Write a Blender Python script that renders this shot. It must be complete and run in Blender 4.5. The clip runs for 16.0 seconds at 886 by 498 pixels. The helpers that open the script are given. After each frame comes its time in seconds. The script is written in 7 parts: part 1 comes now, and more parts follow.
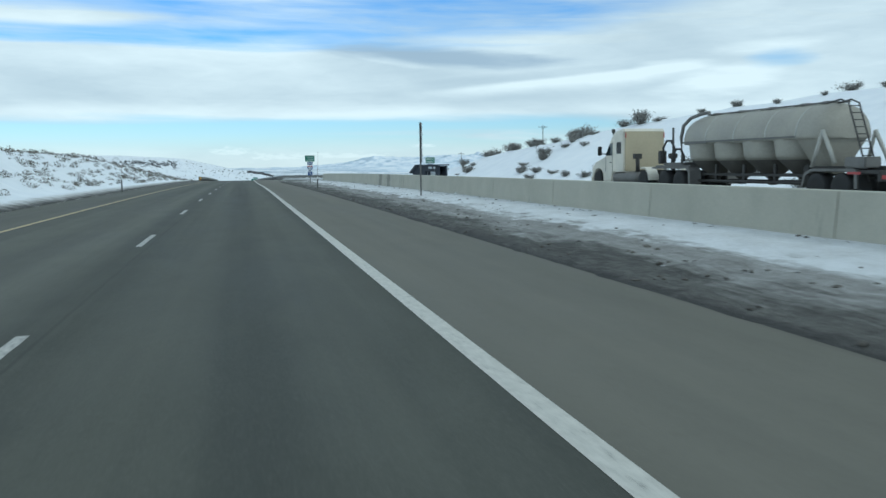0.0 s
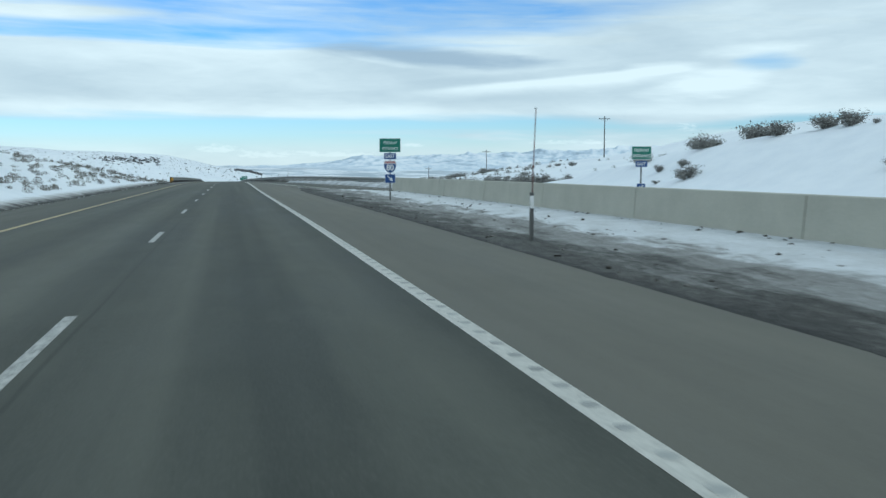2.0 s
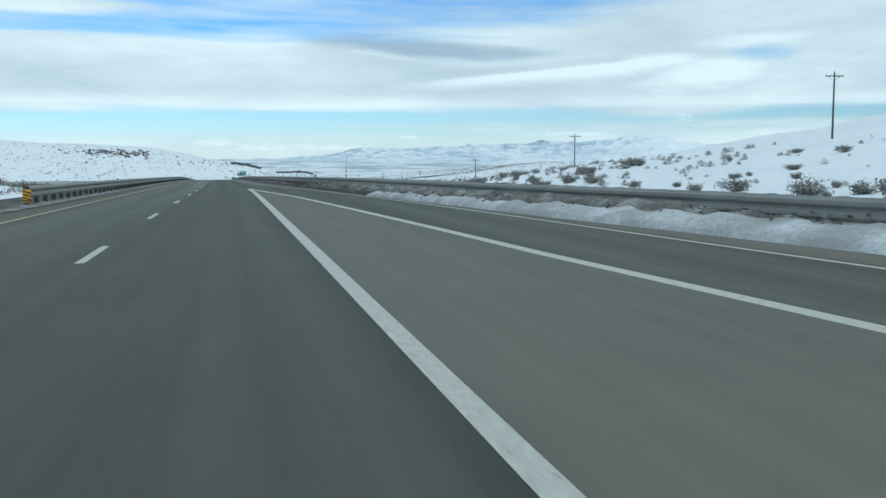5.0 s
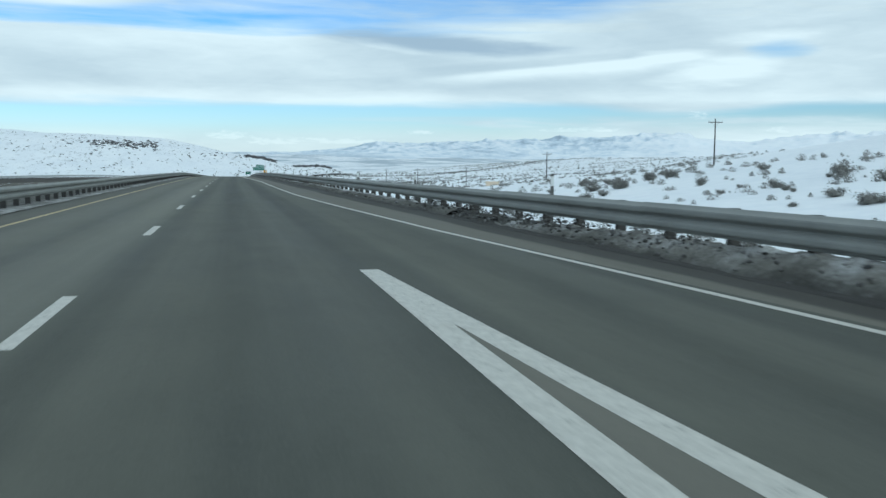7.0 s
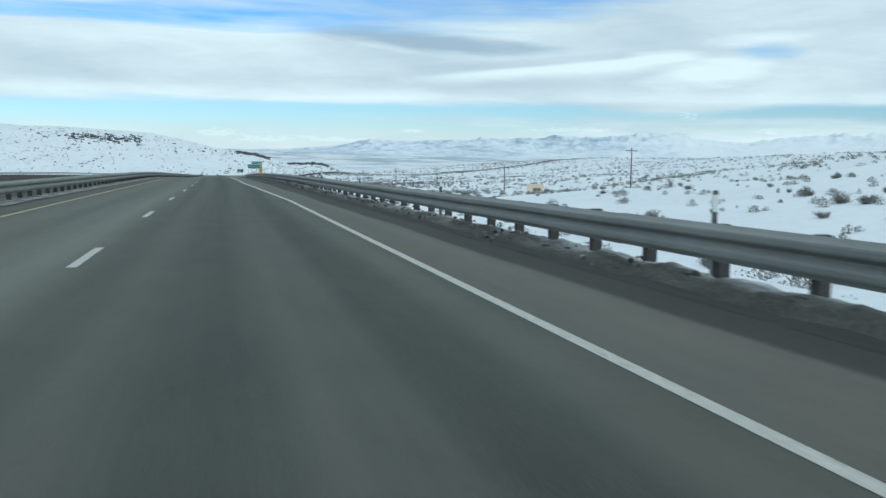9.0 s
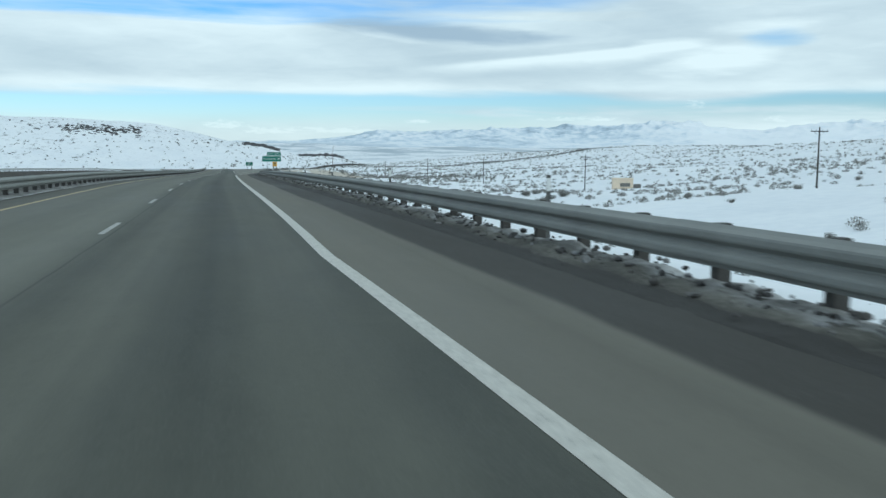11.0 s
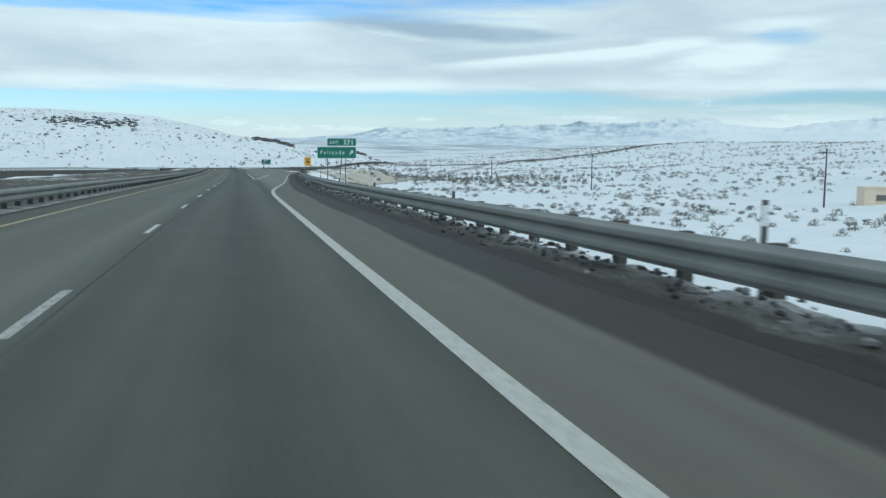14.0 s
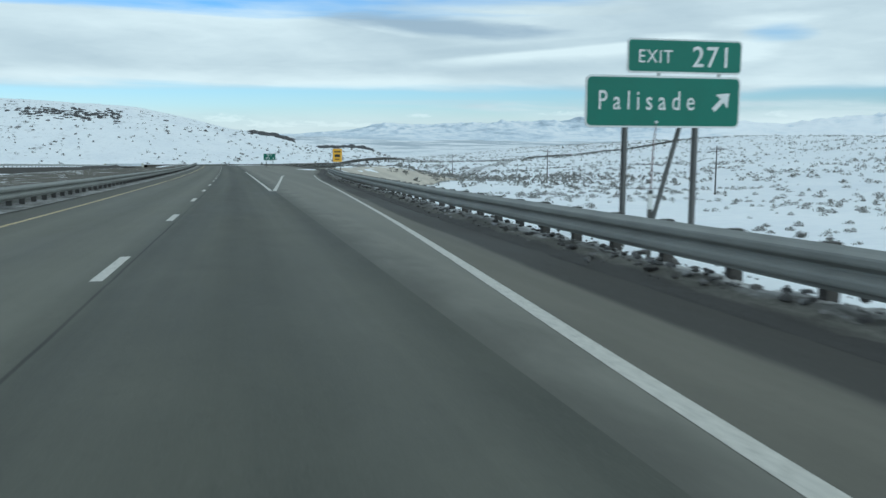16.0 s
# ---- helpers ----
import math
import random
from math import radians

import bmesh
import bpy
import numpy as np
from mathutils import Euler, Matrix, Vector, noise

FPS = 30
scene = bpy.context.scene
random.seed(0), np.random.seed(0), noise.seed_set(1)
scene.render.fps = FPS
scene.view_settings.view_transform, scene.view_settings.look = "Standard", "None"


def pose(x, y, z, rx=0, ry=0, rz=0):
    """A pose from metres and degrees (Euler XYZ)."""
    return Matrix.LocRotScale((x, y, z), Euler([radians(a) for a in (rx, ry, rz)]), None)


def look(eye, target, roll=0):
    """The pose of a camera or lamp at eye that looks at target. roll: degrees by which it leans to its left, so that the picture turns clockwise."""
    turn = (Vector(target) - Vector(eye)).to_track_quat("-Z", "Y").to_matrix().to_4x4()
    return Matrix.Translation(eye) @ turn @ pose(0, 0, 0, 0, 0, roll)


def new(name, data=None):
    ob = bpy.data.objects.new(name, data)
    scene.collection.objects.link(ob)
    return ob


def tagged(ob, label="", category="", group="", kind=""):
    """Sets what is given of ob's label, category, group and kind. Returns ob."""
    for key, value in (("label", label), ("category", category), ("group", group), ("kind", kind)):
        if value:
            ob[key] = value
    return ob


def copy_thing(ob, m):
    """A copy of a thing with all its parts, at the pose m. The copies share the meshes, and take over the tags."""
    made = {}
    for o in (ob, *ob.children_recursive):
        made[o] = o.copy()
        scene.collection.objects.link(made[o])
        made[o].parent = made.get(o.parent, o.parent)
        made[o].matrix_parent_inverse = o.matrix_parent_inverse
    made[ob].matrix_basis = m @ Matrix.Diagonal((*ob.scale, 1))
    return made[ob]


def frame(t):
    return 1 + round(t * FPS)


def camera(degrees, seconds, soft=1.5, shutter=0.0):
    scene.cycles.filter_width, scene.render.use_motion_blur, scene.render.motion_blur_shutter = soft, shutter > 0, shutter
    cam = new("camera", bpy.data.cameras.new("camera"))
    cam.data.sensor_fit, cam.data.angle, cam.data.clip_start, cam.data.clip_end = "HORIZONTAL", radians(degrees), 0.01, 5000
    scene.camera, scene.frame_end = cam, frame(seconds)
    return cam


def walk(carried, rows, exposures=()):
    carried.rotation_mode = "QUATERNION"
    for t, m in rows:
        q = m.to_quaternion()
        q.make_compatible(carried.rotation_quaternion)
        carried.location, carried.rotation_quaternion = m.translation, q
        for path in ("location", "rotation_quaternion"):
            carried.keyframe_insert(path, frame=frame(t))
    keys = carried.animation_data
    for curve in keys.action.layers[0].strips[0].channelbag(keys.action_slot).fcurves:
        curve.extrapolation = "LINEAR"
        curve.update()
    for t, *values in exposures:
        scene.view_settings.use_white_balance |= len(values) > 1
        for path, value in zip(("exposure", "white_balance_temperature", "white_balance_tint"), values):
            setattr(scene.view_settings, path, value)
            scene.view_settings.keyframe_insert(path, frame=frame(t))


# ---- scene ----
# the road: the dashed line between the lanes, in plan and height, every 40 m from y = -40
ROAD_X = [0.0, -0.0, 0.386, 0.922, 1.395, 1.999, 2.663, 2.807, 2.96, 3.209, 2.933, 3.073, 3.47, 3.969, 4.302, 4.476, 4.496, 4.364, 4.083]
ROAD_Z = [0.0, 0.106, 0.106, -0.026, -0.3, -0.592, -1.128, -1.783, -2.47, -3.186, -4.08, -5.265, -6.513, -7.776, -8.959, -10.066, -11.098, -12.058, -12.945]

cam = camera(52.67, 16.0, 1.5, 0.1)
# seconds, x, y, z, yaw, pitch, lean
PATH = [
    (0, 2.003, 11.662, 1.577, -13.251, -5.368, -0.674),
    (0.5, 1.956, 23.471, 1.571, -13.143, -5.363, -0.566),
    (1, 1.947, 35.477, 1.560, -13.124, -5.329, -0.508),
    (1.5, 2.013, 47.285, 1.538, -13.567, -5.378, -0.153),
    (2, 2.212, 59.518, 1.506, -14.114, -5.383, -0.045),
    (2.5, 2.539, 72.884, 1.476, -14.468, -5.533, -0.320),
    (3, 2.873, 85.663, 1.398, -14.622, -5.597, -0.472),
    (3.5, 3.154, 98.420, 1.297, -14.679, -5.677, -0.611),
    (4, 3.396, 111.007, 1.220, -14.575, -5.788, -0.609),
    (6.5, 4.433, 177.825, 0.661, -13.701, -6.036, 0.081),
    (7, 4.465, 192.244, 0.458, -13.514, -6.186, 0.169),
    (7.5, 4.415, 206.276, 0.232, -13.507, -6.254, 0.285),
    (8, 4.537, 220.142, 0.014, -13.728, -6.349, 0.366),
    (8.5, 4.644, 233.868, -0.245, -14.013, -6.409, 0.461),
    (9, 4.881, 247.687, -0.475, -14.158, -6.259, 0.673),
    (11.5, 5.493, 318.376, -1.759, -13.486, -6.959, -0.071),
    (12, 5.312, 332.242, -2.017, -12.983, -6.873, 0.074),
    (12.5, 5.124, 346.010, -2.336, -12.925, -6.989, 0.096),
    (13, 5.015, 359.459, -2.661, -12.933, -6.965, 0.094),
    (13.5, 4.970, 372.743, -3.035, -13.115, -6.998, 0.350),
    (14, 4.965, 386.947, -3.435, -13.301, -7.000, 0.278),
    (14.5, 4.971, 401.218, -3.834, -13.447, -7.065, 0.242),
    (15, 5.051, 415.547, -4.290, -13.434, -7.066, 0.252),
    (15.5, 5.154, 429.735, -4.749, -13.538, -7.125, 0.201),
    (16, 5.291, 444.205, -5.201, -13.627, -7.232, 0.255),
]
walk(cam, [(t, pose(x, y, z, 90 + pitch, 0, yaw) @ pose(0, 0, 0, 0, 0, lean)) for t, x, y, z, yaw, pitch, lean in PATH], [(0, 0.0, 5490, -5), (8, 0.0, 5530, -5), (13, 0.0, 5590, -5), (14.5, -0.05, 5580, -5), (16, -0.08, 5570, -5)])

# ---------------------------------------------------------------- world and sun
SUN_EL, SUN_AZ = radians(34), radians(155)
world = bpy.data.worlds.new("world")
scene.world = world
world.use_nodes = True


class Nodes:
    """Small helper round a node tree."""

    def __init__(self, tree):
        self.t = tree
        tree.nodes.clear()

    def add(self, kind, **sets):
        n = self.t.nodes.new(kind)
        for key, value in sets.items():
            if key == "operation":
                n.operation = value
            elif key == "blend_type":
                n.blend_type = value
            elif key == "data_type":
                n.data_type = value
            elif key == "feature":
                n.feature = value
            elif key == "noise_dimensions":
                n.noise_dimensions = value
            elif key == "clamp":
                n.use_clamp = value
        return n

    def link(self, a, b):
        self.t.links.new(a, b)

    def put(self, socket, value):
        if isinstance(value, bpy.types.NodeSocket):
            self.link(value, socket)
        elif value is not None:
            socket.default_value = value

    def math(self, op, a, b=None, c=None, clamp=False):
        n = self.add("ShaderNodeMath", operation=op, clamp=clamp)
        for s, v in zip(n.inputs, (a, b, c)):
            self.put(s, v)
        return n.outputs[0]

    def vmath(self, op, a, b=None):
        n = self.add("ShaderNodeVectorMath", operation=op)
        self.put(n.inputs[0], a)
        self.put(n.inputs[1], b)
        return n.outputs[0]

    def noise(self, vec, scale, detail=4.0, rough=0.55, distort=0.0):
        n = self.add("ShaderNodeTexNoise")
        self.put(n.inputs["Vector"], vec)
        n.inputs["Scale"].default_value = scale
        n.inputs["Detail"].default_value = detail
        n.inputs["Roughness"].default_value = rough
        n.inputs["Distortion"].default_value = distort
        return n.outputs[0]

    def ramp(self, fac, stops):
        n = self.add("ShaderNodeValToRGB")
        self.put(n.inputs[0], fac)
        e = n.color_ramp.elements
        while len(e) < len(stops):
            e.new(0.5)
        for el, (p, c) in zip(e, stops):
            el.position = p
            el.color = (c, c, c, 1) if not isinstance(c, tuple) else (*c, 1)
        return n.outputs[0]

    def mix(self, fac, a, b, blend="MIX"):
        n = self.add("ShaderNodeMix", data_type="RGBA", blend_type=blend)
        self.put(n.inputs[0], fac)
        for s, v in ((n.inputs[6], a), (n.inputs[7], b)):
            self.put(s, (*v, 1) if isinstance(v, tuple) and len(v) == 3 else v)
        return n.outputs[2]

    def xyz(self, x, y, z):
        n = self.add("ShaderNodeCombineXYZ")
        for s, v in zip(n.inputs, (x, y, z)):
            self.put(s, v)
        return n.outputs[0]

    def split(self, v):
        n = self.add("ShaderNodeSeparateXYZ")
        self.put(n.inputs[0], v)
        return n.outputs

    def smooth(self, v, lo, hi, a=0.0, b=1.0):
        n = self.add("ShaderNodeMapRange")
        n.interpolation_type = "SMOOTHSTEP"
        self.put(n.inputs["Value"], v)
        for k, val in (("From Min", lo), ("From Max", hi), ("To Min", a), ("To Max", b)):
            self.put(n.inputs[k], val)
        return n.outputs[0]


def build_sky():
    n = Nodes(world.node_tree)
    sky = n.add("ShaderNodeTexSky")
    sky.sky_type = "NISHITA"
    sky.sun_disc = False
    sky.sun_elevation = SUN_EL
    sky.sun_rotation = SUN_AZ
    sky.air_density, sky.dust_density, sky.ozone_density = 1.0, 0.3, 1.5
    co = n.add("ShaderNodeTexCoord").outputs["Generated"]
    x, y, z = n.split(co)
    el = n.math("MULTIPLY", n.math("ARCSINE", z), 57.296)
    az = n.math("MULTIPLY", n.math("ARCTAN2", x, y), 57.296)
    mul, add, sub = (lambda a, b: n.math("MULTIPLY", a, b)), (lambda a, b: n.math("ADD", a, b)), (lambda a, b: n.math("SUBTRACT", a, b))
    # wind-drawn textures: noise stretched along the horizon
    streak = n.noise(n.xyz(mul(az, 0.05), add(mul(el, 0.95), mul(az, 0.02)), 7.3), 1.0, 5, 0.5, 0.3)
    wisp = n.noise(n.xyz(mul(az, 0.16), add(mul(el, 1.3), mul(az, 0.03)), 2.2), 1.0, 6, 0.55, 0.4)
    puffs = n.noise(n.xyz(mul(az, 0.10), mul(el, 0.42), 1.7), 1.0, 4, 0.42, 0.3)
    e = add(el, add(mul(sub(streak, 0.5), 0.9), mul(sub(wisp, 0.5), 0.5)))
    ragged = mul(sub(wisp, 0.5), 1.5)

    def blob(a0, e0, wa, we, tilt=0.0, hard=0.0, rag=1.0):
        """A soft ellipse in bearing and height, drawn ragged by the wisps."""
        u = n.math("DIVIDE", sub(az, a0), wa)
        v = n.math("DIVIDE", sub(sub(el, e0), mul(sub(az, a0), tilt)), we)
        d = add(add(mul(u, u), mul(v, v)), mul(ragged, rag))
        return n.smooth(d, hard, 1.4, 1.0, 0.0)

    # the deck: a flat lower edge, a level top to the left, closing upwards to the right
    low_edge = sub(2.95, mul(n.smooth(az, 20.0, 28.0), n.smooth(az, 36.0, 29.0, 0.0, 0.6)))
    top_edge = add(7.25, n.smooth(az, 15.0, 36.0, 0.0, 3.0))
    deck = mul(n.smooth(sub(e, low_edge), -0.35, 0.35), n.smooth(n.math("DIVIDE", sub(e, top_edge), n.smooth(az, 8.0, 24.0, 1.0, 4.5)), -0.12, 0.42, 1.0, 0.0))
    # torn cloud above it, thin veil and heaps below it
    torn = add(mul(sub(add(mul(streak, 0.6), mul(wisp, 0.4)), 0.5), 2.6), n.smooth(el, 8.8, 11.5, 0.30, 0.78))
    torn = add(torn, mul(blob(-10.5, 9.0, 7.0, 0.75), 0.65))
    torn = add(torn, mul(blob(18.0, 7.5, 10.0, 0.7), 0.40))
    torn = add(torn, mul(n.smooth(az, 16.0, 34.0), 0.45))
    torn = mul(n.math("MAXIMUM", torn, 0.0), n.smooth(el, 6.5, 7.3))
    haze = n.smooth(add(el, mul(sub(streak, 0.5), 0.8)), 0.5, 2.0, 0.62, 0.0)
    haze = n.math("MAXIMUM", haze, mul(blob(28.0, 1.75, 15.0, 0.55, 0.0, -0.6, 2.6), 0.85))
    haze = n.math("MAXIMUM", haze, mul(n.smooth(az, 13.0, 25.0), n.smooth(add(el, mul(sub(wisp, 0.5), 1.6)), 1.2, 2.5, 0.85, 0.0)))
    haze = n.math("MAXIMUM", haze, mul(blob(14.0, 2.05, 9.0, 0.2), 0.30))
    fac = n.math("MAXIMUM", n.math("MAXIMUM", mul(deck, 0.97), torn), haze)
    fac = n.math("MINIMUM", fac, 1.0)
    fac = mul(fac, sub(1.0, mul(blob(33.8, 6.1, 2.0, 0.6, 0.0, -0.8, 1.6), 0.7)))
    # brightness inside the cloud
    crest = sub(el, add(4.65, mul(sub(az, 14.0), 0.085)))
    crest = mul(mul(n.smooth(add(crest, mul(sub(wisp, 0.5), 0.3)), -0.9, -0.05), n.smooth(crest, -0.02, 0.3, 1.0, 0.0)), mul(n.smooth(az, 10.0, 16.0), n.smooth(az, 26.0, 31.0, 1.0, 0.0)))
    fine = n.noise(n.xyz(mul(az, 0.45), mul(el, 2.2), 5.5), 1.0, 5, 0.6, 0.5)
    g = add(add(0.44, mul(sub(puffs, 0.5), 1.4)), mul(sub(fine, 0.5), 0.35))
    g = add(g, mul(mul(n.smooth(e, 2.7, 3.2), n.smooth(e, 3.2, 4.4, 1.0, 0.0)), 0.38))
    g = add(g, mul(mul(n.smooth(el, 5.4, 6.6), n.smooth(az, 4.0, 12.0, 1.0, 0.0)), 0.30))
    g = add(g, mul(crest, 0.65))
    g = add(g, mul(blob(30.3, 4.9, 3.8, 1.0, 0.10, -0.6, 1.5), 0.75))
    g = add(g, mul(blob(27.5, 5.85, 2.4, 0.45, 0.05, -0.4, 1.5), 0.6))
    g = add(g, mul(blob(33.0, 6.8, 3.5, 0.45, 0.05, -0.6, 1.5), 0.5))
    g = add(g, mul(blob(9.5, 6.65, 3.2, 0.28, -0.19), 0.35))
    g = sub(g, mul(blob(20.0, 5.55, 8.0, 0.35, 0.05), 0.25))
    g = sub(g, mul(mul(n.smooth(az, 20.0, 30.0), n.smooth(el, 6.4, 7.6)), 0.20))
    tuft = n.noise(n.xyz(mul(az, 1.3), mul(el, 4.2), 0.0), 1.0, 5, 0.6, 0.3)
    heap = None
    for a0, e0, wa, we in ((0.1, 0.90, 1.5, 0.36), (12.0, 1.18, 1.0, 0.24), (34.0, 1.3, 0.9, 0.34), (6.8, 0.62, 3.2, 0.34), (29.2, 2.2, 0.8, 0.45), (3.0, 0.55, 2.2, 0.3), (22.0, 1.35, 3.0, 0.22)):
        u, v = n.math("DIVIDE", sub(az, a0), wa), n.math("DIVIDE", sub(el, e0), we)
        v = n.math("MAXIMUM", v, mul(v, -2.2))
        d = n.smooth(add(add(mul(u, u), mul(v, v)), mul(sub(tuft, 0.5), 4.6)), -0.9, 1.9, 1.0, 0.0)
        heap = d if heap is None else n.math("MAXIMUM", heap, d)
    g = n.math("MAXIMUM", g, mul(heap, 1.0))
    fac = n.math("MAXIMUM", fac, mul(heap, 0.75))
    g = add(g, n.smooth(az, 10.0, 30.0, 0.0, 0.09))
    g = add(g, n.smooth(el, 0.6, 2.6, 0.35, 0.0))
    tone = n.ramp(g, [(0.0, (0.56, 0.61, 0.655)), (0.4, (0.70, 0.735, 0.76)), (1.0, (0.95, 0.96, 0.95))])
    # a dark lens of cloud ahead to the right
    lens = mul(blob(14.2, 6.62, 8.6, 0.70, -0.085, 0.1, 1.3), n.smooth(add(sub(el, add(5.65, mul(n.math("ABSOLUTE", sub(az, 17.0)), 0.09))), mul(sub(wisp, 0.5), 0.3)), -0.15, 0.45))
    tone = n.mix(mul(lens, 0.85), tone, (0.41, 0.48, 0.57))
    fac = n.math("MAXIMUM", fac, mul(lens, 0.9))
    blue = n.add("ShaderNodeBackground")
    deep = n.ramp(n.math("DIVIDE", el, 30.0, clamp=True), [(0.015, (0.82, 0.93, 1.24)), (0.05, (0.74, 0.88, 1.17)), (0.09, (0.68, 0.85, 1.14)), (0.17, (0.70, 0.88, 1.14)), (0.28, (0.52, 0.80, 1.18)), (0.6, (0.75, 0.88, 1.12))])
    tint = n.mix(1.0, sky.outputs[0], deep, "MULTIPLY")
    n.put(blue.inputs[0], tint)
    blue.inputs[1].default_value = 0.105
    white = n.add("ShaderNodeBackground")
    n.put(white.inputs[0], tone)
    white.inputs[1].default_value = 0.95
    m = n.add("ShaderNodeMixShader")
    n.put(m.inputs[0], fac)
    n.link(blue.outputs[0], m.inputs[1])
    n.link(white.outputs[0], m.inputs[2])
    out = n.add("ShaderNodeOutputWorld")
    n.link(m.outputs[0], out.inputs[0])


build_sky()
sun = new("sun", bpy.data.lights.new("sun", "SUN"))
sun.data.energy, sun.data.angle, sun.data.color = 0.6, radians(14), (1.0, 0.95, 0.88)
sun.matrix_world = look((0, 0, 0), (-math.sin(SUN_AZ) * math.cos(SUN_EL), -math.cos(SUN_AZ) * math.cos(SUN_EL), -math.sin(SUN_EL)))


# ---------------------------------------------------------------- materials
def material(name, rough=0.7, metal=0.0):
    m = bpy.data.materials.new(name)
    m.use_nodes = True
    n = Nodes(m.node_tree)
    b = n.add("ShaderNodeBsdfPrincipled")
    b.inputs["Roughness"].default_value = rough
    b.inputs["Metallic"].default_value = metal
    out = n.add("ShaderNodeOutputMaterial")
    n.link(b.outputs[0], out.inputs[0])
    n.b = b
    n.pos = n.add("ShaderNodeNewGeometry").outputs["Position"]
    return m, n


def bump(n, height, strength=0.3, dist=0.02):
    k = n.add("ShaderNodeBump")
    k.inputs["Strength"].default_value = strength
    k.inputs["Distance"].default_value = dist
    n.put(k.inputs["Height"], height)
    n.link(k.outputs[0], n.b.inputs["Normal"])


def plain(name, colour, rough=0.6, metal=0.0, vary=0.15, scale=3.0, grain=40.0, bumps=0.15):
    """A worn surface: base colour, broad stains and fine grain."""
    m, n = material(name, rough, metal)
    co = n.add("ShaderNodeTexCoord").outputs["Object"]
    big = n.noise(co, scale, 4)
    fine = n.noise(co, grain, 3)
    v = n.math("ADD", n.math("MULTIPLY", big, 0.7), n.math("MULTIPLY", fine, 0.3))
    lo = tuple(c * (1 - vary) for c in colour)
    hi = tuple(min(1, c * (1 + vary)) for c in colour)
    n.put(n.b.inputs["Base Color"], n.ramp(v, [(0.3, lo), (0.7, hi)]))
    n.put(n.b.inputs["Roughness"], n.ramp(big, [(0.3, max(0, rough - 0.1)), (0.7, min(1, rough + 0.1))]))
    if bumps:
        bump(n, fine, bumps, 0.01)
    return m


def asphalt_material(name, dark, light, tracked=False, edge=False, seed=0.0):
    """Asphalt with salt film and wear drawn out along the road; the offset across the road lies in the UV map."""
    m, n = material(name, 0.72)
    x, y, z = n.split(n.pos)
    off, rim, _ = n.split(n.add("ShaderNodeTexCoord").outputs["UV"])
    along = n.xyz(n.math("ADD", n.math("MULTIPLY", off, 1.1), seed), n.math("MULTIPLY", y, 0.010), 0.0)
    tracks = n.noise(along, 1.0, 4, 0.55)
    blot = n.noise(n.xyz(n.math("MULTIPLY", off, 0.5), n.math("MULTIPLY", y, 0.07), seed), 1.0, 6, 0.62)
    grain = n.noise(n.pos, 55.0, 2, 0.6)
    stone = n.noise(n.pos, 9.0, 4, 0.7)
    v = n.math("ADD", n.math("MULTIPLY", tracks, 0.55), n.math("MULTIPLY", blot, 0.45))
    patch = n.noise(n.xyz(n.math("MULTIPLY", off, 1.3), n.math("MULTIPLY", y, 0.45), seed), 1.0, 5, 0.6, 0.4)
    v = n.math("ADD", v, n.math("MULTIPLY", n.math("SUBTRACT", patch, 0.5), 0.22))
    if tracked:
        # tyres polish two paler bands in each lane
        w = n.math("COSINE", n.math("MULTIPLY", n.math("SUBTRACT", n.math("ABSOLUTE", off), 0.95), 3.55))
        v = n.math("ADD", v, n.math("MULTIPLY", w, 0.06))
        left = n.smooth(n.math("MULTIPLY", off, -1.0), -0.6, 0.8)
        v = n.math("ADD", v, n.math("MULTIPLY", left, n.smooth(y, 130.0, 260.0, 0.06, 0.24)))
        # salt film gathers round the dashes on the downhill stretch
        film = n.math("MULTIPLY", n.smooth(n.math("ABSOLUTE", n.math("ADD", off, 0.35)), 0.0, 0.8, 0.32, 0.0), n.math("MULTIPLY", n.smooth(y, 150.0, 230.0), n.smooth(y, 290.0, 360.0, 1.0, 0.45)))
        v = n.math("ADD", v, n.math("MULTIPLY", film, n.math("ADD", blot, 0.5)))
        v = n.math("SUBTRACT", v, n.smooth(y, 90.0, 160.0, 0.05, 0.0))
    if name == "asphalt_exit":
        # dark traffic film spills over the joint with the lane
        v = n.math("SUBTRACT", v, n.smooth(n.math("ADD", off, n.math("MULTIPLY", n.math("SUBTRACT", patch, 0.5), 1.2)), 3.65, 4.6, 0.42, 0.0))
    c = n.ramp(v, [(0.0, tuple(0.62 * q for q in dark)), (0.34, dark), (0.68, light), (1.0, tuple(1.45 * q for q in light))])
    if edge:
        # wet grit creeping in from the outer edge
        k = n.math("ADD", rim, n.math("MULTIPLY", n.math("SUBTRACT", blot, 0.5), n.smooth(y, 120.0, 200.0, 0.12, 0.5)))
        wide = n.smooth(n.math("ADD", k, n.math("SUBTRACT", n.math("ADD", n.smooth(y, 130.0, 220.0, -0.30, 0.40), n.smooth(y, 250.0, 340.0, 0.0, 0.36)), n.smooth(y, 380.0, 450.0, 0.0, 0.24))), n.smooth(y, 130.0, 220.0, -0.45, -0.38), n.smooth(y, 130.0, 220.0, 0.0, -0.20), 0.0, 0.88)
        c = n.mix(wide, c, (0.033, 0.031, 0.028))
        c = n.mix(n.smooth(n.math("ADD", off, n.math("MULTIPLY", n.math("SUBTRACT", blot, 0.5), 1.0)), 3.6, 5.2, 0.30, 0.0), c, tuple(0.8 * d for d in dark))
    c = n.mix(n.math("MULTIPLY", n.math("SUBTRACT", grain, 0.5), 0.9, clamp=True), c, (0.20, 0.19, 0.17))
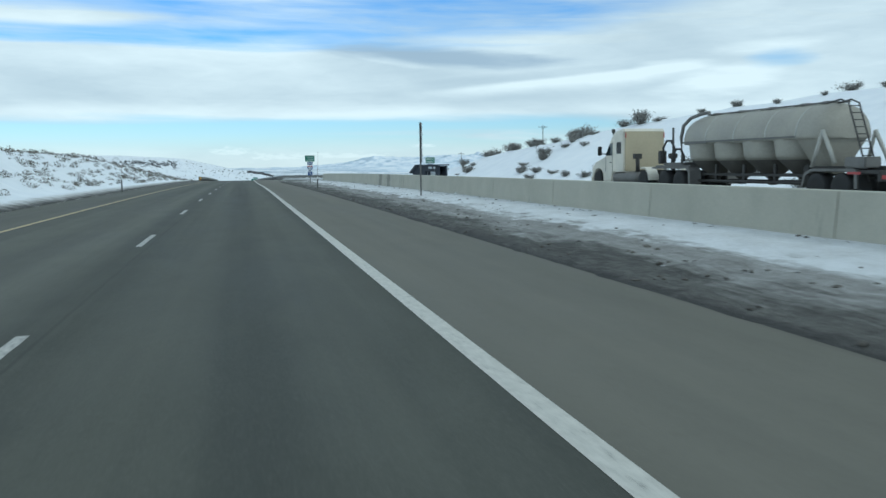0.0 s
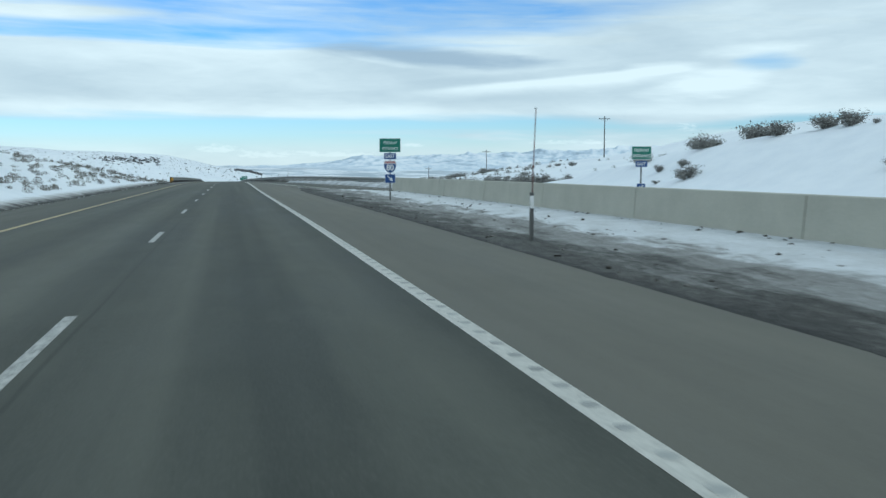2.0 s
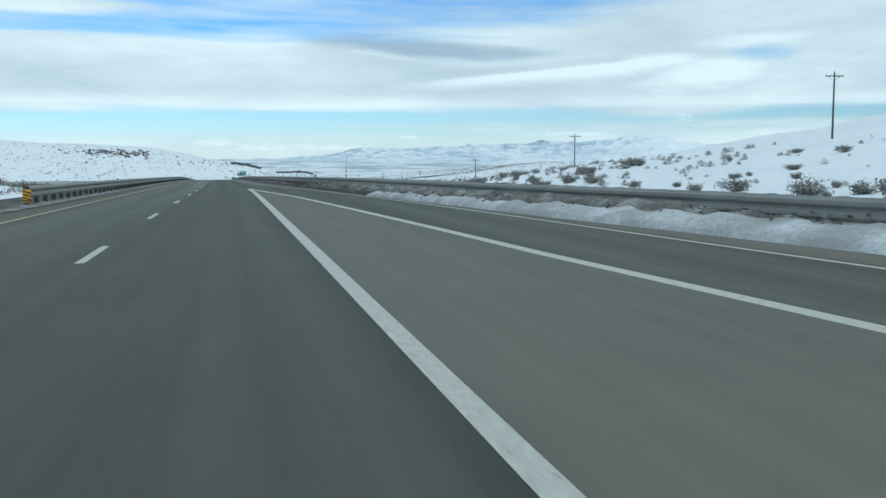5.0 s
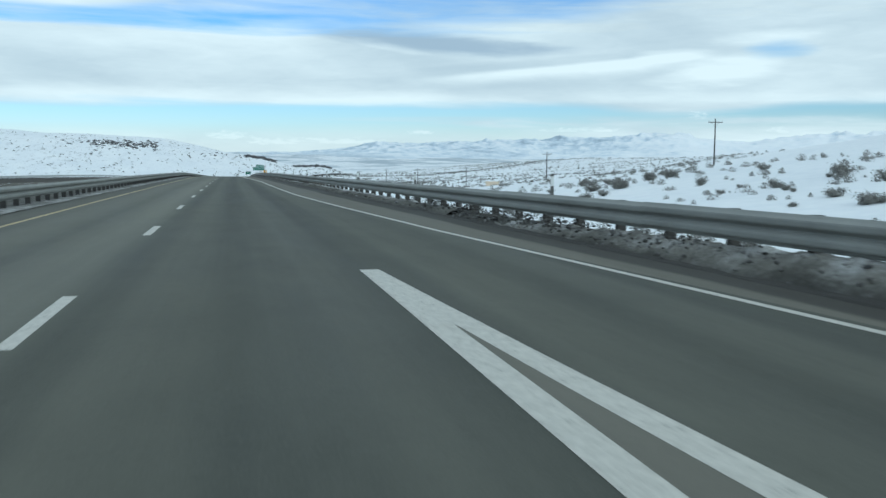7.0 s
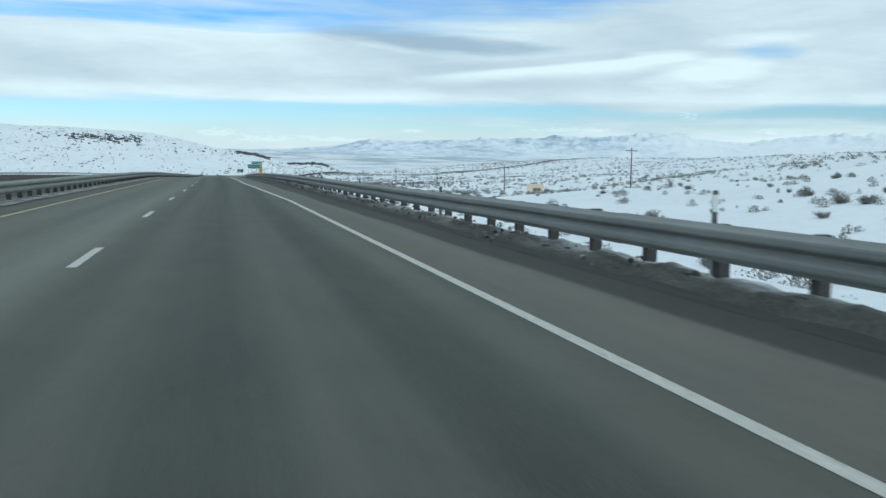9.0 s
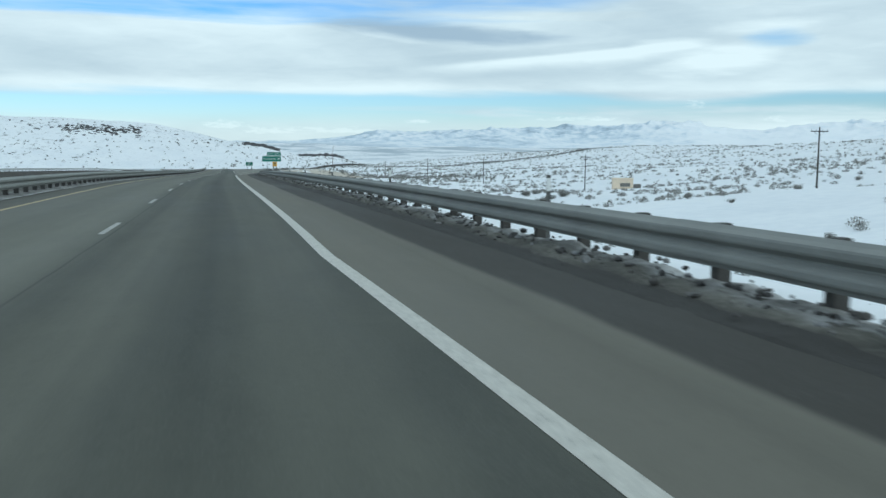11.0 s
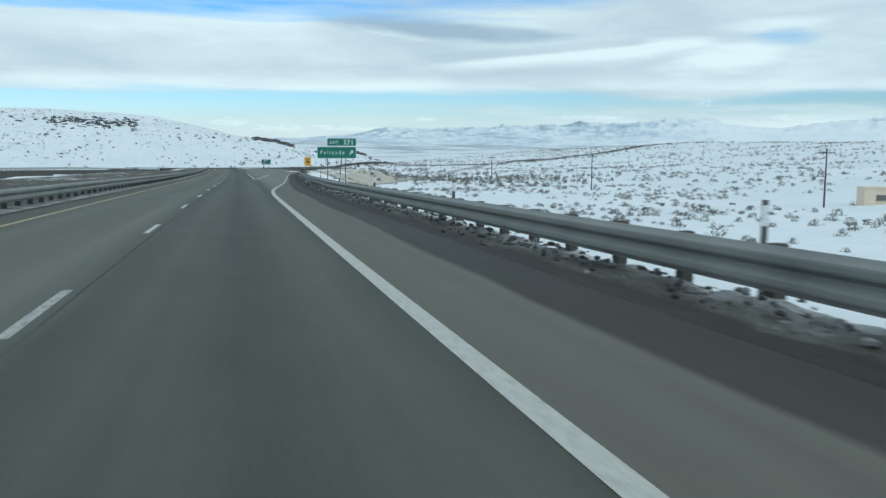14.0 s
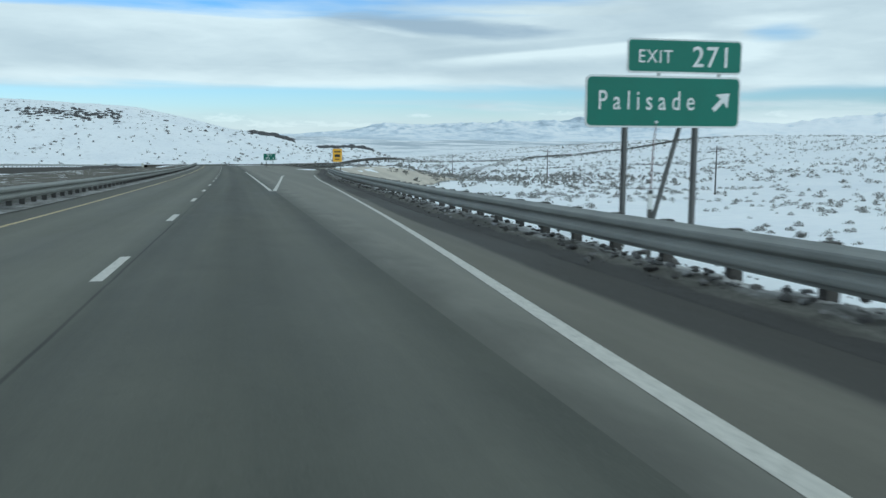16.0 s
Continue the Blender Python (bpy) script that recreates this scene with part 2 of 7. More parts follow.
    c = n.mix(n.ramp(stone, [(0.55, 0.0), (0.75, 0.22)]), c, tuple(0.7 * d for d in dark))
    if tracked:
        # the paving joint beside the dashes, open in stretches
        wob = n.noise(n.xyz(n.math("MULTIPLY", y, 0.35), seed, 3.0), 1.0, 3)
        d = n.math("ABSOLUTE", n.math("SUBTRACT", off, n.math("ADD", 0.17, n.math("MULTIPLY", wob, 0.06))))
        gap = n.noise(n.xyz(n.math("MULTIPLY", y, 0.05), seed, 8.0), 1.0, 4, 0.6)
        c = n.mix(n.math("MULTIPLY", n.math("MULTIPLY", n.smooth(d, 0.008, 0.03, 0.8, 0.0), n.math("MAXIMUM", n.smooth(y, 290.0, 340.0), n.smooth(y, 60.0, 130.0, 0.4, 0.0))), n.ramp(gap, [(0.38, 0.25), (0.52, 1.0)])), c, (0.018, 0.018, 0.017))
    n.put(n.b.inputs["Base Color"], c)
    n.put(n.b.inputs["Roughness"], n.ramp(blot, [(0.3, 0.68), (0.7, 0.92)]))
    n.b.inputs["Specular IOR Level"].default_value = 0.28
    bump(n, n.math("ADD", grain, stone), 0.25, 0.008)
    return m


def verge_material(name, lo, hi, clean, k0=1.0, wet=0.85, stray=1.1, band=0.17):
    """Wet gravel that gives way to snow across the strip; the share across lies in the UV map."""
    m, n = material(name, 0.9)
    x, y, z = n.split(n.pos)
    off, u, _ = n.split(n.add("ShaderNodeTexCoord").outputs["UV"])
    run = n.noise(n.xyz(n.math("MULTIPLY", x, 1.5), n.math("MULTIPLY", y, 0.30), 0.0), 1.0, 6, 0.62)
    lump = n.noise(n.pos, 1.3, 5, 0.65)
    fine = n.noise(n.pos, 14.0, 5, 0.7)
    v = n.math("ADD", n.math("MULTIPLY", run, 0.55), n.math("MULTIPLY", fine, 0.45))
    grit = n.ramp(v, [(0.34, (0.024 * k0, 0.023 * k0, 0.019 * k0)), (0.47, (0.073 * k0, 0.070 * k0, 0.059 * k0)), (0.60, (0.145 * k0, 0.140 * k0, 0.121 * k0)), (0.74, (0.30 * k0, 0.285 * k0, 0.26 * k0))])
    snow = n.ramp(n.math("ADD", n.math("MULTIPLY", lump, 0.6), n.math("MULTIPLY", fine, 0.4)), [(0.34, (0.16, 0.15, 0.13)), (0.48, clean), (0.66, (0.68, 0.69, 0.69))])
    k = n.math("ADD", u, n.math("MULTIPLY", n.math("SUBTRACT", n.math("ADD", n.math("MULTIPLY", run, 0.7), n.math("MULTIPLY", lump, 0.3)), 0.5), stray))
    c = n.mix(n.smooth(k, lo, hi), grit, snow)
    rim = n.math("ADD", u, n.math("MULTIPLY", n.math("SUBTRACT", lump, 0.5), 0.10))
    c = n.mix(n.smooth(rim, band - 0.14, band, wet, 0.0), c, (0.033, 0.031, 0.028) if band > 0.2 else (0.020, 0.019, 0.017))
    n.put(n.b.inputs["Base Color"], c)
    bump(n, n.math("ADD", fine, lump), 0.7, 0.05)
    return m


def scrub_material():
    """Brown scrub ground with small patches of old snow, more of them towards the rail; the share across lies in the UV map."""
    m, n = material("scrub_ground", 0.95)
    x, y, z = n.split(n.pos)
    off, u, _ = n.split(n.add("ShaderNodeTexCoord").outputs["UV"])
    broad = n.noise(n.pos, 0.07, 4, 0.6)
    patch = n.noise(n.xyz(n.math("MULTIPLY", x, 0.55), n.math("MULTIPLY", y, 0.32), 0.0), 1.0, 5, 0.7)
    fine = n.noise(n.pos, 3.0, 5, 0.7)
    soil = n.ramp(n.math("ADD", n.math("MULTIPLY", fine, 0.6), n.math("MULTIPLY", broad, 0.4)), [(0.36, (0.040, 0.036, 0.027)), (0.50, (0.085, 0.076, 0.056)), (0.66, (0.16, 0.145, 0.11))])
    snow = n.ramp(fine, [(0.34, (0.40, 0.40, 0.39)), (0.60, (0.66, 0.67, 0.68))])
    k = n.math("ADD", patch, n.math("MULTIPLY", n.math("SUBTRACT", broad, 0.5), 0.5))
    k = n.math("SUBTRACT", k, n.math("MULTIPLY", n.math("SUBTRACT", u, 0.3), 0.16))
    n.put(n.b.inputs["Base Color"], n.mix(n.smooth(k, 0.545, 0.60), soil, snow))
    bump(n, n.math("ADD", fine, patch), 0.7, 0.08)
    return m


def roadside_material():
    """Wet ploughed grit by the asphalt, grey slush, then clean snow against the barrier; the share across lies in the UV map."""
    m, n = material("gravel_and_snow", 0.9)
    x, y, z = n.split(n.pos)
    off, u, _ = n.split(n.add("ShaderNodeTexCoord").outputs["UV"])
    run = n.noise(n.xyz(n.math("MULTIPLY", x, 2.2), n.math("MULTIPLY", y, 0.22), 0.0), 1.0, 6, 0.62)
    lump = n.noise(n.xyz(n.math("MULTIPLY", x, 1.6), n.math("MULTIPLY", y, 0.8), 0.0), 1.0, 6, 0.7)
    fine = n.noise(n.pos, 11.0, 5, 0.7)
    ripple = n.noise(n.xyz(n.math("MULTIPLY", x, 5.0), n.math("MULTIPLY", y, 2.2), 0.0), 1.0, 5, 0.65, 0.8)
    v = n.math("ADD", n.math("ADD", n.math("MULTIPLY", run, 0.35), n.math("MULTIPLY", ripple, 0.35)), n.math("MULTIPLY", fine, 0.30))
    grit = n.ramp(v, [(0.34, (0.020, 0.019, 0.017)), (0.46, (0.052, 0.050, 0.044)), (0.58, (0.115, 0.111, 0.099)), (0.72, (0.24, 0.23, 0.21))])
    slush = n.ramp(v, [(0.32, (0.13, 0.127, 0.115)), (0.5, (0.27, 0.265, 0.25)), (0.68, (0.42, 0.42, 0.41))])
    snow = n.ramp(n.math("ADD", n.math("MULTIPLY", lump, 0.7), n.math("MULTIPLY", fine, 0.3)), [(0.30, (0.44, 0.44, 0.43)), (0.42, (0.60, 0.61, 0.61)), (0.62, (0.74, 0.755, 0.77))])
    k = n.math("ADD", u, n.math("MULTIPLY", n.math("SUBTRACT", n.math("ADD", n.math("MULTIPLY", run, 0.5), n.math("MULTIPLY", lump, 0.5)), 0.5), 1.0))
    c = n.mix(n.smooth(k, 0.20, 0.44), grit, slush)
    c = n.mix(n.smooth(k, 0.50, 0.66), c, snow)
    rim = n.math("ADD", u, n.math("MULTIPLY", n.math("SUBTRACT", ripple, 0.5), 0.08))
    c = n.mix(n.smooth(rim, 0.03, 0.12, 0.9, 0.0), c, (0.018, 0.017, 0.016))
    n.put(n.b.inputs["Base Color"], c)
    bump(n, n.math("ADD", n.math("ADD", fine, ripple), lump), 0.8, 0.06)
    return m


def paint_material(name, colour, worn):
    """Road paint, scuffed through to the asphalt."""
    m, n = material(name, 0.6)
    x, y, z = n.split(n.pos)
    wear = n.noise(n.xyz(n.math("MULTIPLY", x, 14.0), n.math("MULTIPLY", y, 5.0), 0.0), 1.0, 6, 0.7)
    fine = n.noise(n.pos, 30.0, 3, 0.7)
    k = n.math("ADD", n.math("MULTIPLY", wear, 0.65), n.math("MULTIPLY", fine, 0.35))
    c = n.ramp(k, [(0.31 + 0.4 * worn, (0.13, 0.13, 0.12)), (0.36 + worn, tuple(0.75 * q for q in colour)), (0.62, colour)])
    n.put(n.b.inputs["Base Color"], c)
    bump(n, fine, 0.3, 0.004)
    return m


def snow_material(name, dirt, specks):
    """Wind-packed snow: soft hollows, some grit, low brush poking through far off, haze-tinted bands beyond."""
    m, n = material(name, 0.85)
    broad = n.noise(n.pos, 0.05, 5, 0.55)
    mid = n.noise(n.pos, 0.7, 5, 0.6)
    fine = n.noise(n.pos, 12.0, 3, 0.6)
    c = n.ramp(n.math("ADD", n.math("MULTIPLY", broad, 0.5), n.math("MULTIPLY", mid, 0.5)),
               [(0.3, (0.74, 0.77, 0.81)), (0.55, (0.84, 0.86, 0.88)), (0.75, (0.90, 0.905, 0.91))])
    if dirt:
        g = n.ramp(n.math("ADD", n.math("MULTIPLY", mid, 0.6), n.math("MULTIPLY", fine, 0.4)), [(0.46, dirt), (0.66, 0.25 * dirt)])
        c = n.mix(g, c, (0.13, 0.12, 0.105))
    if specks:
        x, y, z = n.split(n.pos)
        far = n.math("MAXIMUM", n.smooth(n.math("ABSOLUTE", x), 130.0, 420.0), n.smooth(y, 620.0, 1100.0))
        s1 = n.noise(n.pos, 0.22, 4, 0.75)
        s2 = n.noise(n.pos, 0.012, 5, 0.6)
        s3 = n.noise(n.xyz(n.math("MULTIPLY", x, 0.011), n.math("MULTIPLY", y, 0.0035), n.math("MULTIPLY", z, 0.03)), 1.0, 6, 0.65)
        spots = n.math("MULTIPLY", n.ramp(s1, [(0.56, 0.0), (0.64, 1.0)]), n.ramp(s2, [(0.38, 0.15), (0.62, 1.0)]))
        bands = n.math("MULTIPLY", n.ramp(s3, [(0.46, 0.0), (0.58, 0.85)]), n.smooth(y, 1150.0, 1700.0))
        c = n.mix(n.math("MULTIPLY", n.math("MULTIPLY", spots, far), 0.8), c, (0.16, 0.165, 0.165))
        # the farthest bands are blue-grey, distance haze mixed into their colour
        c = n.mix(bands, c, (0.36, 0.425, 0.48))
    n.put(n.b.inputs["Base Color"], c)
    bump(n, n.math("ADD", mid, n.math("MULTIPLY", fine, 0.25)), 0.5, 0.12)
    return m


def left_snow_material():
    """Ploughed snow, grimy and dark towards the asphalt; the share across lies in the UV map."""
    m, n = material("ploughed_edge_snow", 0.88)
    off, u, _ = n.split(n.add("ShaderNodeTexCoord").outputs["UV"])
    lump = n.noise(n.pos, 1.1, 6, 0.65)
    fine = n.noise(n.pos, 9.0, 4, 0.65)
    k = n.math("ADD", u, n.math("MULTIPLY", n.math("SUBTRACT", n.math("ADD", n.math("MULTIPLY", lump, 0.7), n.math("MULTIPLY", fine, 0.3)), 0.5), 0.9))
    c = n.ramp(k, [(0.45, (0.78, 0.80, 0.82)), (0.68, (0.52, 0.52, 0.51)), (0.84, (0.22, 0.215, 0.20)), (0.95, (0.05, 0.048, 0.043))])
    n.put(n.b.inputs["Base Color"], c)
    bump(n, n.math("ADD", lump, n.math("MULTIPLY", fine, 0.4)), 0.6, 0.08)
    return m


MAT = {
    "lane": asphalt_material("asphalt_lane", (0.0475, 0.0505, 0.0415), (0.115, 0.116, 0.094), True),
    "shoulder": asphalt_material("asphalt_shoulder", (0.108, 0.104, 0.084), (0.178, 0.169, 0.137), False, True, 4.0),
    "dark": asphalt_material("asphalt_wet_edge", (0.036, 0.032, 0.027), (0.066, 0.058, 0.048), False, False, 9.0),
    "ramp": asphalt_material("asphalt_ramp", (0.085, 0.084, 0.068), (0.135, 0.130, 0.105), False, False, 6.0),
    "verge": roadside_material(),
    "slush": verge_material("slush_and_grit", 0.62, 1.15, (0.30, 0.29, 0.28), 0.8, 0.9, 1.1, 0.40),
    "scrub": scrub_material(),
    "exit": asphalt_material("asphalt_exit", (0.155, 0.153, 0.130), (0.225, 0.220, 0.186), False, False, 5.0),
    "inner": asphalt_material("asphalt_median_edge", (0.066, 0.067, 0.055), (0.125, 0.122, 0.099), False, False, 2.0),
    "white": paint_material("white_road_paint", (0.585, 0.565, 0.505), 0.05),
    "wornwhite": paint_material("worn_white_road_paint", (0.52, 0.505, 0.46), 0.16),
    "yellow": paint_material("yellow_road_paint", (0.55, 0.43, 0.20), 0.13),
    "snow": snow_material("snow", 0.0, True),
    "greybank": verge_material("grey_slush_bank", -0.1, 0.7, (0.26, 0.252, 0.232), 1.3, 0.45),
    "cleanbank": snow_material("ploughed_snow", 0.65, False),
    "railberm": verge_material("frozen_slush_berm", 0.22, 0.85, (0.55, 0.55, 0.545), 1.1, 0.4, 1.5),
    "leftsnow": left_snow_material(),
    "leftberm": verge_material("median_grit", 0.55, 1.2, (0.34, 0.335, 0.32), 0.9, 0.4, 1.2),
    "galv": plain("galvanised_steel", (0.25, 0.256, 0.240), 0.75, 0.05, 0.22, 0.8, 30),
    "post": plain("steel_post", (0.13, 0.13, 0.125), 0.65, 0.3, 0.3, 2.0, 30),
    "wood": plain("weathered_wood", (0.075, 0.071, 0.066), 0.9, 0.0, 0.3, 1.5, 30),
    "alu": plain("sign_back", (0.47, 0.48, 0.48), 0.5, 0.15, 0.1, 1.5, 20),
    "green": plain("sign_green", (0.010, 0.150, 0.103), 0.45, 0.0, 0.12, 1.2, 20, 0.03),
    "blue": plain("sign_blue", (0.018, 0.065, 0.22), 0.45, 0.0, 0.15, 1.5, 20, 0.03),
    "red": plain("sign_red", (0.36, 0.05, 0.05), 0.5, 0.0, 0.15, 2.0, 20, 0.03),
    "signwhite": plain("sign_white", (0.70, 0.71, 0.70), 0.45, 0.0, 0.08, 2.0, 30, 0.03),
    "amber": plain("sign_yellow", (0.75, 0.40, 0.02), 0.45, 0.0, 0.08, 2.0, 30, 0.03),
    "black": plain("black_paint", (0.02, 0.02, 0.02), 0.5, 0.0, 0.2, 2.0, 30, 0.03),
    "rubber": plain("tyre_rubber", (0.022, 0.022, 0.022), 0.8, 0.0, 0.3, 4.0, 40),
    "cream": plain("cream_truck_paint", (0.68, 0.64, 0.545), 0.45, 0.0, 0.18, 0.9, 15, 0.05),
    "tank": plain("dusty_aluminium_tank", (0.31, 0.293, 0.248), 0.5, 0.1, 0.22, 0.7, 12, 0.08),
    "chassis": plain("grimy_steel_chassis", (0.055, 0.053, 0.05), 0.7, 0.2, 0.35, 1.5, 20),
    "grime": plain("grimy_grey_steel", (0.17, 0.165, 0.155), 0.65, 0.3, 0.3, 1.5, 20),
    "hut": plain("dark_blue_boards", (0.028, 0.036, 0.052), 0.7, 0.0, 0.25, 1.2, 25),
    "roof": plain("dark_blue_roof", (0.036, 0.046, 0.066), 0.6, 0.0, 0.2, 1.2, 25),
    "paper": plain("white_notice", (0.62, 0.66, 0.70), 0.6, 0.0, 0.1, 4.0, 30, 0.0),
    "beige": plain("beige_siding", (0.72, 0.60, 0.46), 0.7, 0.0, 0.1, 1.0, 15),
    "rock": plain("dark_basalt", (0.085, 0.085, 0.088), 0.9, 0.0, 0.4, 0.4, 3.0, 0.4),
    "bark": plain("shrub_twig", (0.115, 0.108, 0.098), 0.9, 0.0, 0.3, 3.0, 30, 0.0),
    "whip": plain("whip_rod", (0.16, 0.08, 0.07), 0.6, 0.0, 0.3, 3.0, 30, 0.0),
    "band": plain("pale_weld", (0.40, 0.39, 0.35), 0.55, 0.2, 0.2, 2.0, 14, 0.05),
    "cabrear": plain("dusty_beige", (0.44, 0.38, 0.26), 0.65, 0.0, 0.14, 0.8, 10, 0.05),
    "gore": asphalt_material("asphalt_gore", (0.100, 0.097, 0.080), (0.170, 0.163, 0.134), False, False, 4.0),
    "dent": plain("scuffed_paint_dent", (0.34, 0.34, 0.32), 0.8, 0.0, 0.4, 1.2, 12.0, 0.1),
    "greybrush": plain("grey_winter_brush", (0.165, 0.155, 0.13), 0.9, 0.0, 0.5, 0.35, 6.0, 0.0),
    "hopper": plain("grimy_hopper", (0.115, 0.108, 0.095), 0.6, 0.1, 0.3, 1.0, 12, 0.08),
    "earth": plain("trodden_earth_and_snow", (0.50, 0.455, 0.385), 0.95, 0.0, 0.3, 0.12, 2.0, 0.4),
}


def glass_material():
    m, n = material("window_glass", 0.06)
    n.b.inputs["Base Color"].default_value = (0.03, 0.045, 0.05, 1)
    n.b.inputs["Specular IOR Level"].default_value = 0.8
    return m


MAT["glass"] = glass_material()


def sage_material():
    m, n = material("sagebrush", 0.9)
    info = n.add("ShaderNodeNewGeometry").outputs["Random Per Island"]
    t = n.noise(n.pos, 0.6, 3)
    c = n.ramp(n.math("ADD", n.math("MULTIPLY", info, 0.5), n.math("MULTIPLY", t, 0.5)),
               [(0.25, (0.125, 0.124, 0.116)), (0.5, (0.235, 0.232, 0.216)), (0.75, (0.36, 0.35, 0.322))])
    n.put(n.b.inputs["Base Color"], c)
    return m


MAT["sage"] = sage_material()


def concrete_material():
    """Cast concrete with water runs down from its top edge."""
    m, n = material("barrier_concrete", 0.85)
    x, y, z = n.split(n.pos)
    cloud = n.noise(n.pos, 0.9, 5, 0.6)
    fine = n.noise(n.pos, 22.0, 4, 0.65)
    runs = n.noise(n.xyz(n.math("MULTIPLY", x, 0.4), n.math("MULTIPLY", y, 1.15), n.math("MULTIPLY", z, 0.22)), 1.0, 4, 0.6)
    c = n.ramp(n.math("ADD", n.math("MULTIPLY", cloud, 0.6), n.math("MULTIPLY", fine, 0.4)),
               [(0.32, (0.395, 0.383, 0.318)), (0.66, (0.50, 0.483, 0.405))])
    c = n.mix(n.ramp(runs, [(0.66, 0.0), (0.70, 0.35)]), c, (0.10, 0.10, 0.092))
    # two broad wet runs from the top edge, ragged at their sides
    rag = n.math("MULTIPLY", n.math("SUBTRACT", n.noise(n.xyz(n.math("MULTIPLY", y, 2.5), n.math("MULTIPLY", z, 3.0), 0.0), 1.0, 4), 0.5), 2.0)
    wet = None
    for y0, half in ((67.3, 0.75), (64.1, 0.65)):
        d = n.math("ABSOLUTE", n.math("SUBTRACT", y, y0))
        d = n.math("ADD", n.math("SUBTRACT", d, half), rag)
        s = n.smooth(d, -0.30, 0.15, 0.62, 0.0)
        wet = s if wet is None else n.math("MAXIMUM", wet, s)
    c = n.mix(wet, c, (0.13, 0.125, 0.11))
    n.put(n.b.inputs["Base Color"], c)
    bump(n, fine, 0.35, 0.01)
    return m


MAT["concrete"] = concrete_material()


def range_material():
    """Far slopes: patchy snow over brush and rock, gullied, with haze and slope shade put into the colour."""
    # far_slopes: pale blue haze is mixed into these colours
    m, n = material("far_slopes", 0.9)
    x, y, z = n.split(n.pos)
    a = n.noise(n.xyz(n.math("MULTIPLY", x, 0.0045), n.math("MULTIPLY", y, 0.003), n.math("MULTIPLY", z, 0.016)), 1.0, 8, 0.66, 0.6)
    gully = n.noise(n.xyz(n.math("MULTIPLY", x, 0.022), n.math("MULTIPLY", y, 0.006), n.math("MULTIPLY", z, 0.03)), 1.0, 6, 0.7, 1.2)
    b = n.noise(n.pos, 0.05, 6, 0.75)
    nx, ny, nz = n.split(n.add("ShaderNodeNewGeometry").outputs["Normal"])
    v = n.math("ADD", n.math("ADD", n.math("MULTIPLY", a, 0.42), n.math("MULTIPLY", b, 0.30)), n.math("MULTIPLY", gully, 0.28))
    # relief shade put into the colour: west-facing slopes darker, east-facing ones paler
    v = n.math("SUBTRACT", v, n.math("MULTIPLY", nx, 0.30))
    # haze over the right-hand ranges: dark tones fade with the bearing
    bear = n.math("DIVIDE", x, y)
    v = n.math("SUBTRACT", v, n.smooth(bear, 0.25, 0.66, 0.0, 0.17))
    # blue-grey stops carry distance haze on the snow, brush and rock
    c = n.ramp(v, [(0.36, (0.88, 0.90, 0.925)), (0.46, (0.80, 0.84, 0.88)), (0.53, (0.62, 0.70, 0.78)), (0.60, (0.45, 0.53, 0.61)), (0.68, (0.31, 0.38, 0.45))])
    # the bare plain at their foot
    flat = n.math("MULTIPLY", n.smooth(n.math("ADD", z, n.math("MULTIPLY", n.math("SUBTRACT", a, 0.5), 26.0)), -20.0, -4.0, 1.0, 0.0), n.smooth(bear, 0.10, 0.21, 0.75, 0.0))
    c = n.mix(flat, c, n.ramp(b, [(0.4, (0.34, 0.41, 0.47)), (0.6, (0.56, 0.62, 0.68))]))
    n.put(n.b.inputs["Base Color"], c)
    return m


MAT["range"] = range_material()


def clod_material(name, stops):
    """Lumps that differ one from the next, grimy in their hollows."""
    m, n = material(name, 0.85)
    info = n.add("ShaderNodeNewGeometry").outputs["Random Per Island"]
    v = n.math("ADD", n.math("MULTIPLY", info, 0.55), n.math("MULTIPLY", n.noise(n.pos, 7.0, 5, 0.65), 0.45))
    n.put(n.b.inputs["Base Color"], n.ramp(v, stops))
    bump(n, n.noise(n.pos, 18.0, 4, 0.7), 0.6, 0.03)
    return m


MAT["clod"] = clod_material("frozen_slush_lump", [(0.2, (0.03, 0.028, 0.026)), (0.5, (0.085, 0.082, 0.078)), (0.68, (0.16, 0.157, 0.153)), (0.85, (0.34, 0.345, 0.35))])
MAT["snowclod"] = clod_material("dirty_snow_lump", [(0.2, (0.09, 0.088, 0.082)), (0.5, (0.22, 0.217, 0.208)), (0.8, (0.46, 0.462, 0.458))])
MAT["dirtclod"] = clod_material("dirt_clod", [(0.2, (0.04, 0.036, 0.030)), (0.6, (0.11, 0.10, 0.085)), (0.85, (0.24, 0.23, 0.21))])


# ---------------------------------------------------------------- the road's line and the land
def catmull(values, y):
    """Smooth line through values every 40 m from y = -40, carried straight on past its ends."""
    v = np.asarray(values)
    y = np.asarray(y, dtype=float)
    u = (np.clip(y, 0, 640) + 40) / 40
    i = np.clip(np.floor(u).astype(int), 1, len(v) - 3)
    f = u - i
    r = (v[i - 1] * (-.5 * f + f * f - .5 * f ** 3) + v[i] * (1 - 2.5 * f * f + 1.5 * f ** 3)
         + v[i + 1] * (.5 * f + 2 * f * f - 1.5 * f ** 3) + v[i + 2] * (-.5 * f * f + .5 * f ** 3))
    lo = (v[2] - v[0]) / 80
    hi = (v[-1] - v[-3]) / 80
    return r + np.minimum(y, 0) * lo + np.maximum(y - 640, 0) * hi


def road_x(y):
    y = np.asarray(y, dtype=float)
    return catmull(ROAD_X, y) - np.clip(y - 640, 0, None) ** 2 / 3100 * (y < 900) - (y >= 900) * (21.8 + (y - 900) * 0.0)


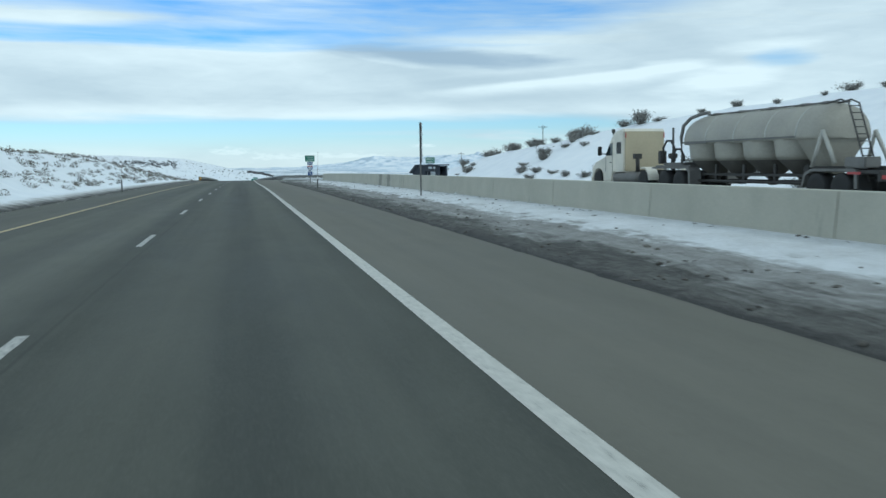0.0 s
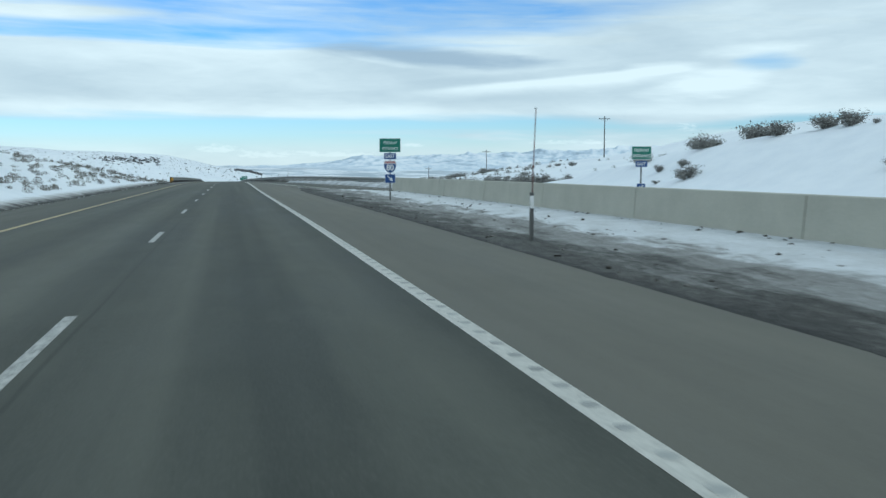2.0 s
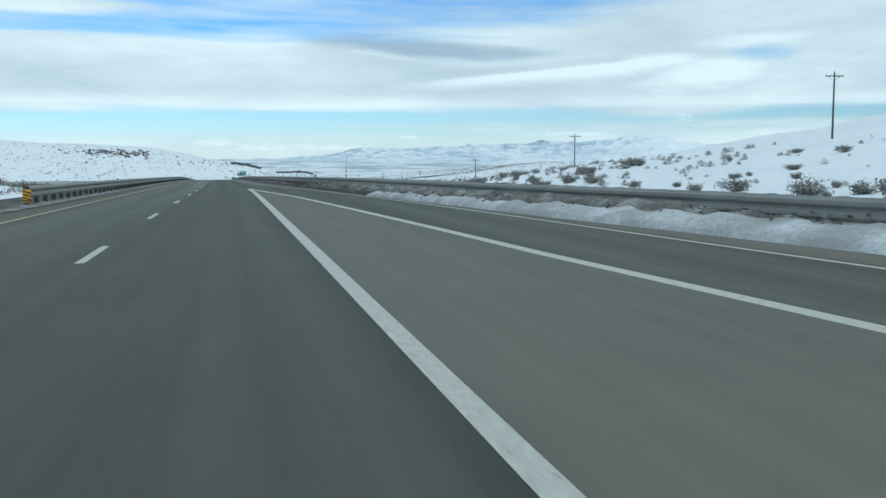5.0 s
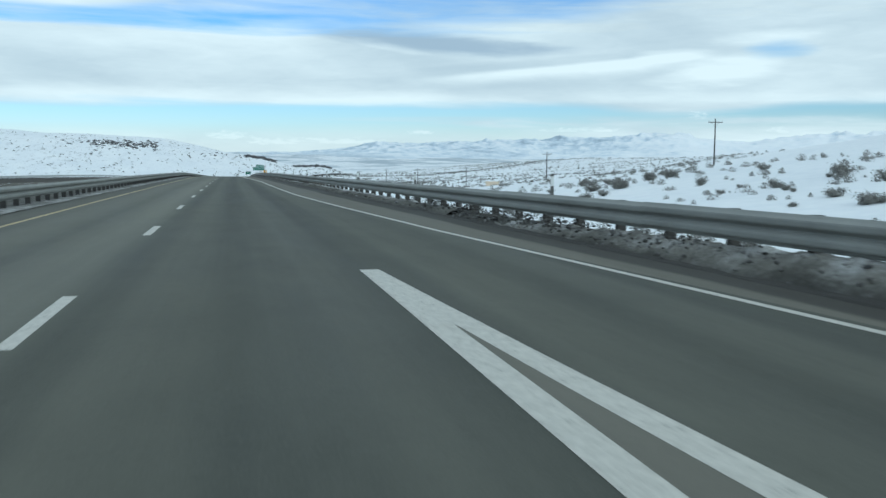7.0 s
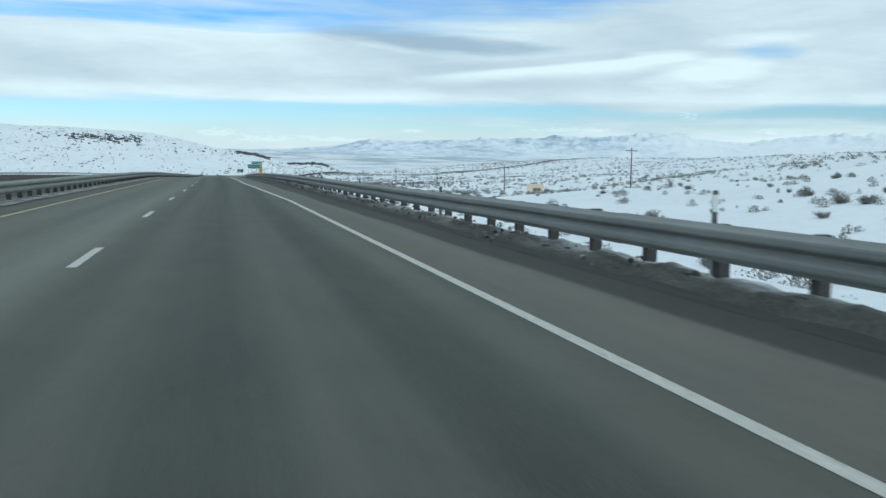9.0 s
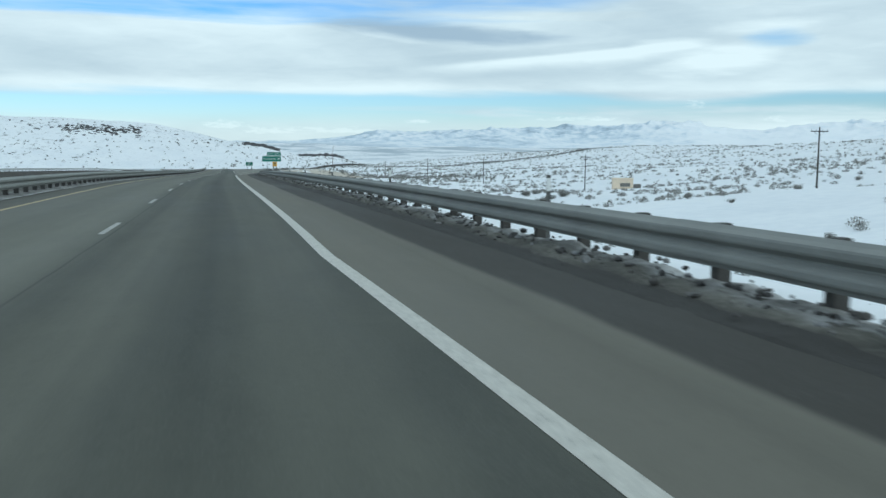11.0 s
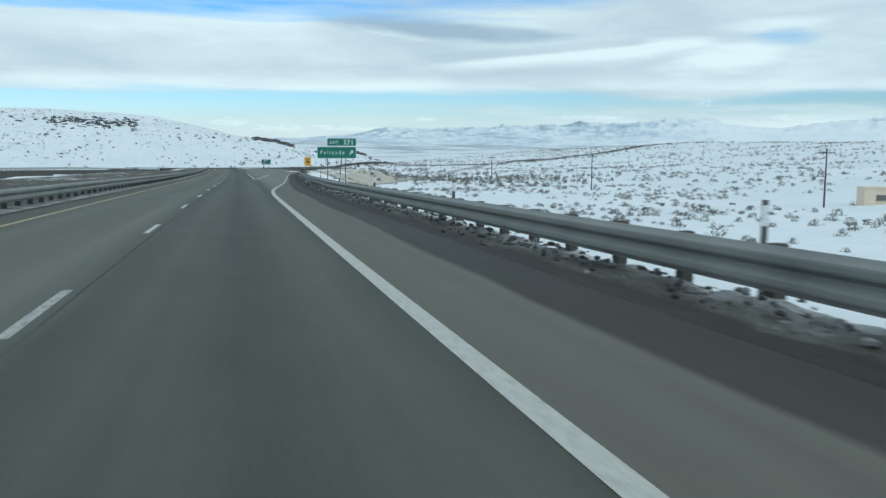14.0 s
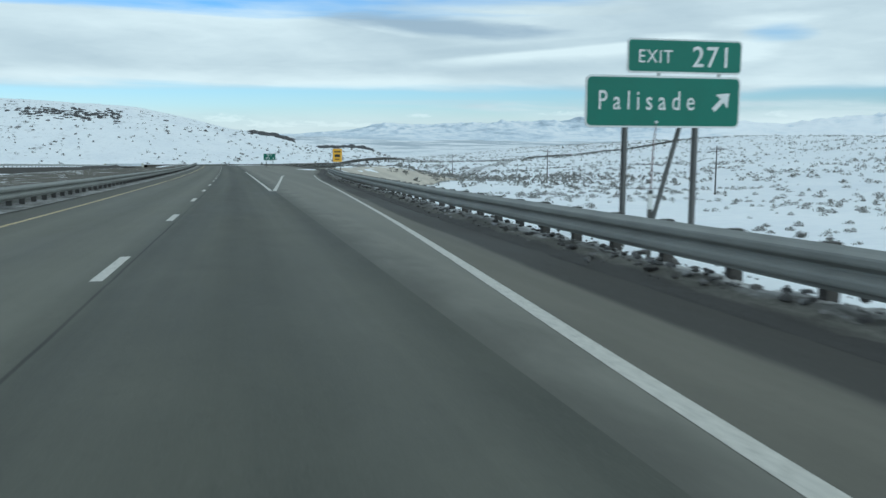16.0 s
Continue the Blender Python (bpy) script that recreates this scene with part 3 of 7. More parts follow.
def road_z(y):
    y = np.asarray(y, dtype=float)
    z = catmull(ROAD_Z, np.minimum(y, 900)) - 1.8 * np.clip((y - 640) / 160, 0, 1) ** 2
    return np.where(y > 860, np.maximum(z, -19.6), z)


def lerp(y, ys, vs):
    return np.interp(y, ys, vs)


# offsets from the dashed line, to the right, in metres
def ramp_left(y):
    return lerp(y, [-60, 0, 30, 60, 90, 108, 120, 126, 135, 141, 150, 182, 196.3, 202, 206], [22.4, 21.4, 20.6, 18.9, 14.6, 11.5, 10.1, 9.45, 8.5, 7.85, 7.1, 5.33, 4.14, 3.76, 3.54])


def ramp_right(y):
    return lerp(y, [-60, 0, 30, 60, 90, 108, 120, 128, 136, 150, 186, 199, 212, 225, 238, 251, 284, 317], [26.6, 25.6, 24.8, 23.1, 18.6, 15.1, 13.7, 12.75, 11.75, 10.6, 8.45, 7.4, 6.35, 5.65, 5.12, 4.95, 4.75, 3.69])


def exit_right(y):
    y = np.asarray(y, dtype=float)
    return sum(exit_edge(y + d) for d in (-5, -2.5, 0, 2.5, 5)) / 5


def exit_edge(y):
    return lerp(y, [430, 437, 445, 456, 466, 490, 521, 549, 580, 620, 700], [3.69, 3.72, 4.05, 4.9, 5.6, 7.0, 8.7, 10.7, 14.0, 20.0, 38.0])


def exit_left(y):
    return lerp(y, [491, 536, 580, 620, 700], [3.5, 6.3, 10.2, 16.2, 34.0])


def pave_right(y):
    """Right edge of all pavement of the carriageway (the ramp is apart before they join)."""
    return lerp(y, [-100, 100, 125, 131, 140, 150, 160, 186, 195, 211, 255, 300, 350, 430, 445, 470, 521, 549, 580],
                [6.42, 6.36, 6.5, 7.4, 12.95, 11.9, 10.9, 8.8, 8.5, 8.0, 7.05, 6.4, 6.05, 6.05, 6.15, 7.0, 9.7, 11.9, 15.4])


def rail_right(y):
    return lerp(y, [118, 126, 141, 150, 165, 186, 200, 215, 235, 255, 300, 350, 440, 470, 521, 560, 600], [16.6, 16.2, 14.9, 13.4, 11.4, 9.7, 9.2, 8.7, 8.3, 8.05, 7.4, 7.1, 7.1, 8.0, 10.6, 13.6, 18.5])


def hill_right(X, Y):
    """The snow hill beside the on-ramp, its foot behind the ramp."""
    foot = np.interp(Y, [30, 62, 85, 100], [28.0, 26.5, 24.0, 23.5]) + np.clip(Y - 100, 0, None) * 0.10
    crest = np.interp(Y, [-100, 40, 60, 83, 105, 125, 160], [75, 62, 50, 37, 30, 27, 27])
    top = np.interp(Y, [-100, 20, 40, 60, 83, 105, 122, 150], [11, 10, 8.6, 7.0, 5.0, 2.9, 0.9, 0.0])
    u = np.clip((X - foot) / np.maximum(crest - foot, 2), 0, 1)
    s = u * u * (3 - 2 * u) * 0.45 + u * 0.55
    back = np.clip((X - crest) / 300, 0, 1)
    return top * s + back * top * 0.5


def land(off, Y):
    """Height of the ground at an offset from the dashed line and a distance along the road."""
    off = np.asarray(off, dtype=float)
    Y = np.asarray(Y, dtype=float)
    X = road_x(Y) + off
    zr = road_z(Y)
    base = zr + np.zeros_like(off)
    # right of the road: verge, then the fill's slope, the flat and the long rise
    pr = pave_right(Y)
    a = off - pr
    early = np.clip((200 - Y) / 60, 0, 1)
    verge = np.interp(a, [0, 1.5, 2.6, 4.0, 7, 12], [-0.03, 0.06, 0.16, 0.27, 0.2, 0.0]) * early
    rr = np.where(Y < 118, 30, np.maximum(rail_right(np.clip(Y, 118, 600)), pr + 1.2)) + np.clip(Y - 600, 0, 200) * 0.4
    k = np.interp(Y, [118, 180, 250, 350, 500, 900], [0.1, 0.9, 2.2, 4.2, 4.6, 2.5])
    d = off - rr
    fill = -k * np.clip((d - 0.8) / (3.2 * k + 0.5), 0, 1)
    # heights over the road on the flat, at the first rise and on the long shoulder of the valley
    h85 = np.interp(Y, [60, 150, 240, 328, 420, 497, 900], [0.5, 3.5, 4.8, 1.5, -2.5, -4.6, -4.0])
    h150 = np.interp(Y, [60, 150, 200, 240, 285, 357, 424, 500, 700], [2.0, 11.5, 13.3, 14.2, 14.0, 9.0, 5.5, 1.0, -0.5])
    h350 = np.interp(Y, [60, 150, 285, 400, 600, 900], [10.0, 18.0, 20.0, 16.0, 14.0, 13.0])
    near = np.where(d > 0, fill, 0)
    s1 = np.clip((off - 24) / 61, 0, 1)
    s2 = np.clip((off - 85) / 65, 0, 1)
    s3 = np.clip((off - 150) / 200, 0, 1)
    s1, s2, s3 = (q * q * (3 - 2 * q) for q in (s1, s2, s3))
    rise = h350 * s3 + h150 * (1 - s3)
    right = near * (1 - s1) + h85 * s1
    right = verge - 0.14 * (1 - early) * np.clip((1.2 - d) / 0.4, 0, 1) + right * (1 - s2) + rise * s2
    rise = np.where(off > 85, rise + 4, 0)
    right = right + hill_right(X, Y)
    onramp = (Y < 150) & (off > ramp_left(Y) - 1.3) & (off < ramp_right(Y) + 3.4)
    right = np.where(onramp, -0.05, right)
    # left: a brushy mound first, then a shallow median up to the other carriageway
    b = -off - 6.3
    mound = np.interp(Y, [-100, 60, 120, 150, 180, 205, 235], [2.9, 3.0, 3.1, 2.4, 1.7, 0.9, 0.0])
    w = np.clip((b - 1.7) / 8.2, 0, 1)
    left = np.interp(b, [0, 1.5, 4], [-0.03, 0.08, 0.15]) + mound * (w * w * (3 - 2 * w)) - 1.2 * np.clip((Y - 190) / 60, 0, 1) * np.clip((b - 1) / 6, 0, 1)
    oz = np.interp(Y, [-100, 100, 200, 300, 458, 525, 649, 761, 860], [3.0, 1.5, -1.3, -3.5, -7.1, -8.8, -12.5, -16.3, -19.8])
    t = np.clip((b - 16) / 20, 0, 1)
    left = left * (1 - t) + (oz - zr - 0.25 - 0.9 * np.clip((Y - 280) / 60, 0, 1)) * t
    left = left + 4.0 * np.clip((b - 60) / 200, 0, 1)
    z = base + np.where(off > 0, np.where(a > 0, right, -0.06), np.where(b > 0, left, -0.06))
    # the far hill that closes the valley to the left, and the basin with its ranges
    hx = np.interp(X, [-1500, -600, -300, -200, -150, -104, -75, -46, -20, -2, 10, 31, 47, 58, 71, 82, 95, 103, 116, 160, 300], [70, 48.5, 30.3, 21.2, 17.9, 16.0, 14.6, 12.2, 6.9, 2.3, -0.5, -2.6, -6.8, -10.2, -9.9, -9.4, -11.0, -15.5, -20.3, -24.5, -26])
    up = np.clip((Y - 905) / 130, 0, 1)
    hs = up * up * (3 - 2 * up) * 0.5 + up * 0.5
    plain_z = np.interp(Y, [860, 950, 1400, 2400, 5000], [-19.8, -22, -28, -24, -10])
    wr = np.clip((X - 60) / 240, 0, 1)
    ridge = (hx + 22) * np.where(Y > 1040, np.exp(-((Y - 1040) / 420) ** 2), hs)
    beyond = np.clip((Y - 860) / 60, 0, 1)
    keep = np.clip(1 - (Y - 950) / 900, 0, 1)
    side = rise * keep + 0.0
    z2 = plain_z + ridge * (1 - wr) + side * np.clip((X - 60) / 200, 0, 1)
    z = z * (1 - beyond) + z2 * beyond
    # the little valley under the overpass
    z = z - 3.4 * np.exp(-((X + 40) / 9) ** 2) * np.clip((Y - 835) / 30, 0, 1) * np.clip((925 - Y) / 20, 0, 1)
    return X, z


def ranges(X, Y):
    """Mountain ranges round the basin."""
    out = np.zeros(X.shape)
    r = np.hypot(X, Y - 300)
    for i in range(X.shape[0]):
        for j in range(X.shape[1]):
            if r[i, j] < 1300:
                continue
            g = min(1.0, (r[i, j] - 1300) / 2400)
            p = Vector((X[i, j] / 900, Y[i, j] / 900, 4.2))
            h = noise.multi_fractal(p, 0.9, 2.1, 6)
            q = noise.noise(Vector((X[i, j] / 2600, Y[i, j] / 2600, 1.3)))
            az = math.degrees(math.atan2(X[i, j], max(1.0, Y[i, j] - 300)))
            tall = np.interp(az, [-60, -8, 0, 5, 45, 60], [1.4, 0.5, 0.25, 0.2, 0.3, 1.6])
            out[i, j] = g ** 1.3 * tall * (16 + 34 * abs(h) * (0.7 + 0.6 * q))
    return out


def graded(parts):
    """Coordinates in steps: (start, end, step) pieces, growing geometrically where a fourth number says so."""
    out = []
    for a, b, s, *g in parts:
        v = a
        while v < b - 1e-6:
            out.append(v)
            v += s
            if g:
                s *= g[0]
    out.append(parts[-1][1])
    return out


def mesh_from_grid(name, X, Y, Z, mat, smooth=True, U=None, V=None):
    n, m = X.shape
    co = np.stack([X, Y, Z], -1).reshape(-1, 3)
    idx = np.arange(n * m).reshape(n, m)
    q = np.stack([idx[:-1, :-1], idx[:-1, 1:], idx[1:, 1:], idx[1:, :-1]], -1).reshape(-1, 4)
    me = bpy.data.meshes.new(name)
    me.from_pydata(co.tolist(), [], q.tolist())
    me.materials.append(mat)
    if smooth:
        me.polygons.foreach_set("use_smooth", [True] * len(me.polygons))
    if U is not None:
        uv = np.stack([U, V], -1).reshape(-1, 2)
        me.uv_layers.new(name="UVMap").data.foreach_set("uv", uv[q.reshape(-1)].astype(np.float32).ravel())
    me.update()
    return me


def build_ground():
    cols = graded([(0, 6, 1.0), (6, 13, 0.35), (13, 40, 1.5), (40, 120, 4.0), (120, 4600, 6.0, 1.06)])
    colsl = graded([(0, 5, 1.0), (5, 16, 0.6), (16, 60, 2.0), (60, 4600, 6.0, 1.10)])
    offs = np.array([-c for c in colsl[::-1]] + cols[1:])
    ys = np.array([-400, -300, -220, -150, -100, -60] + graded([(-30, 480, 2.0), (480, 900, 5.0), (900, 1150, 10.0), (1150, 4700, 20.0, 1.045)]))
    O, Y = np.meshgrid(offs, ys)
    X, Z = land(O, Y)
    lump = np.zeros(Z.shape)
    for i in range(Z.shape[0]):
        for j in range(Z.shape[1]):
            o = O[i, j]
            pr = 24 if (o > 0 and Y[i, j] < 150) else 10
            away = min(1.0, max(0.0, (abs(o) - pr) / 30))
            near = 0.0 if abs(o) < 6.6 else (0.03 if Y[i, j] < 195 or abs(o) > 12 else 0.012)
            if abs(o) > 6.5:
                p = Vector((X[i, j], Y[i, j], 0))
                lump[i, j] = near * noise.noise(p * 1.3) + away * (0.35 * noise.noise(p * 0.12) + 0.9 * noise.noise(p * 0.03))
    Z = Z + lump + ranges(X, Y)
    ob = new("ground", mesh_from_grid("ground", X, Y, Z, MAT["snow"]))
    return tagged(ob, "snow-covered ground with hills and distant mountain ranges", "ground", kind="structure")


ground = build_ground()


def build_mountains():
    """The ranges beyond the basin: a fan of ridges under a skyline that rises and falls with the bearing."""
    bear = np.linspace(-9, 50, 640)
    dist = np.array(graded([(2300, 2900, 60), (2900, 4300, 26), (4300, 4750, 90)]))
    sky = np.interp(bear, [-9, 0, 4.3, 7.1, 8.5, 9.6, 10.7, 11.8, 12.8, 13.7, 15.3, 16.1, 16.8, 17.8, 19.3, 20.9, 22.8, 23.8, 24.9, 26.6, 28.3, 29.6, 30.2, 31.6, 33.2, 34.8, 36.3, 37.8, 50],
                    [0.05, -0.05, 0.0, 0.2, 0.49, 0.68, 0.72, 0.46, 0.59, 0.78, 0.62, 0.79, 0.87, 0.78, 0.81, 0.99, 1.0, 0.88, 1.08, 1.25, 1.22, 1.08, 0.70, 0.66, 0.74, 1.02, 1.15, 1.21, 1.3])
    B, R = np.meshgrid(np.radians(bear), dist)
    X, Y = R * np.sin(B) + 4, R * np.cos(B) + 220
    S = np.zeros(X.shape)
    for i in range(X.shape[0]):
        lift = np.interp(dist[i], [2300, 2600, 3000, 3500, 4000, 4300, 4750], [0, 0.10, 0.32, 0.60, 0.98, 0.9, 0.6])
        for j in range(X.shape[1]):
            p = Vector((X[i, j] / 480, Y[i, j] / 480, 2.0))
            a = 1 - abs(noise.noise(p)) * 1.5
            b = 1 - abs(noise.noise(p * 2.4 + Vector((3, 1, 0)))) * 1.5
            c = 1 - abs(noise.noise(p * 5.3 + Vector((1, 7, 0)))) * 1.5
            d = 1 - abs(noise.noise(p * 11.0 + Vector((5, 2, 0)))) * 1.5
            S[i, j] = lift * (0.24 + 0.42 * a + 0.28 * b + 0.17 * c + 0.08 * d)
    # each bearing's highest slope meets the skyline
    want = np.tan(np.radians(sky))[None, :] * R + 28
    scale = 1 / np.max(S / want, axis=0)
    scale = np.convolve(np.pad(scale, 14, mode="edge"), np.ones(29) / 29, "valid")
    S *= scale[None, :]
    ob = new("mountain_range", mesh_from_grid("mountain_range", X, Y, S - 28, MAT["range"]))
    return tagged(ob, "distant snow-streaked mountain ranges beyond the basin", "mountains", kind="structure")


build_mountains()


def ribbon(name, ys, left, right, dz, mat, cols=2, parent=None, lump=0.0):
    """A surface that follows the road between two offsets."""
    ys = np.asarray(ys, dtype=float)
    a, b = left(ys), right(ys)
    u = np.linspace(0, 1, cols)
    O = a[:, None] + (b - a)[:, None] * u[None, :]
    Y = np.repeat(ys[:, None], cols, 1)
    X = road_x(Y) + O
    Z = road_z(Y) + dz
    if callable(lump):
        Z = Z + lump(X, Y, u[None, :] + 0 * Y)
    me = mesh_from_grid(name, X, Y, Z, mat, True, O, O - b[:, None])
    ob = new(name, me)
    if parent:
        ob.parent = parent
    return ob


def const(v):
    return lambda y: np.full(np.shape(y), float(v))


YS = np.arange(-60, 881, 2.0)
road = tagged(ribbon("road", YS, const(-3.72), const(3.66), 0.0, MAT["lane"], 5), "dark grey asphalt road with faint wheel tracks", "road", kind="structure")
def merge_right(y):
    """Outer edge of the merging lane's own asphalt."""
    return np.minimum(ramp_right(y) + 0.2 * np.clip((225 - np.asarray(y, dtype=float)) / 30, 0, 1), pave_right(y) - 0.05)


shoulder = tagged(ribbon("shoulder", np.arange(-60, 141, 2.0), const(3.66), lambda y: lerp(y, [0, 118, 124, 131, 140], [6.45, 6.4, 6.7, 7.05, 7.4]), 0.0, MAT["shoulder"], 5),
                  "brownish worn asphalt shoulder", "road shoulder", kind="structure")
tagged(ribbon("shoulder", np.arange(140, 702, 2.0), lambda y: np.where(y < 322, merge_right(y), np.maximum(exit_right(y) - 0.02, 3.66)), pave_right, 0.0, MAT["shoulder"], 5),
       "brownish worn asphalt shoulder along the guard rail", "road shoulder", kind="structure")
left_shoulder = tagged(ribbon("left_shoulder", np.arange(-60, 882, 2.0), lambda y: lerp(y, [0, 150, 240], [-6.3, -6.2, -5.3]), const(-3.72), 0.0, MAT["inner"], 4),
                       "dark asphalt strip inside the median edge", "road shoulder", kind="structure")


def draped(name, ys, left, right, dz, mat, cols, lump=0.0, parent=None, share=None):
    """A strip of loose stuff that lies on the ground, uneven."""
    ys = np.asarray(ys, dtype=float)
    a, b = left(ys), right(ys)
    u = np.linspace(0, 1, cols)
    O = a[:, None] + (b - a)[:, None] * u[None, :]
    Y = np.repeat(ys[:, None], cols, 1)
    X, Z = land(O, Y)
    Z = Z + dz(u[None, :], Y)
    if lump:
        for i in range(Z.shape[0]):
            for j in range(Z.shape[1]):
                p = Vector((X[i, j], Y[i, j], 0))
                e = math.sin(math.pi * u[j]) ** 0.5
                Z[i, j] += lump * e * (noise.noise(p * 1.1) + 0.6 * noise.noise(p * 3.1) + 0.35 * noise.noise(p * 8.0))
    ob = new(name, mesh_from_grid(name, X, Y, Z, mat, True, O, u[None, :] * (share(Y) if share else 1) + 0 * Y))
    if parent:
        ob.parent = parent
    return ob


def wavy(f, amp, k, seed):
    return lambda y: f(y) + np.array([amp * noise.noise(Vector((v * k, seed, 0))) + 0.4 * amp * noise.noise(Vector((v * k * 4, seed, 5))) for v in np.atleast_1d(y)])


ramp = tagged(ribbon("ramp", np.arange(-60, 142, 2.0), lambda y: ramp_left(y) - 0.9, lambda y: ramp_right(y) + 1.4, 0.012, MAT["ramp"], 4),
              "grey asphalt on-ramp that climbs to join the road", "ramp", kind="structure")
tagged(ribbon("merge_lane", np.arange(140, 323, 2.0), const(3.66), merge_right, 0.0, MAT["lane"], 4),
       "dark asphalt merging lane", "road", kind="structure")
tagged(ribbon("exit_lane", np.arange(434, 702, 2.0), const(3.66), lambda y: np.maximum(exit_right(y), 3.67), 0.0, MAT["exit"], 4),
       "grey asphalt exit lane that leaves the road", "ramp", kind="structure")

# ---------------------------------------------------------------- road markings
DASH_START, DASH_CYCLE, DASH_LONG = 17.019, 12.19, 3.05


def mark(name, ys, left, right, mat, parent, dz=0.0025):
    return ribbon(name, ys, left, right, dz, mat, 2, parent)


for k in range(-3, 56):
    y0 = DASH_START + k * DASH_CYCLE
    half = float(lerp(y0, [110, 170, 215, 330, 420, 440], [0.055, 0.08, 0.08, 0.055, 0.06, 0.08])) * (1 + 0.25 * noise.noise(Vector((y0, 0.3, 2))))
    worn = MAT["wornwhite"] if y0 < 120 or 300 < y0 < 400 else MAT["white"]
    mark("lane_dash", [y0, y0 + 1, y0 + 2, y0 + DASH_LONG], const(0.02 - half), const(0.02 + half), worn, road)
mark("yellow_line", np.arange(-60, 880, 3.0), const(-3.73), const(-3.59), MAT["yellow"], road, 0.0025)
mark("edge_line", np.append(np.arange(-60, 203, 3.0), 204.7), lambda y: lerp(y, [120, 180], [3.56, 3.54]), lambda y: lerp(y, [140, 180], [3.75, 3.81]), MAT["white"], road)
mark("edge_line", np.append(np.arange(492, 572, 3.0), 573), const(3.40), const(3.58), MAT["white"], road)
mark("gore_line", np.append(np.arange(110, 141, 3.0), 141), lambda y: ramp_left(y) - 0.06, lambda y: ramp_left(y) + 0.2, MAT["white"], ramp, 0.0155)
mark("gore_line", np.append(np.arange(141, 203, 3.0), 204.6), lambda y: ramp_left(y) - 0.06, lambda y: ramp_left(y) + 0.2, MAT["white"], road, 0.003)
tagged(ribbon("gore_area", np.arange(140, 206, 2.0), lambda y: lerp(y, [140, 180], [3.74, 3.80]), lambda y: np.maximum(ramp_left(y) - 0.05, lerp(y, [140, 180], [3.75, 3.81])), 0.0012, MAT["gore"], 3), "brownish worn asphalt between the merging lines", "road", kind="structure")
mark("gore_tip", [200.1, 201.5, 203, 204.5], const(3.55), lambda y: ramp_left(y) + 0.2, MAT["white"], road, 0.0045)
mark("ramp_line", np.arange(-30, 111, 3.0), lambda y: ramp_left(y), lambda y: ramp_left(y) + 0.15, MAT["white"], ramp, 0.0155)
mark("ramp_edge_line", np.arange(-30, 140, 3.0), lambda y: ramp_right(y) - 0.15, lambda y: ramp_right(y), MAT["white"], ramp, 0.0155)
mark("edge_line", np.arange(140, 321, 3.0), lambda y: ramp_right(y) - lerp(y, [250, 317], [0.10, 0.13]), lambda y: ramp_right(y) + lerp(y, [250, 317], [0.03, 0.06]), MAT["white"], road, 0.0035)
mark("edge_line", np.arange(320, 545, 2.0), lambda y: exit_right(y) - lerp(y, [445, 470], [0.13, 0.09]), lambda y: exit_right(y) + lerp(y, [445, 470], [0.07, 0.03]), MAT["white"], road, 0.0035)
mark("gore_line", np.arange(492, 544, 3.0), lambda y: exit_left(y), lambda y: exit_left(y) + 0.2, MAT["white"], road, 0.0035)



def build_crack():
    """A short crooked crack in the gore's asphalt, its lips worn dark."""
    pts = [(4.42, 184.35), (4.46, 184.22), (4.53, 184.25), (4.55, 184.08), (4.60, 184.02), (4.59, 183.85), (4.68, 183.74), (4.72, 183.52)]
    verts, faces = [], []
    for i, (u, y) in enumerate(pts):
        w = 0.008 + 0.02 * math.sin(math.pi * (i + 0.5) / len(pts))
        x, z = float(road_x(y)) + u, float(road_z(y)) + 0.0028
        verts += [(x - w, y - 0.5 * w, z), (x + w, y + 0.5 * w, z)]
        if i:
            faces.append((2 * i - 2, 2 * i - 1, 2 * i + 1, 2 * i))
    me = bpy.data.meshes.new("asphalt_crack")
    me.from_pydata(verts, [], faces)
    me.materials.append(MAT["black"])
    ob = new("asphalt_crack", me)
    ob.parent = road


build_crack()


def build_rumble():
    """Milled dents along the outer half of the edge line."""
    verts, faces = [], []
    for k in range(190):
        y = 38 + 0.5 * k
        x, z = float(road_x(y)), float(road_z(y)) + 0.0045
        i = len(verts)
        for u, v in ((3.63, -0.05), (3.67, -0.075), (3.72, -0.06), (3.74, 0.0), (3.72, 0.06), (3.67, 0.075), (3.63, 0.05)):
            verts.append((x + u, y + v, z))
        faces.append(tuple(range(i, i + 7)))
    me = bpy.data.meshes.new("rumble_dents")
    me.from_pydata(verts, [], faces)
    me.materials.append(MAT["dent"])
    tagged(new("rumble_dents", me), "row of grimy milled dents along the edge line", "rumble strip", kind="stuff")


build_rumble()

# ---------------------------------------------------------------- loose ground along the road
tagged(draped("gravel_verge", np.arange(-40, 139, 0.4), wavy(lambda y: lerp(y, [0, 50, 100, 118, 124, 131, 138], [6.30, 6.24, 6.16, 6.06, 6.40, 6.85, 6.5]), 0.08, 0.5, 2.0), lambda y: lerp(y, [0, 106, 112, 128, 134, 139], [10.4, 10.4, 10.2, 8.6, 7.75, 7.2]),
              lambda u, y: 0.05 - 0.03 * (1 - u) ** 6 + 0.0 * y, MAT["verge"], 34, 0.05, None, lambda y: lerp(y, [92, 118, 130], [1.0, 0.72, 0.5])), "dark wet gravel verge that gives way to grey snow", "gravel", kind="stuff")
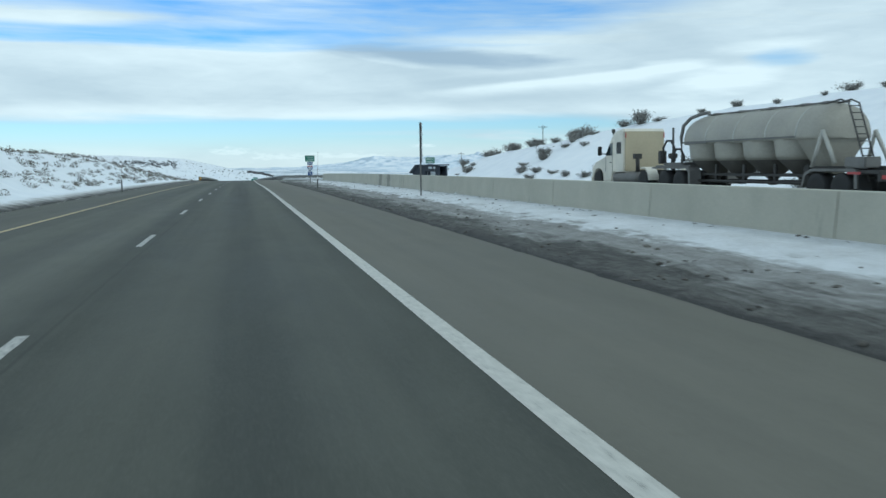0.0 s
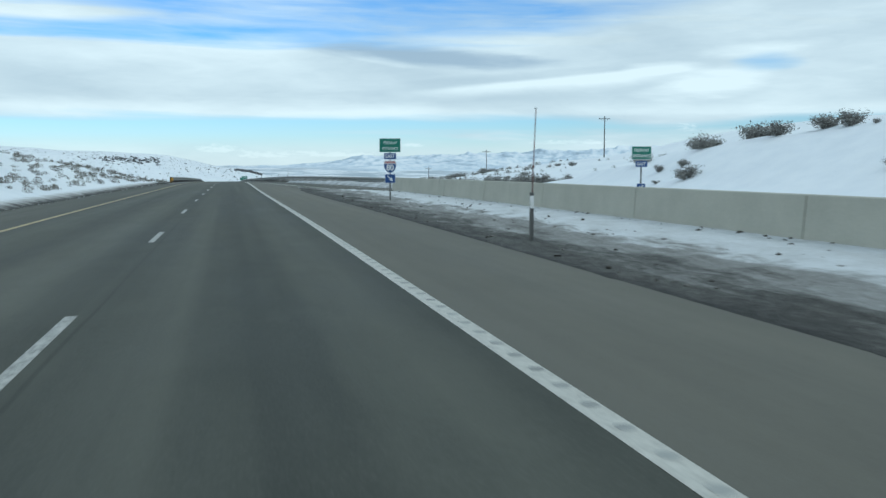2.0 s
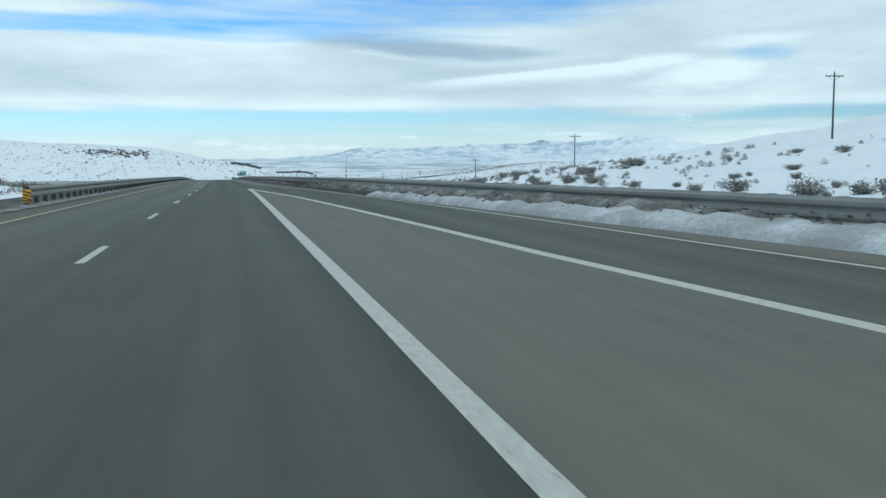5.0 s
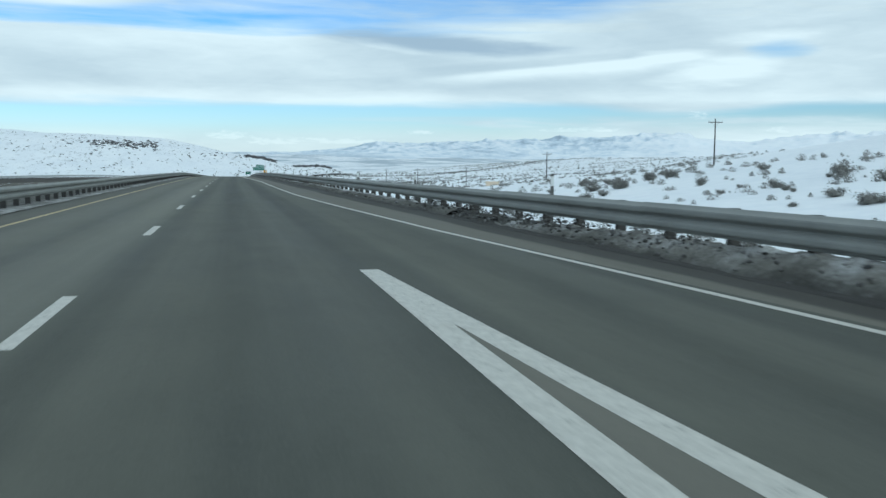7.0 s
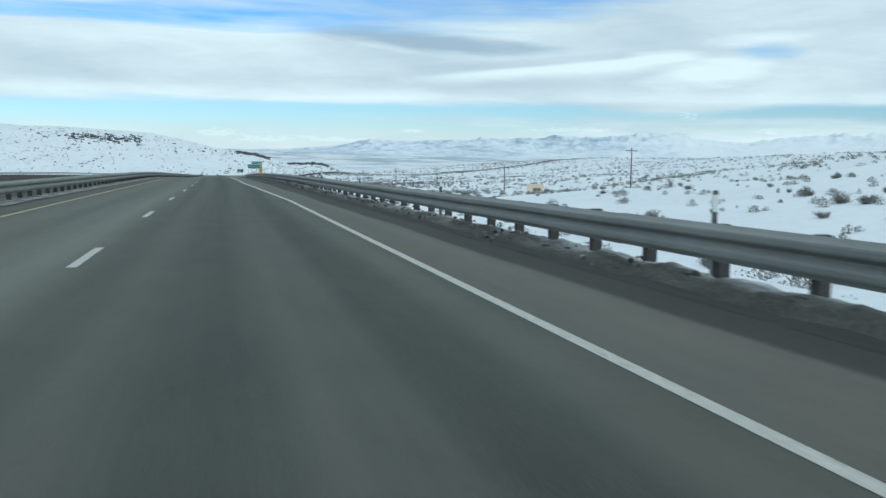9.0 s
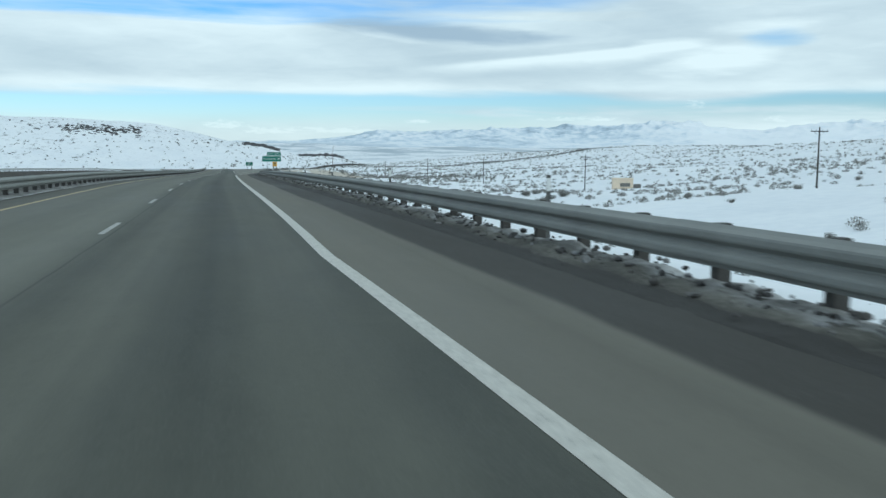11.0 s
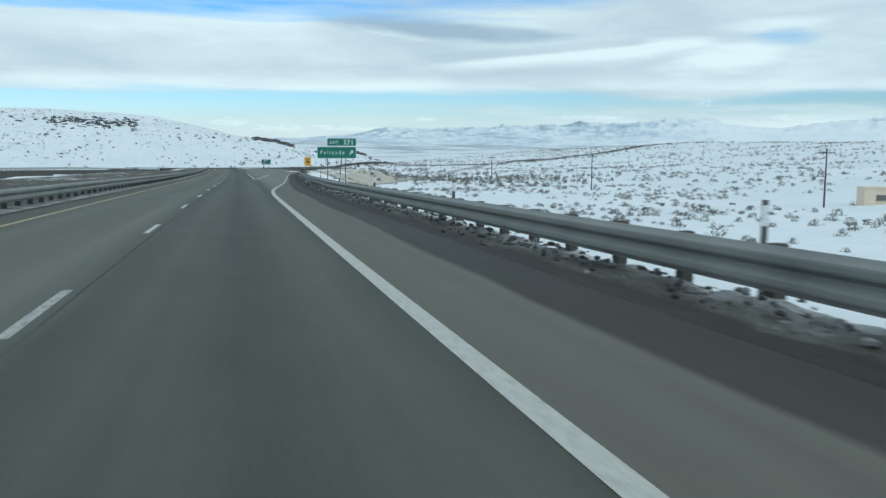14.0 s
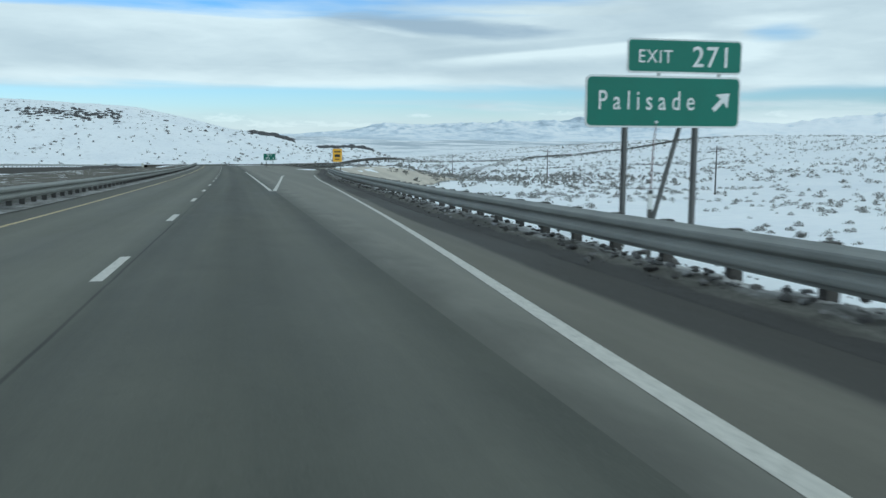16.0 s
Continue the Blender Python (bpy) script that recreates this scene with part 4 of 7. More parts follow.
tagged(draped("snow_bank", np.arange(60, 182, 0.5), lambda y: np.where(y < 140, ramp_right(np.minimum(y, 140)) + 1.3, lerp(y, [140, 150, 160, 182], [13.0, 11.8, 10.6, 8.9])), lambda y: lerp(y, [60, 100, 118, 126, 141, 150, 165, 182], [26.0, 20.5, 17.6, 16.9, 15.5, 13.9, 11.8, 10.1]),
              lambda u, y: 0.03 + lerp(y, [60, 100, 120, 165, 182], [0.26, 0.31, 0.33, 0.31, 0.24]) * np.sin(math.pi * np.clip(u, 0, 1) ** 0.75) ** 0.6, MAT["cleanbank"], 24, 0.15),
       "ploughed snow bank along the ramp", "snow bank", kind="stuff")
tagged(draped("slush_verge", np.arange(172, 640, 0.45), lambda y: pave_right(y) - 0.12, lambda y: np.maximum(rail_right(np.minimum(y, 600)) + 0.45, pave_right(y) + 1.3),
              lambda u, y: np.interp(u, [0, 0.0476, 0.06, 0.08], [0.03, 0.072, 0.072, 0.152]) - 0.10 * np.clip((u - 0.65) / 0.35, 0, 1) + lerp(y, [172, 205, 240, 640], [0.26, 0.18, 0.05, 0.03]) * np.clip(np.sin(math.pi * (u * 1.5 - 0.5)), 0, 1) + 0.0 * y, MAT["slush"], 22, 0.06),
       "dark wet grit and frozen slush along the guard rail", "slush", kind="stuff")
tagged(draped("rail_bank", np.arange(146, 224, 0.25), wavy(lambda y: np.maximum(rail_right(y) - 0.85, pave_right(y) + 0.12), 0.06, 0.6, 8.0), lambda y: rail_right(y) + 0.75,
              lambda u, y: 0.01 + lerp(y, [146, 158, 197, 207, 217, 224], [0.15, 0.54, 0.56, 0.34, 0.18, 0.08]) * np.sin(math.pi * np.clip(u, 0, 1)) ** 0.55, MAT["greybank"], 22, 0.14),
       "lumpy grey snow bank ploughed up under the guard rail", "snow bank", kind="stuff")
tagged(draped("rail_berm", np.arange(218, 566, 0.22), wavy(lambda y: np.maximum(rail_right(y) - 0.72, pave_right(y) + 0.1), 0.10, 0.35, 6.0), lambda y: rail_right(y) + 0.55,
              lambda u, y: 0.125 + lerp(y, [218, 235, 300, 566], [0.20, 0.15, 0.09, 0.07]) * np.sin(math.pi * np.clip(u * 1.15, 0, 1)) ** 0.7 - 0.22 * np.clip((u - 0.7) / 0.3, 0, 1), MAT["railberm"], 18, 0.095),
       "broken berm of frozen dirty slush under the guard rail", "snow bank", kind="stuff")
tagged(draped("median_scrub_ground", np.arange(250, 830, 3.0), wavy(lambda y: lerp(y, [250, 320], [-9.0, -38.0]), 0.8, 0.08, 3.0), const(-7.2),
              lambda u, y: 0.10 + 0.42 * np.sin(math.pi * np.clip(u, 0, 1)) ** 0.5 + 0.0 * y, MAT["scrub"], 24, 0.12), "dark scrub ground with snow patches in the median", "ground", kind="stuff")
tagged(draped("median_berm", np.arange(165, 700, 0.7), const(-7.6), wavy(const(-4.95), 0.12, 0.3, 5.0),
              lambda u, y: 0.085 + 0.05 * np.sin(math.pi * u) + 0.0 * y, MAT["leftberm"], 12, 0.05, None, lambda y: 1.0), "dark grit and dirty slush along the median rail", "snow bank", kind="stuff")
tagged(draped("median_snow_edge", np.arange(-40, 172, 0.35), wavy(const(-8.4), 0.3, 0.3, 4.0), wavy(const(-6.3), 0.08, 0.4, 9.0),
              lambda u, y: 0.03 + 0.15 * np.sin(math.pi * u), MAT["leftsnow"], 16, 0.02), "ploughed snow along the median edge", "snow bank", kind="stuff")


# ---------------------------------------------------------------- building blocks
def part(name, bm, mat, parent=None, label=""):
    me = bpy.data.meshes.new(name)
    bm.normal_update()
    bm.to_mesh(me)
    bm.free()
    me.materials.append(mat)
    ob = new(name, me)
    if parent:
        ob.parent = parent
    if label:
        ob["label"] = label
    return ob


def thing(name, x, y, z, rz=0.0, label="", category="", group=""):
    ob = new(name)
    ob.matrix_world = pose(x, y, z, 0, 0, rz)
    return tagged(ob, label, category, group)


def box(bm, x0, x1, y0, y1, z0, z1, bevel=0.0):
    v = [bm.verts.new(p) for p in ((x0, y0, z0), (x1, y0, z0), (x1, y1, z0), (x0, y1, z0), (x0, y0, z1), (x1, y0, z1), (x1, y1, z1), (x0, y1, z1))]
    fs = [bm.faces.new([v[i] for i in f]) for f in ((3, 2, 1, 0), (4, 5, 6, 7), (0, 1, 5, 4), (1, 2, 6, 5), (2, 3, 7, 6), (3, 0, 4, 7))]
    if bevel:
        es = list({e for f in fs for e in f.edges})
        bmesh.ops.bevel(bm, geom=es, offset=bevel, segments=2, affect="EDGES")
    return v


def prism(bm, profile, a, b, axis="x"):
    """A profile of (u, v) points drawn out from a to b along an axis."""
    def at(u, v, w):
        return {"x": (w, u, v), "y": (u, w, v), "z": (u, v, w)}[axis]
    p = [bm.verts.new(at(u, v, a)) for u, v in profile]
    q = [bm.verts.new(at(u, v, b)) for u, v in profile]
    n = len(p)
    for i in range(n):
        bm.faces.new((p[i], p[(i + 1) % n], q[(i + 1) % n], q[i]))
    bm.faces.new(p[::-1])
    bm.faces.new(q)
    bmesh.ops.recalc_face_normals(bm, faces=bm.faces)


def tube(bm, points, radius, seg=8):
    """A round bar along points; radius may be a list."""
    pts = [Vector(p) for p in points]
    rs = radius if isinstance(radius, (list, tuple)) else [radius] * len(pts)
    rings = []
    for i, p in enumerate(pts):
        d = (pts[min(i + 1, len(pts) - 1)] - pts[max(i - 1, 0)]).normalized()
        m = d.to_track_quat("Z", "Y").to_matrix()
        rings.append([bm.verts.new(p + m @ Vector((rs[i] * math.cos(2 * math.pi * k / seg), rs[i] * math.sin(2 * math.pi * k / seg), 0))) for k in range(seg)])
    for a, b in zip(rings, rings[1:]):
        for k in range(seg):
            f = bm.faces.new((a[k], a[(k + 1) % seg], b[(k + 1) % seg], b[k]))
            f.smooth = True
    bm.faces.new(rings[0][::-1])
    bm.faces.new(rings[-1])


def lathe(bm, profile, seg=24, axis="y", centre=(0, 0, 0)):
    """(along, radius) points turned round an axis."""
    c = Vector(centre)
    rings = []
    for w, r in profile:
        ring = []
        for k in range(seg):
            a = 2 * math.pi * k / seg
            u, v = r * math.cos(a), r * math.sin(a)
            ring.append(bm.verts.new(c + Vector({"x": (w, u, v), "y": (u, w, v), "z": (u, v, w)}[axis])))
        rings.append(ring)
    for a, b in zip(rings, rings[1:]):
        for k in range(seg):
            f = bm.faces.new((a[k], a[(k + 1) % seg], b[(k + 1) % seg], b[k]))
            f.smooth = True
    bm.faces.new(rings[0])
    bm.faces.new(rings[-1])
    bmesh.ops.recalc_face_normals(bm, faces=bm.faces)


def letters(text, size, mat, parent, x, y, z, name="lettering", align="CENTER", spacing=1.0, bold=0.0, squeeze=1.0):
    """Words that face -y, their middle at x, their foot at z."""
    cu = bpy.data.curves.new(name, "FONT")
    cu.body, cu.size, cu.align_x, cu.extrude, cu.offset, cu.space_character = text, size, align, 0.002, bold, spacing
    tmp = new(name, cu)
    bpy.context.view_layer.update()
    me = bpy.data.meshes.new_from_object(tmp.evaluated_get(bpy.context.evaluated_depsgraph_get()))
    bpy.data.objects.remove(tmp)
    me.transform(pose(x, y, z, 90) @ Matrix.Diagonal((squeeze, 1, 1, 1)))
    me.materials.clear()
    me.materials.append(mat)
    # one object for each letter: pieces that overlap across belong together
    bm = bmesh.new()
    bm.from_mesh(me)
    left, spans = set(bm.verts), []
    while left:
        seed = left.pop()
        stack, isle = [seed], {seed}
        while stack:
            for e in stack.pop().link_edges:
                for w in e.verts:
                    if w not in isle:
                        isle.add(w)
                        stack.append(w)
        left -= isle
        spans.append((min(v.co.x for v in isle), max(v.co.x for v in isle)))
    bm.free()
    groups = []
    for a, b in sorted(spans):
        if groups and a < groups[-1][1] - 0.001:
            groups[-1][1] = max(b, groups[-1][1])
        else:
            groups.append([a, b])
    for a, b in groups:
        bm = bmesh.new()
        bm.from_mesh(me)
        bmesh.ops.delete(bm, geom=[v for v in bm.verts if not a - 0.0005 <= v.co.x <= b + 0.0005], context="VERTS")
        part("letter", bm, mat, parent)
    bpy.data.meshes.remove(me)


def round_rect(bm, x0, x1, z0, z1, y0, y1, r, seg=5):
    pr = []
    for cx, cz, a0 in ((x1 - r, z1 - r, 0), (x0 + r, z1 - r, 90), (x0 + r, z0 + r, 180), (x1 - r, z0 + r, 270)):
        for k in range(seg + 1):
            a = radians(a0 + 90 * k / seg)
            pr.append((cx + r * math.cos(a), cz + r * math.sin(a)))
    prism(bm, pr, y0, y1, "y")


def panel(name, x0, x1, z0, z1, y, mat, parent, border=0.02, r=0.05):
    """A sign plate facing -y: aluminium back, white border, coloured face."""
    bm = bmesh.new()
    round_rect(bm, x0, x1, z0, z1, y, y + 0.012, r)
    plate = part(name, bm, MAT["alu"], parent)
    bm = bmesh.new()
    round_rect(bm, x0 + 0.004, x1 - 0.004, z0 + 0.004, z1 - 0.004, y - 0.003, y - 0.0005, r)
    part("border", bm, MAT["signwhite"], plate)
    bm = bmesh.new()
    round_rect(bm, x0 + border, x1 - border, z0 + border, z1 - border, y - 0.006, y - 0.0035, max(0.01, r - border * 0.6))
    part("face", bm, mat, plate)
    return plate


def arrow(parent, x, z, size, angle, y, mat, stem=0.10, barb=0.40):
    """A broad traffic arrow that faces -y; angle 0 points up, positive to the right."""
    pr = [(-stem, -0.5), (stem, -0.5), (stem, 0.05), (barb, 0.0), (0.0, 0.5), (-barb, 0.0), (-stem, 0.05)]
    c, s = math.cos(radians(angle)), math.sin(radians(angle))
    bm = bmesh.new()
    prism(bm, [(x + size * (u * c + v * s), z + size * (-u * s + v * c)) for u, v in pr], y - 0.004, y, "y")
    return part("arrow", bm, mat, parent)


def ground_z(x, y):
    """Height of the ground under a place."""
    return float(land(np.array([x - float(road_x(y))]), np.array([y]))[1][0])


# ---------------------------------------------------------------- the concrete barrier
def build_barrier():
    bar = thing("concrete_barrier", 0, 0, 0, 0, "long grey concrete barrier wall with water stains and open joints", "barrier")
    step = 6.1
    y = 108.4
    while y > -32:
        a, b = y - step + 0.03, y
        bm = bmesh.new()
        rings = []
        for w in (a, (a + b) / 2, b):
            cx = float(road_x(w)) + 10.5
            z = float(road_z(w)) + 0.05
            rings.append([bm.verts.new((cx + u, w, z + v)) for u, v in ((-0.17, 0), (-0.155, 0.22), (-0.14, 0.42), (-0.095, 0.955), (-0.08, 0.97), (0.08, 0.97), (0.095, 0.955), (0.14, 0.42), (0.155, 0.22), (0.17, 0))])
        for p, q in zip(rings, rings[1:]):
            for i in range(len(p) - 1):
                bm.faces.new((p[i], p[i + 1], q[i + 1], q[i]))
        bm.faces.new(rings[0])
        bm.faces.new(rings[-1])
        bmesh.ops.recalc_face_normals(bm, faces=bm.faces)
        part("concrete_panel", bm, MAT["concrete"], bar)
        y -= step


build_barrier()


# ---------------------------------------------------------------- guard rails
def beam_profile(h):
    """Corrugated rail of two waves: depth towards the road against height."""
    k = h / 0.49
    pr = [(0.0, 0.0), (-0.02, 0.004)]
    for w in (0.125, 0.365):
        pr += [(-0.040, w - 0.085), (-0.092, w - 0.050), (-0.100, w - 0.026), (-0.100, w + 0.026), (-0.092, w + 0.050), (-0.040, w + 0.085)]
        pr += [(-0.014, w + 0.108), (-0.014, w + 0.132)] if w < 0.3 else [(-0.012, w + 0.112), (0.0, w + 0.125)]
    return [(u, v * k) for u, v in pr]


def rail_mesh(ys, off, top, h, side):
    bm = bmesh.new()
    pr = beam_profile(h)
    pr = pr + [(u + 0.006, v) for u, v in pr[::-1]]
    rings = []
    for w in ys:
        cx, cz = float(road_x(w)) + float(off(w)), float(road_z(w)) + top - h
        rings.append([bm.verts.new((cx + side * u, w, cz + v)) for u, v in pr])
    n = len(pr)
    for p, q in zip(rings, rings[1:]):
        for i in range(n):
            bm.faces.new((p[i], p[(i + 1) % n], q[(i + 1) % n], q[i]))
    bm.faces.new(rings[0])
    bm.faces.new(rings[-1])
    bmesh.ops.recalc_face_normals(bm, faces=bm.faces)
    return bm


def rail_post(side):
    bm = bmesh.new()
    box(bm, 0.10 * side if side > 0 else -0.27, 0.27 if side > 0 else -0.10, -0.075, 0.075, -1.3, 0.0, 0.012)
    me = bpy.data.meshes.new("post")
    bm.to_mesh(me)
    bm.free()
    me.materials.append(MAT["wood"])
    bm = bmesh.new()
    box(bm, 0.0 if side > 0 else -0.10, 0.10 if side > 0 else 0.0, -0.075, 0.075, -0.40, 0.02, 0.01)
    mb = bpy.data.meshes.new("blockout")
    bm.to_mesh(mb)
    bm.free()
    mb.materials.append(MAT["wood"])
    return me, mb


def build_rail(name, y0, y1, off, side, top, h, label):
    rail = thing(name, 0, 0, 0, 0, label, "guard rail")
    y = y0
    while y < y1 - 0.5:
        b = min(y + 7.62, y1)
        part("rail_beam", rail_mesh(np.linspace(y, b + 0.1, 6), off, top(y), h, side), MAT["galv"], rail)
        y = b
    me, mb = rail_post(side)
    y = y0 + 0.5 + (0.9 if side > 0 else 0)
    while y < y1:
        x, z = float(road_x(y)) + float(off(y)), float(road_z(y)) + float(top(y))
        for nm, m, dz in (("post", me, -0.005), ("blockout", mb, -0.03)):
            ob = new(nm, m)
            ob.parent = rail
            ob.matrix_basis = pose(x, y, z + dz + 0.02 * noise.noise(Vector((y, 0, side))), 0, 0, 3 * noise.noise(Vector((y * 3, 1, 0))))
        y += 1.905
    return rail


build_rail("guard_rail", 123, 560, rail_right, 1, lambda y: float(lerp(y, [119, 140, 186, 215, 245, 300, 350, 450, 560], [0.72, 0.78, 0.84, 0.80, 0.755, 0.69, 0.65, 0.645, 0.68])), 0.465, "galvanised steel guard rail on dark wooden posts beside the shoulder")
build_rail("guard_rail", 175, 690, const(-5.5), -1, lambda y: float(lerp(y, [200, 270, 380, 460], [0.80, 0.78, 0.71, 0.74])), 0.46, "galvanised steel guard rail on dark posts along the median")


# ---------------------------------------------------------------- signs
def channel_post(parent, x, y, z0, z1, w=0.06):
    bm = bmesh.new()
    prism(bm, [(x - w / 2, y), (x - w / 2, y + 0.04), (x - w / 2 + 0.012, y + 0.04), (x - w / 2 + 0.012, y + 0.012), (x + w / 2 - 0.012, y + 0.012), (x + w / 2 - 0.012, y + 0.04), (x + w / 2, y + 0.04), (x + w / 2, y)], z0, z1, "z")
    return part("post", bm, MAT["post"], parent)


def shield_profile(w, h):
    pr = [(0.0, -0.5), (0.22, -0.42), (0.40, -0.22), (0.48, 0.02), (0.49, 0.22), (0.42, 0.40), (0.36, 0.47), (0.20, 0.43), (0.0, 0.48)]
    pr = pr + [(-u, v) for u, v in pr[-2:0:-1]]
    return [(u * w, v * h) for u, v in pr]


def shield(parent, x, z, w, h, y):
    bm = bmesh.new()
    prism(bm, [(x + u, z + v) for u, v in shield_profile(w, h)], y - 0.004, y + 0.006, "y")
    plate = part("route_shield", bm, MAT["signwhite"], parent, "blue and red interstate route shield")
    bm = bmesh.new()
    low = [(x + u * 0.93, z + v * 0.93) for u, v in shield_profile(w, h) if v < 0.24 * h]
    prism(bm, low, y - 0.008, y - 0.0045, "y")
    part("blue_field", bm, MAT["blue"], plate)
    bm = bmesh.new()
    prism(bm, [(x - 0.45 * w, z + 0.25 * h), (x + 0.45 * w, z + 0.25 * h), (x + 0.39 * w, z + 0.38 * h), (x + 0.33 * w, z + 0.435 * h), (x + 0.19 * w, z + 0.39 * h), (x, z + 0.435 * h), (x - 0.19 * w, z + 0.39 * h), (x - 0.33 * w, z + 0.435 * h), (x - 0.39 * w, z + 0.38 * h)], y - 0.008, y - 0.0045, "y")
    part("red_crown", bm, MAT["red"], plate)
    letters("INTERSTATE", 0.085 * h / 0.5, MAT["signwhite"], plate, x, y - 0.010, z + 0.29 * h, squeeze=0.8)
    letters("80", 0.60 * h, MAT["signwhite"], plate, x, y - 0.010, z - 0.27 * h, bold=0.008, squeeze=0.92)


def build_entrance_sign():
    x, y, z = 9.29, 96.8, 0.18
    s = thing("freeway_entrance_sign", x, y, z, -6, "green freeway entrance sign over blue route shield on a steel post", "road sign")
    channel_post(s, 0, 0.012, -0.4, 2.38)
    p = panel("green_panel", -0.445, 0.445, 1.85, 2.43, 0, MAT["green"], s, 0.012, 0.025)
    letters("FREEWAY", 0.17, MAT["signwhite"], p, 0.01, -0.008, 2.185, bold=0.001, squeeze=0.76)
    letters("ENTRANCE", 0.17, MAT["signwhite"], p, 0.01, -0.008, 1.945, bold=0.001, squeeze=0.76)
    p = panel("direction_plate", -0.26, 0.26, 1.55, 1.82, 0, MAT["blue"], s, 0.012, 0.03)
    letters("EAST", 0.20, MAT["signwhite"], p, 0, -0.008, 1.615, bold=0.003, squeeze=0.9)
    shield(s, 0, 1.245, 0.55, 0.57, 0)
    p = panel("arrow_plate", -0.22, 0.22, 0.56, 0.93, 0, MAT["blue"], s, 0.012, 0.03)
    arrow(p, 0, 0.745, 0.34, 135, -0.008, MAT["signwhite"], 0.055, 0.24)


def build_ramp_sign():
    x, y = 20.9, 96.9
    z = ground_z(x, y)
    s = thing("freeway_entrance_sign", x, y, z, -8, "green freeway entrance sign on a thin post beyond the ramp", "road sign")
    k = 2.33 - z
    channel_post(s, 0, 0.012, -0.3, k - 0.02)
    p = panel("green_panel", -0.46, 0.46, k - 0.60, k, 0, MAT["green"], s)
    letters("FREEWAY", 0.20, MAT["signwhite"], p, 0, -0.008, k - 0.25, bold=0.003, squeeze=0.8)
    letters("ENTRANCE", 0.20, MAT["signwhite"], p, 0, -0.008, k - 0.50, bold=0.003, squeeze=0.8)
    p = panel("direction_plate", -0.28, 0.28, k - 0.94, k - 0.65, 0, MAT["blue"], s, 0.012, 0.03)
    letters("EAST", 0.2, MAT["signwhite"], p, 0, -0.008, k - 0.87, bold=0.003, squeeze=0.9)
    p = panel("arrow_plate", -0.2, 0.2, k - 2.02, k - 1.68, 0, MAT["blue"], s, 0.012, 0.03)
    arrow(p, 0, k - 1.85, 0.26, -135, -0.008, MAT["signwhite"])


def build_turned_sign():
    x, y, z = 9.74, 48.2, 0.32
    s = thing("turned_road_sign", x, y, z, 84, "grey back of two stacked signs turned side-on to the road", "road sign")
    for a, b in ((1.36, 1.98), (2.0, 3.0)):
        bm = bmesh.new()
        round_rect(bm, -0.32, 0.32, a, b, 0.0, 0.012, 0.03)
        pl = part("sign_panel", bm, MAT["alu"], s)
        bm = bmesh.new()
        box(bm, -0.30, 0.30, -0.022, 0.0, (a + b) / 2 - 0.02, (a + b) / 2 + 0.02)
        part("stiffener", bm, MAT["post"], pl)
    bm = bmesh.new()
    box(bm, -0.035, 0.035, 0.014, 0.075, -0.4, 3.02, 0.006)
    part("post", bm, MAT["post"], s)


def build_exit_sign():
    x, y, z = 13.3, 459.75, float(road_z(459.75))
    s = thing("exit_sign", x, y, z - 1.2, 0, "large green exit sign on steel posts behind the guard rail", "road sign")
    o = z - 1.2
    b, t = -5.04 - o, -4.08 - o
    p = panel("main_panel", -1.57, 1.60, b, t, 0, MAT["green"], s, 0.035, 0.11)
    letters("Palisade", 0.50, MAT["signwhite"], p, -1.33, -0.009, b + 0.335, align="LEFT", spacing=1.58, bold=0.002, squeeze=0.76)
    arrow(p, 1.20, b + 0.50, 0.46, 45, -0.008, MAT["signwhite"])
    b2, t2 = -4.03 - o, -3.40 - o
    p = panel("exit_number_panel", -0.76, 1.60, b2, t2, 0.0, MAT["green"], s, 0.03, 0.08)
    letters("EXIT", 0.34, MAT["signwhite"], p, -0.55, -0.009, b2 + 0.19, align="LEFT", spacing=1.16, bold=0.001, squeeze=0.90)
    letters("271", 0.54, MAT["signwhite"], p, 0.55, -0.009, b2 + 0.13, align="LEFT", spacing=1.12, bold=0.004, squeeze=0.96)
    for px in (-0.73, 0.72):
        bm = bmesh.new()
        prism(bm, [(px - 0.03, 0.02), (px + 0.03, 0.02), (px + 0.03, 0.035), (px + 0.012, 0.035), (px + 0.012, 0.145), (px + 0.03, 0.145), (px + 0.03, 0.16), (px - 0.03, 0.16), (px - 0.03, 0.145), (px - 0.012, 0.145), (px - 0.012, 0.035), (px - 0.03, 0.035)], -0.8, t - 0.03, "z")
        part("post", bm, MAT["post"], s)
    for px in (-0.1, 1.15):
        bm = bmesh.new()
        box(bm, px - 0.03, px + 0.03, 0.015, 0.05, b + 0.02, t2 - 0.04)
        part("stiffener", bm, MAT["alu"], s)
    bm = bmesh.new()
    tube(bm, [(0.42, 0.10, b + 0.1), (0.25, 1.6, -0.1)], 0.045)
    part("brace", bm, MAT["post"], s)


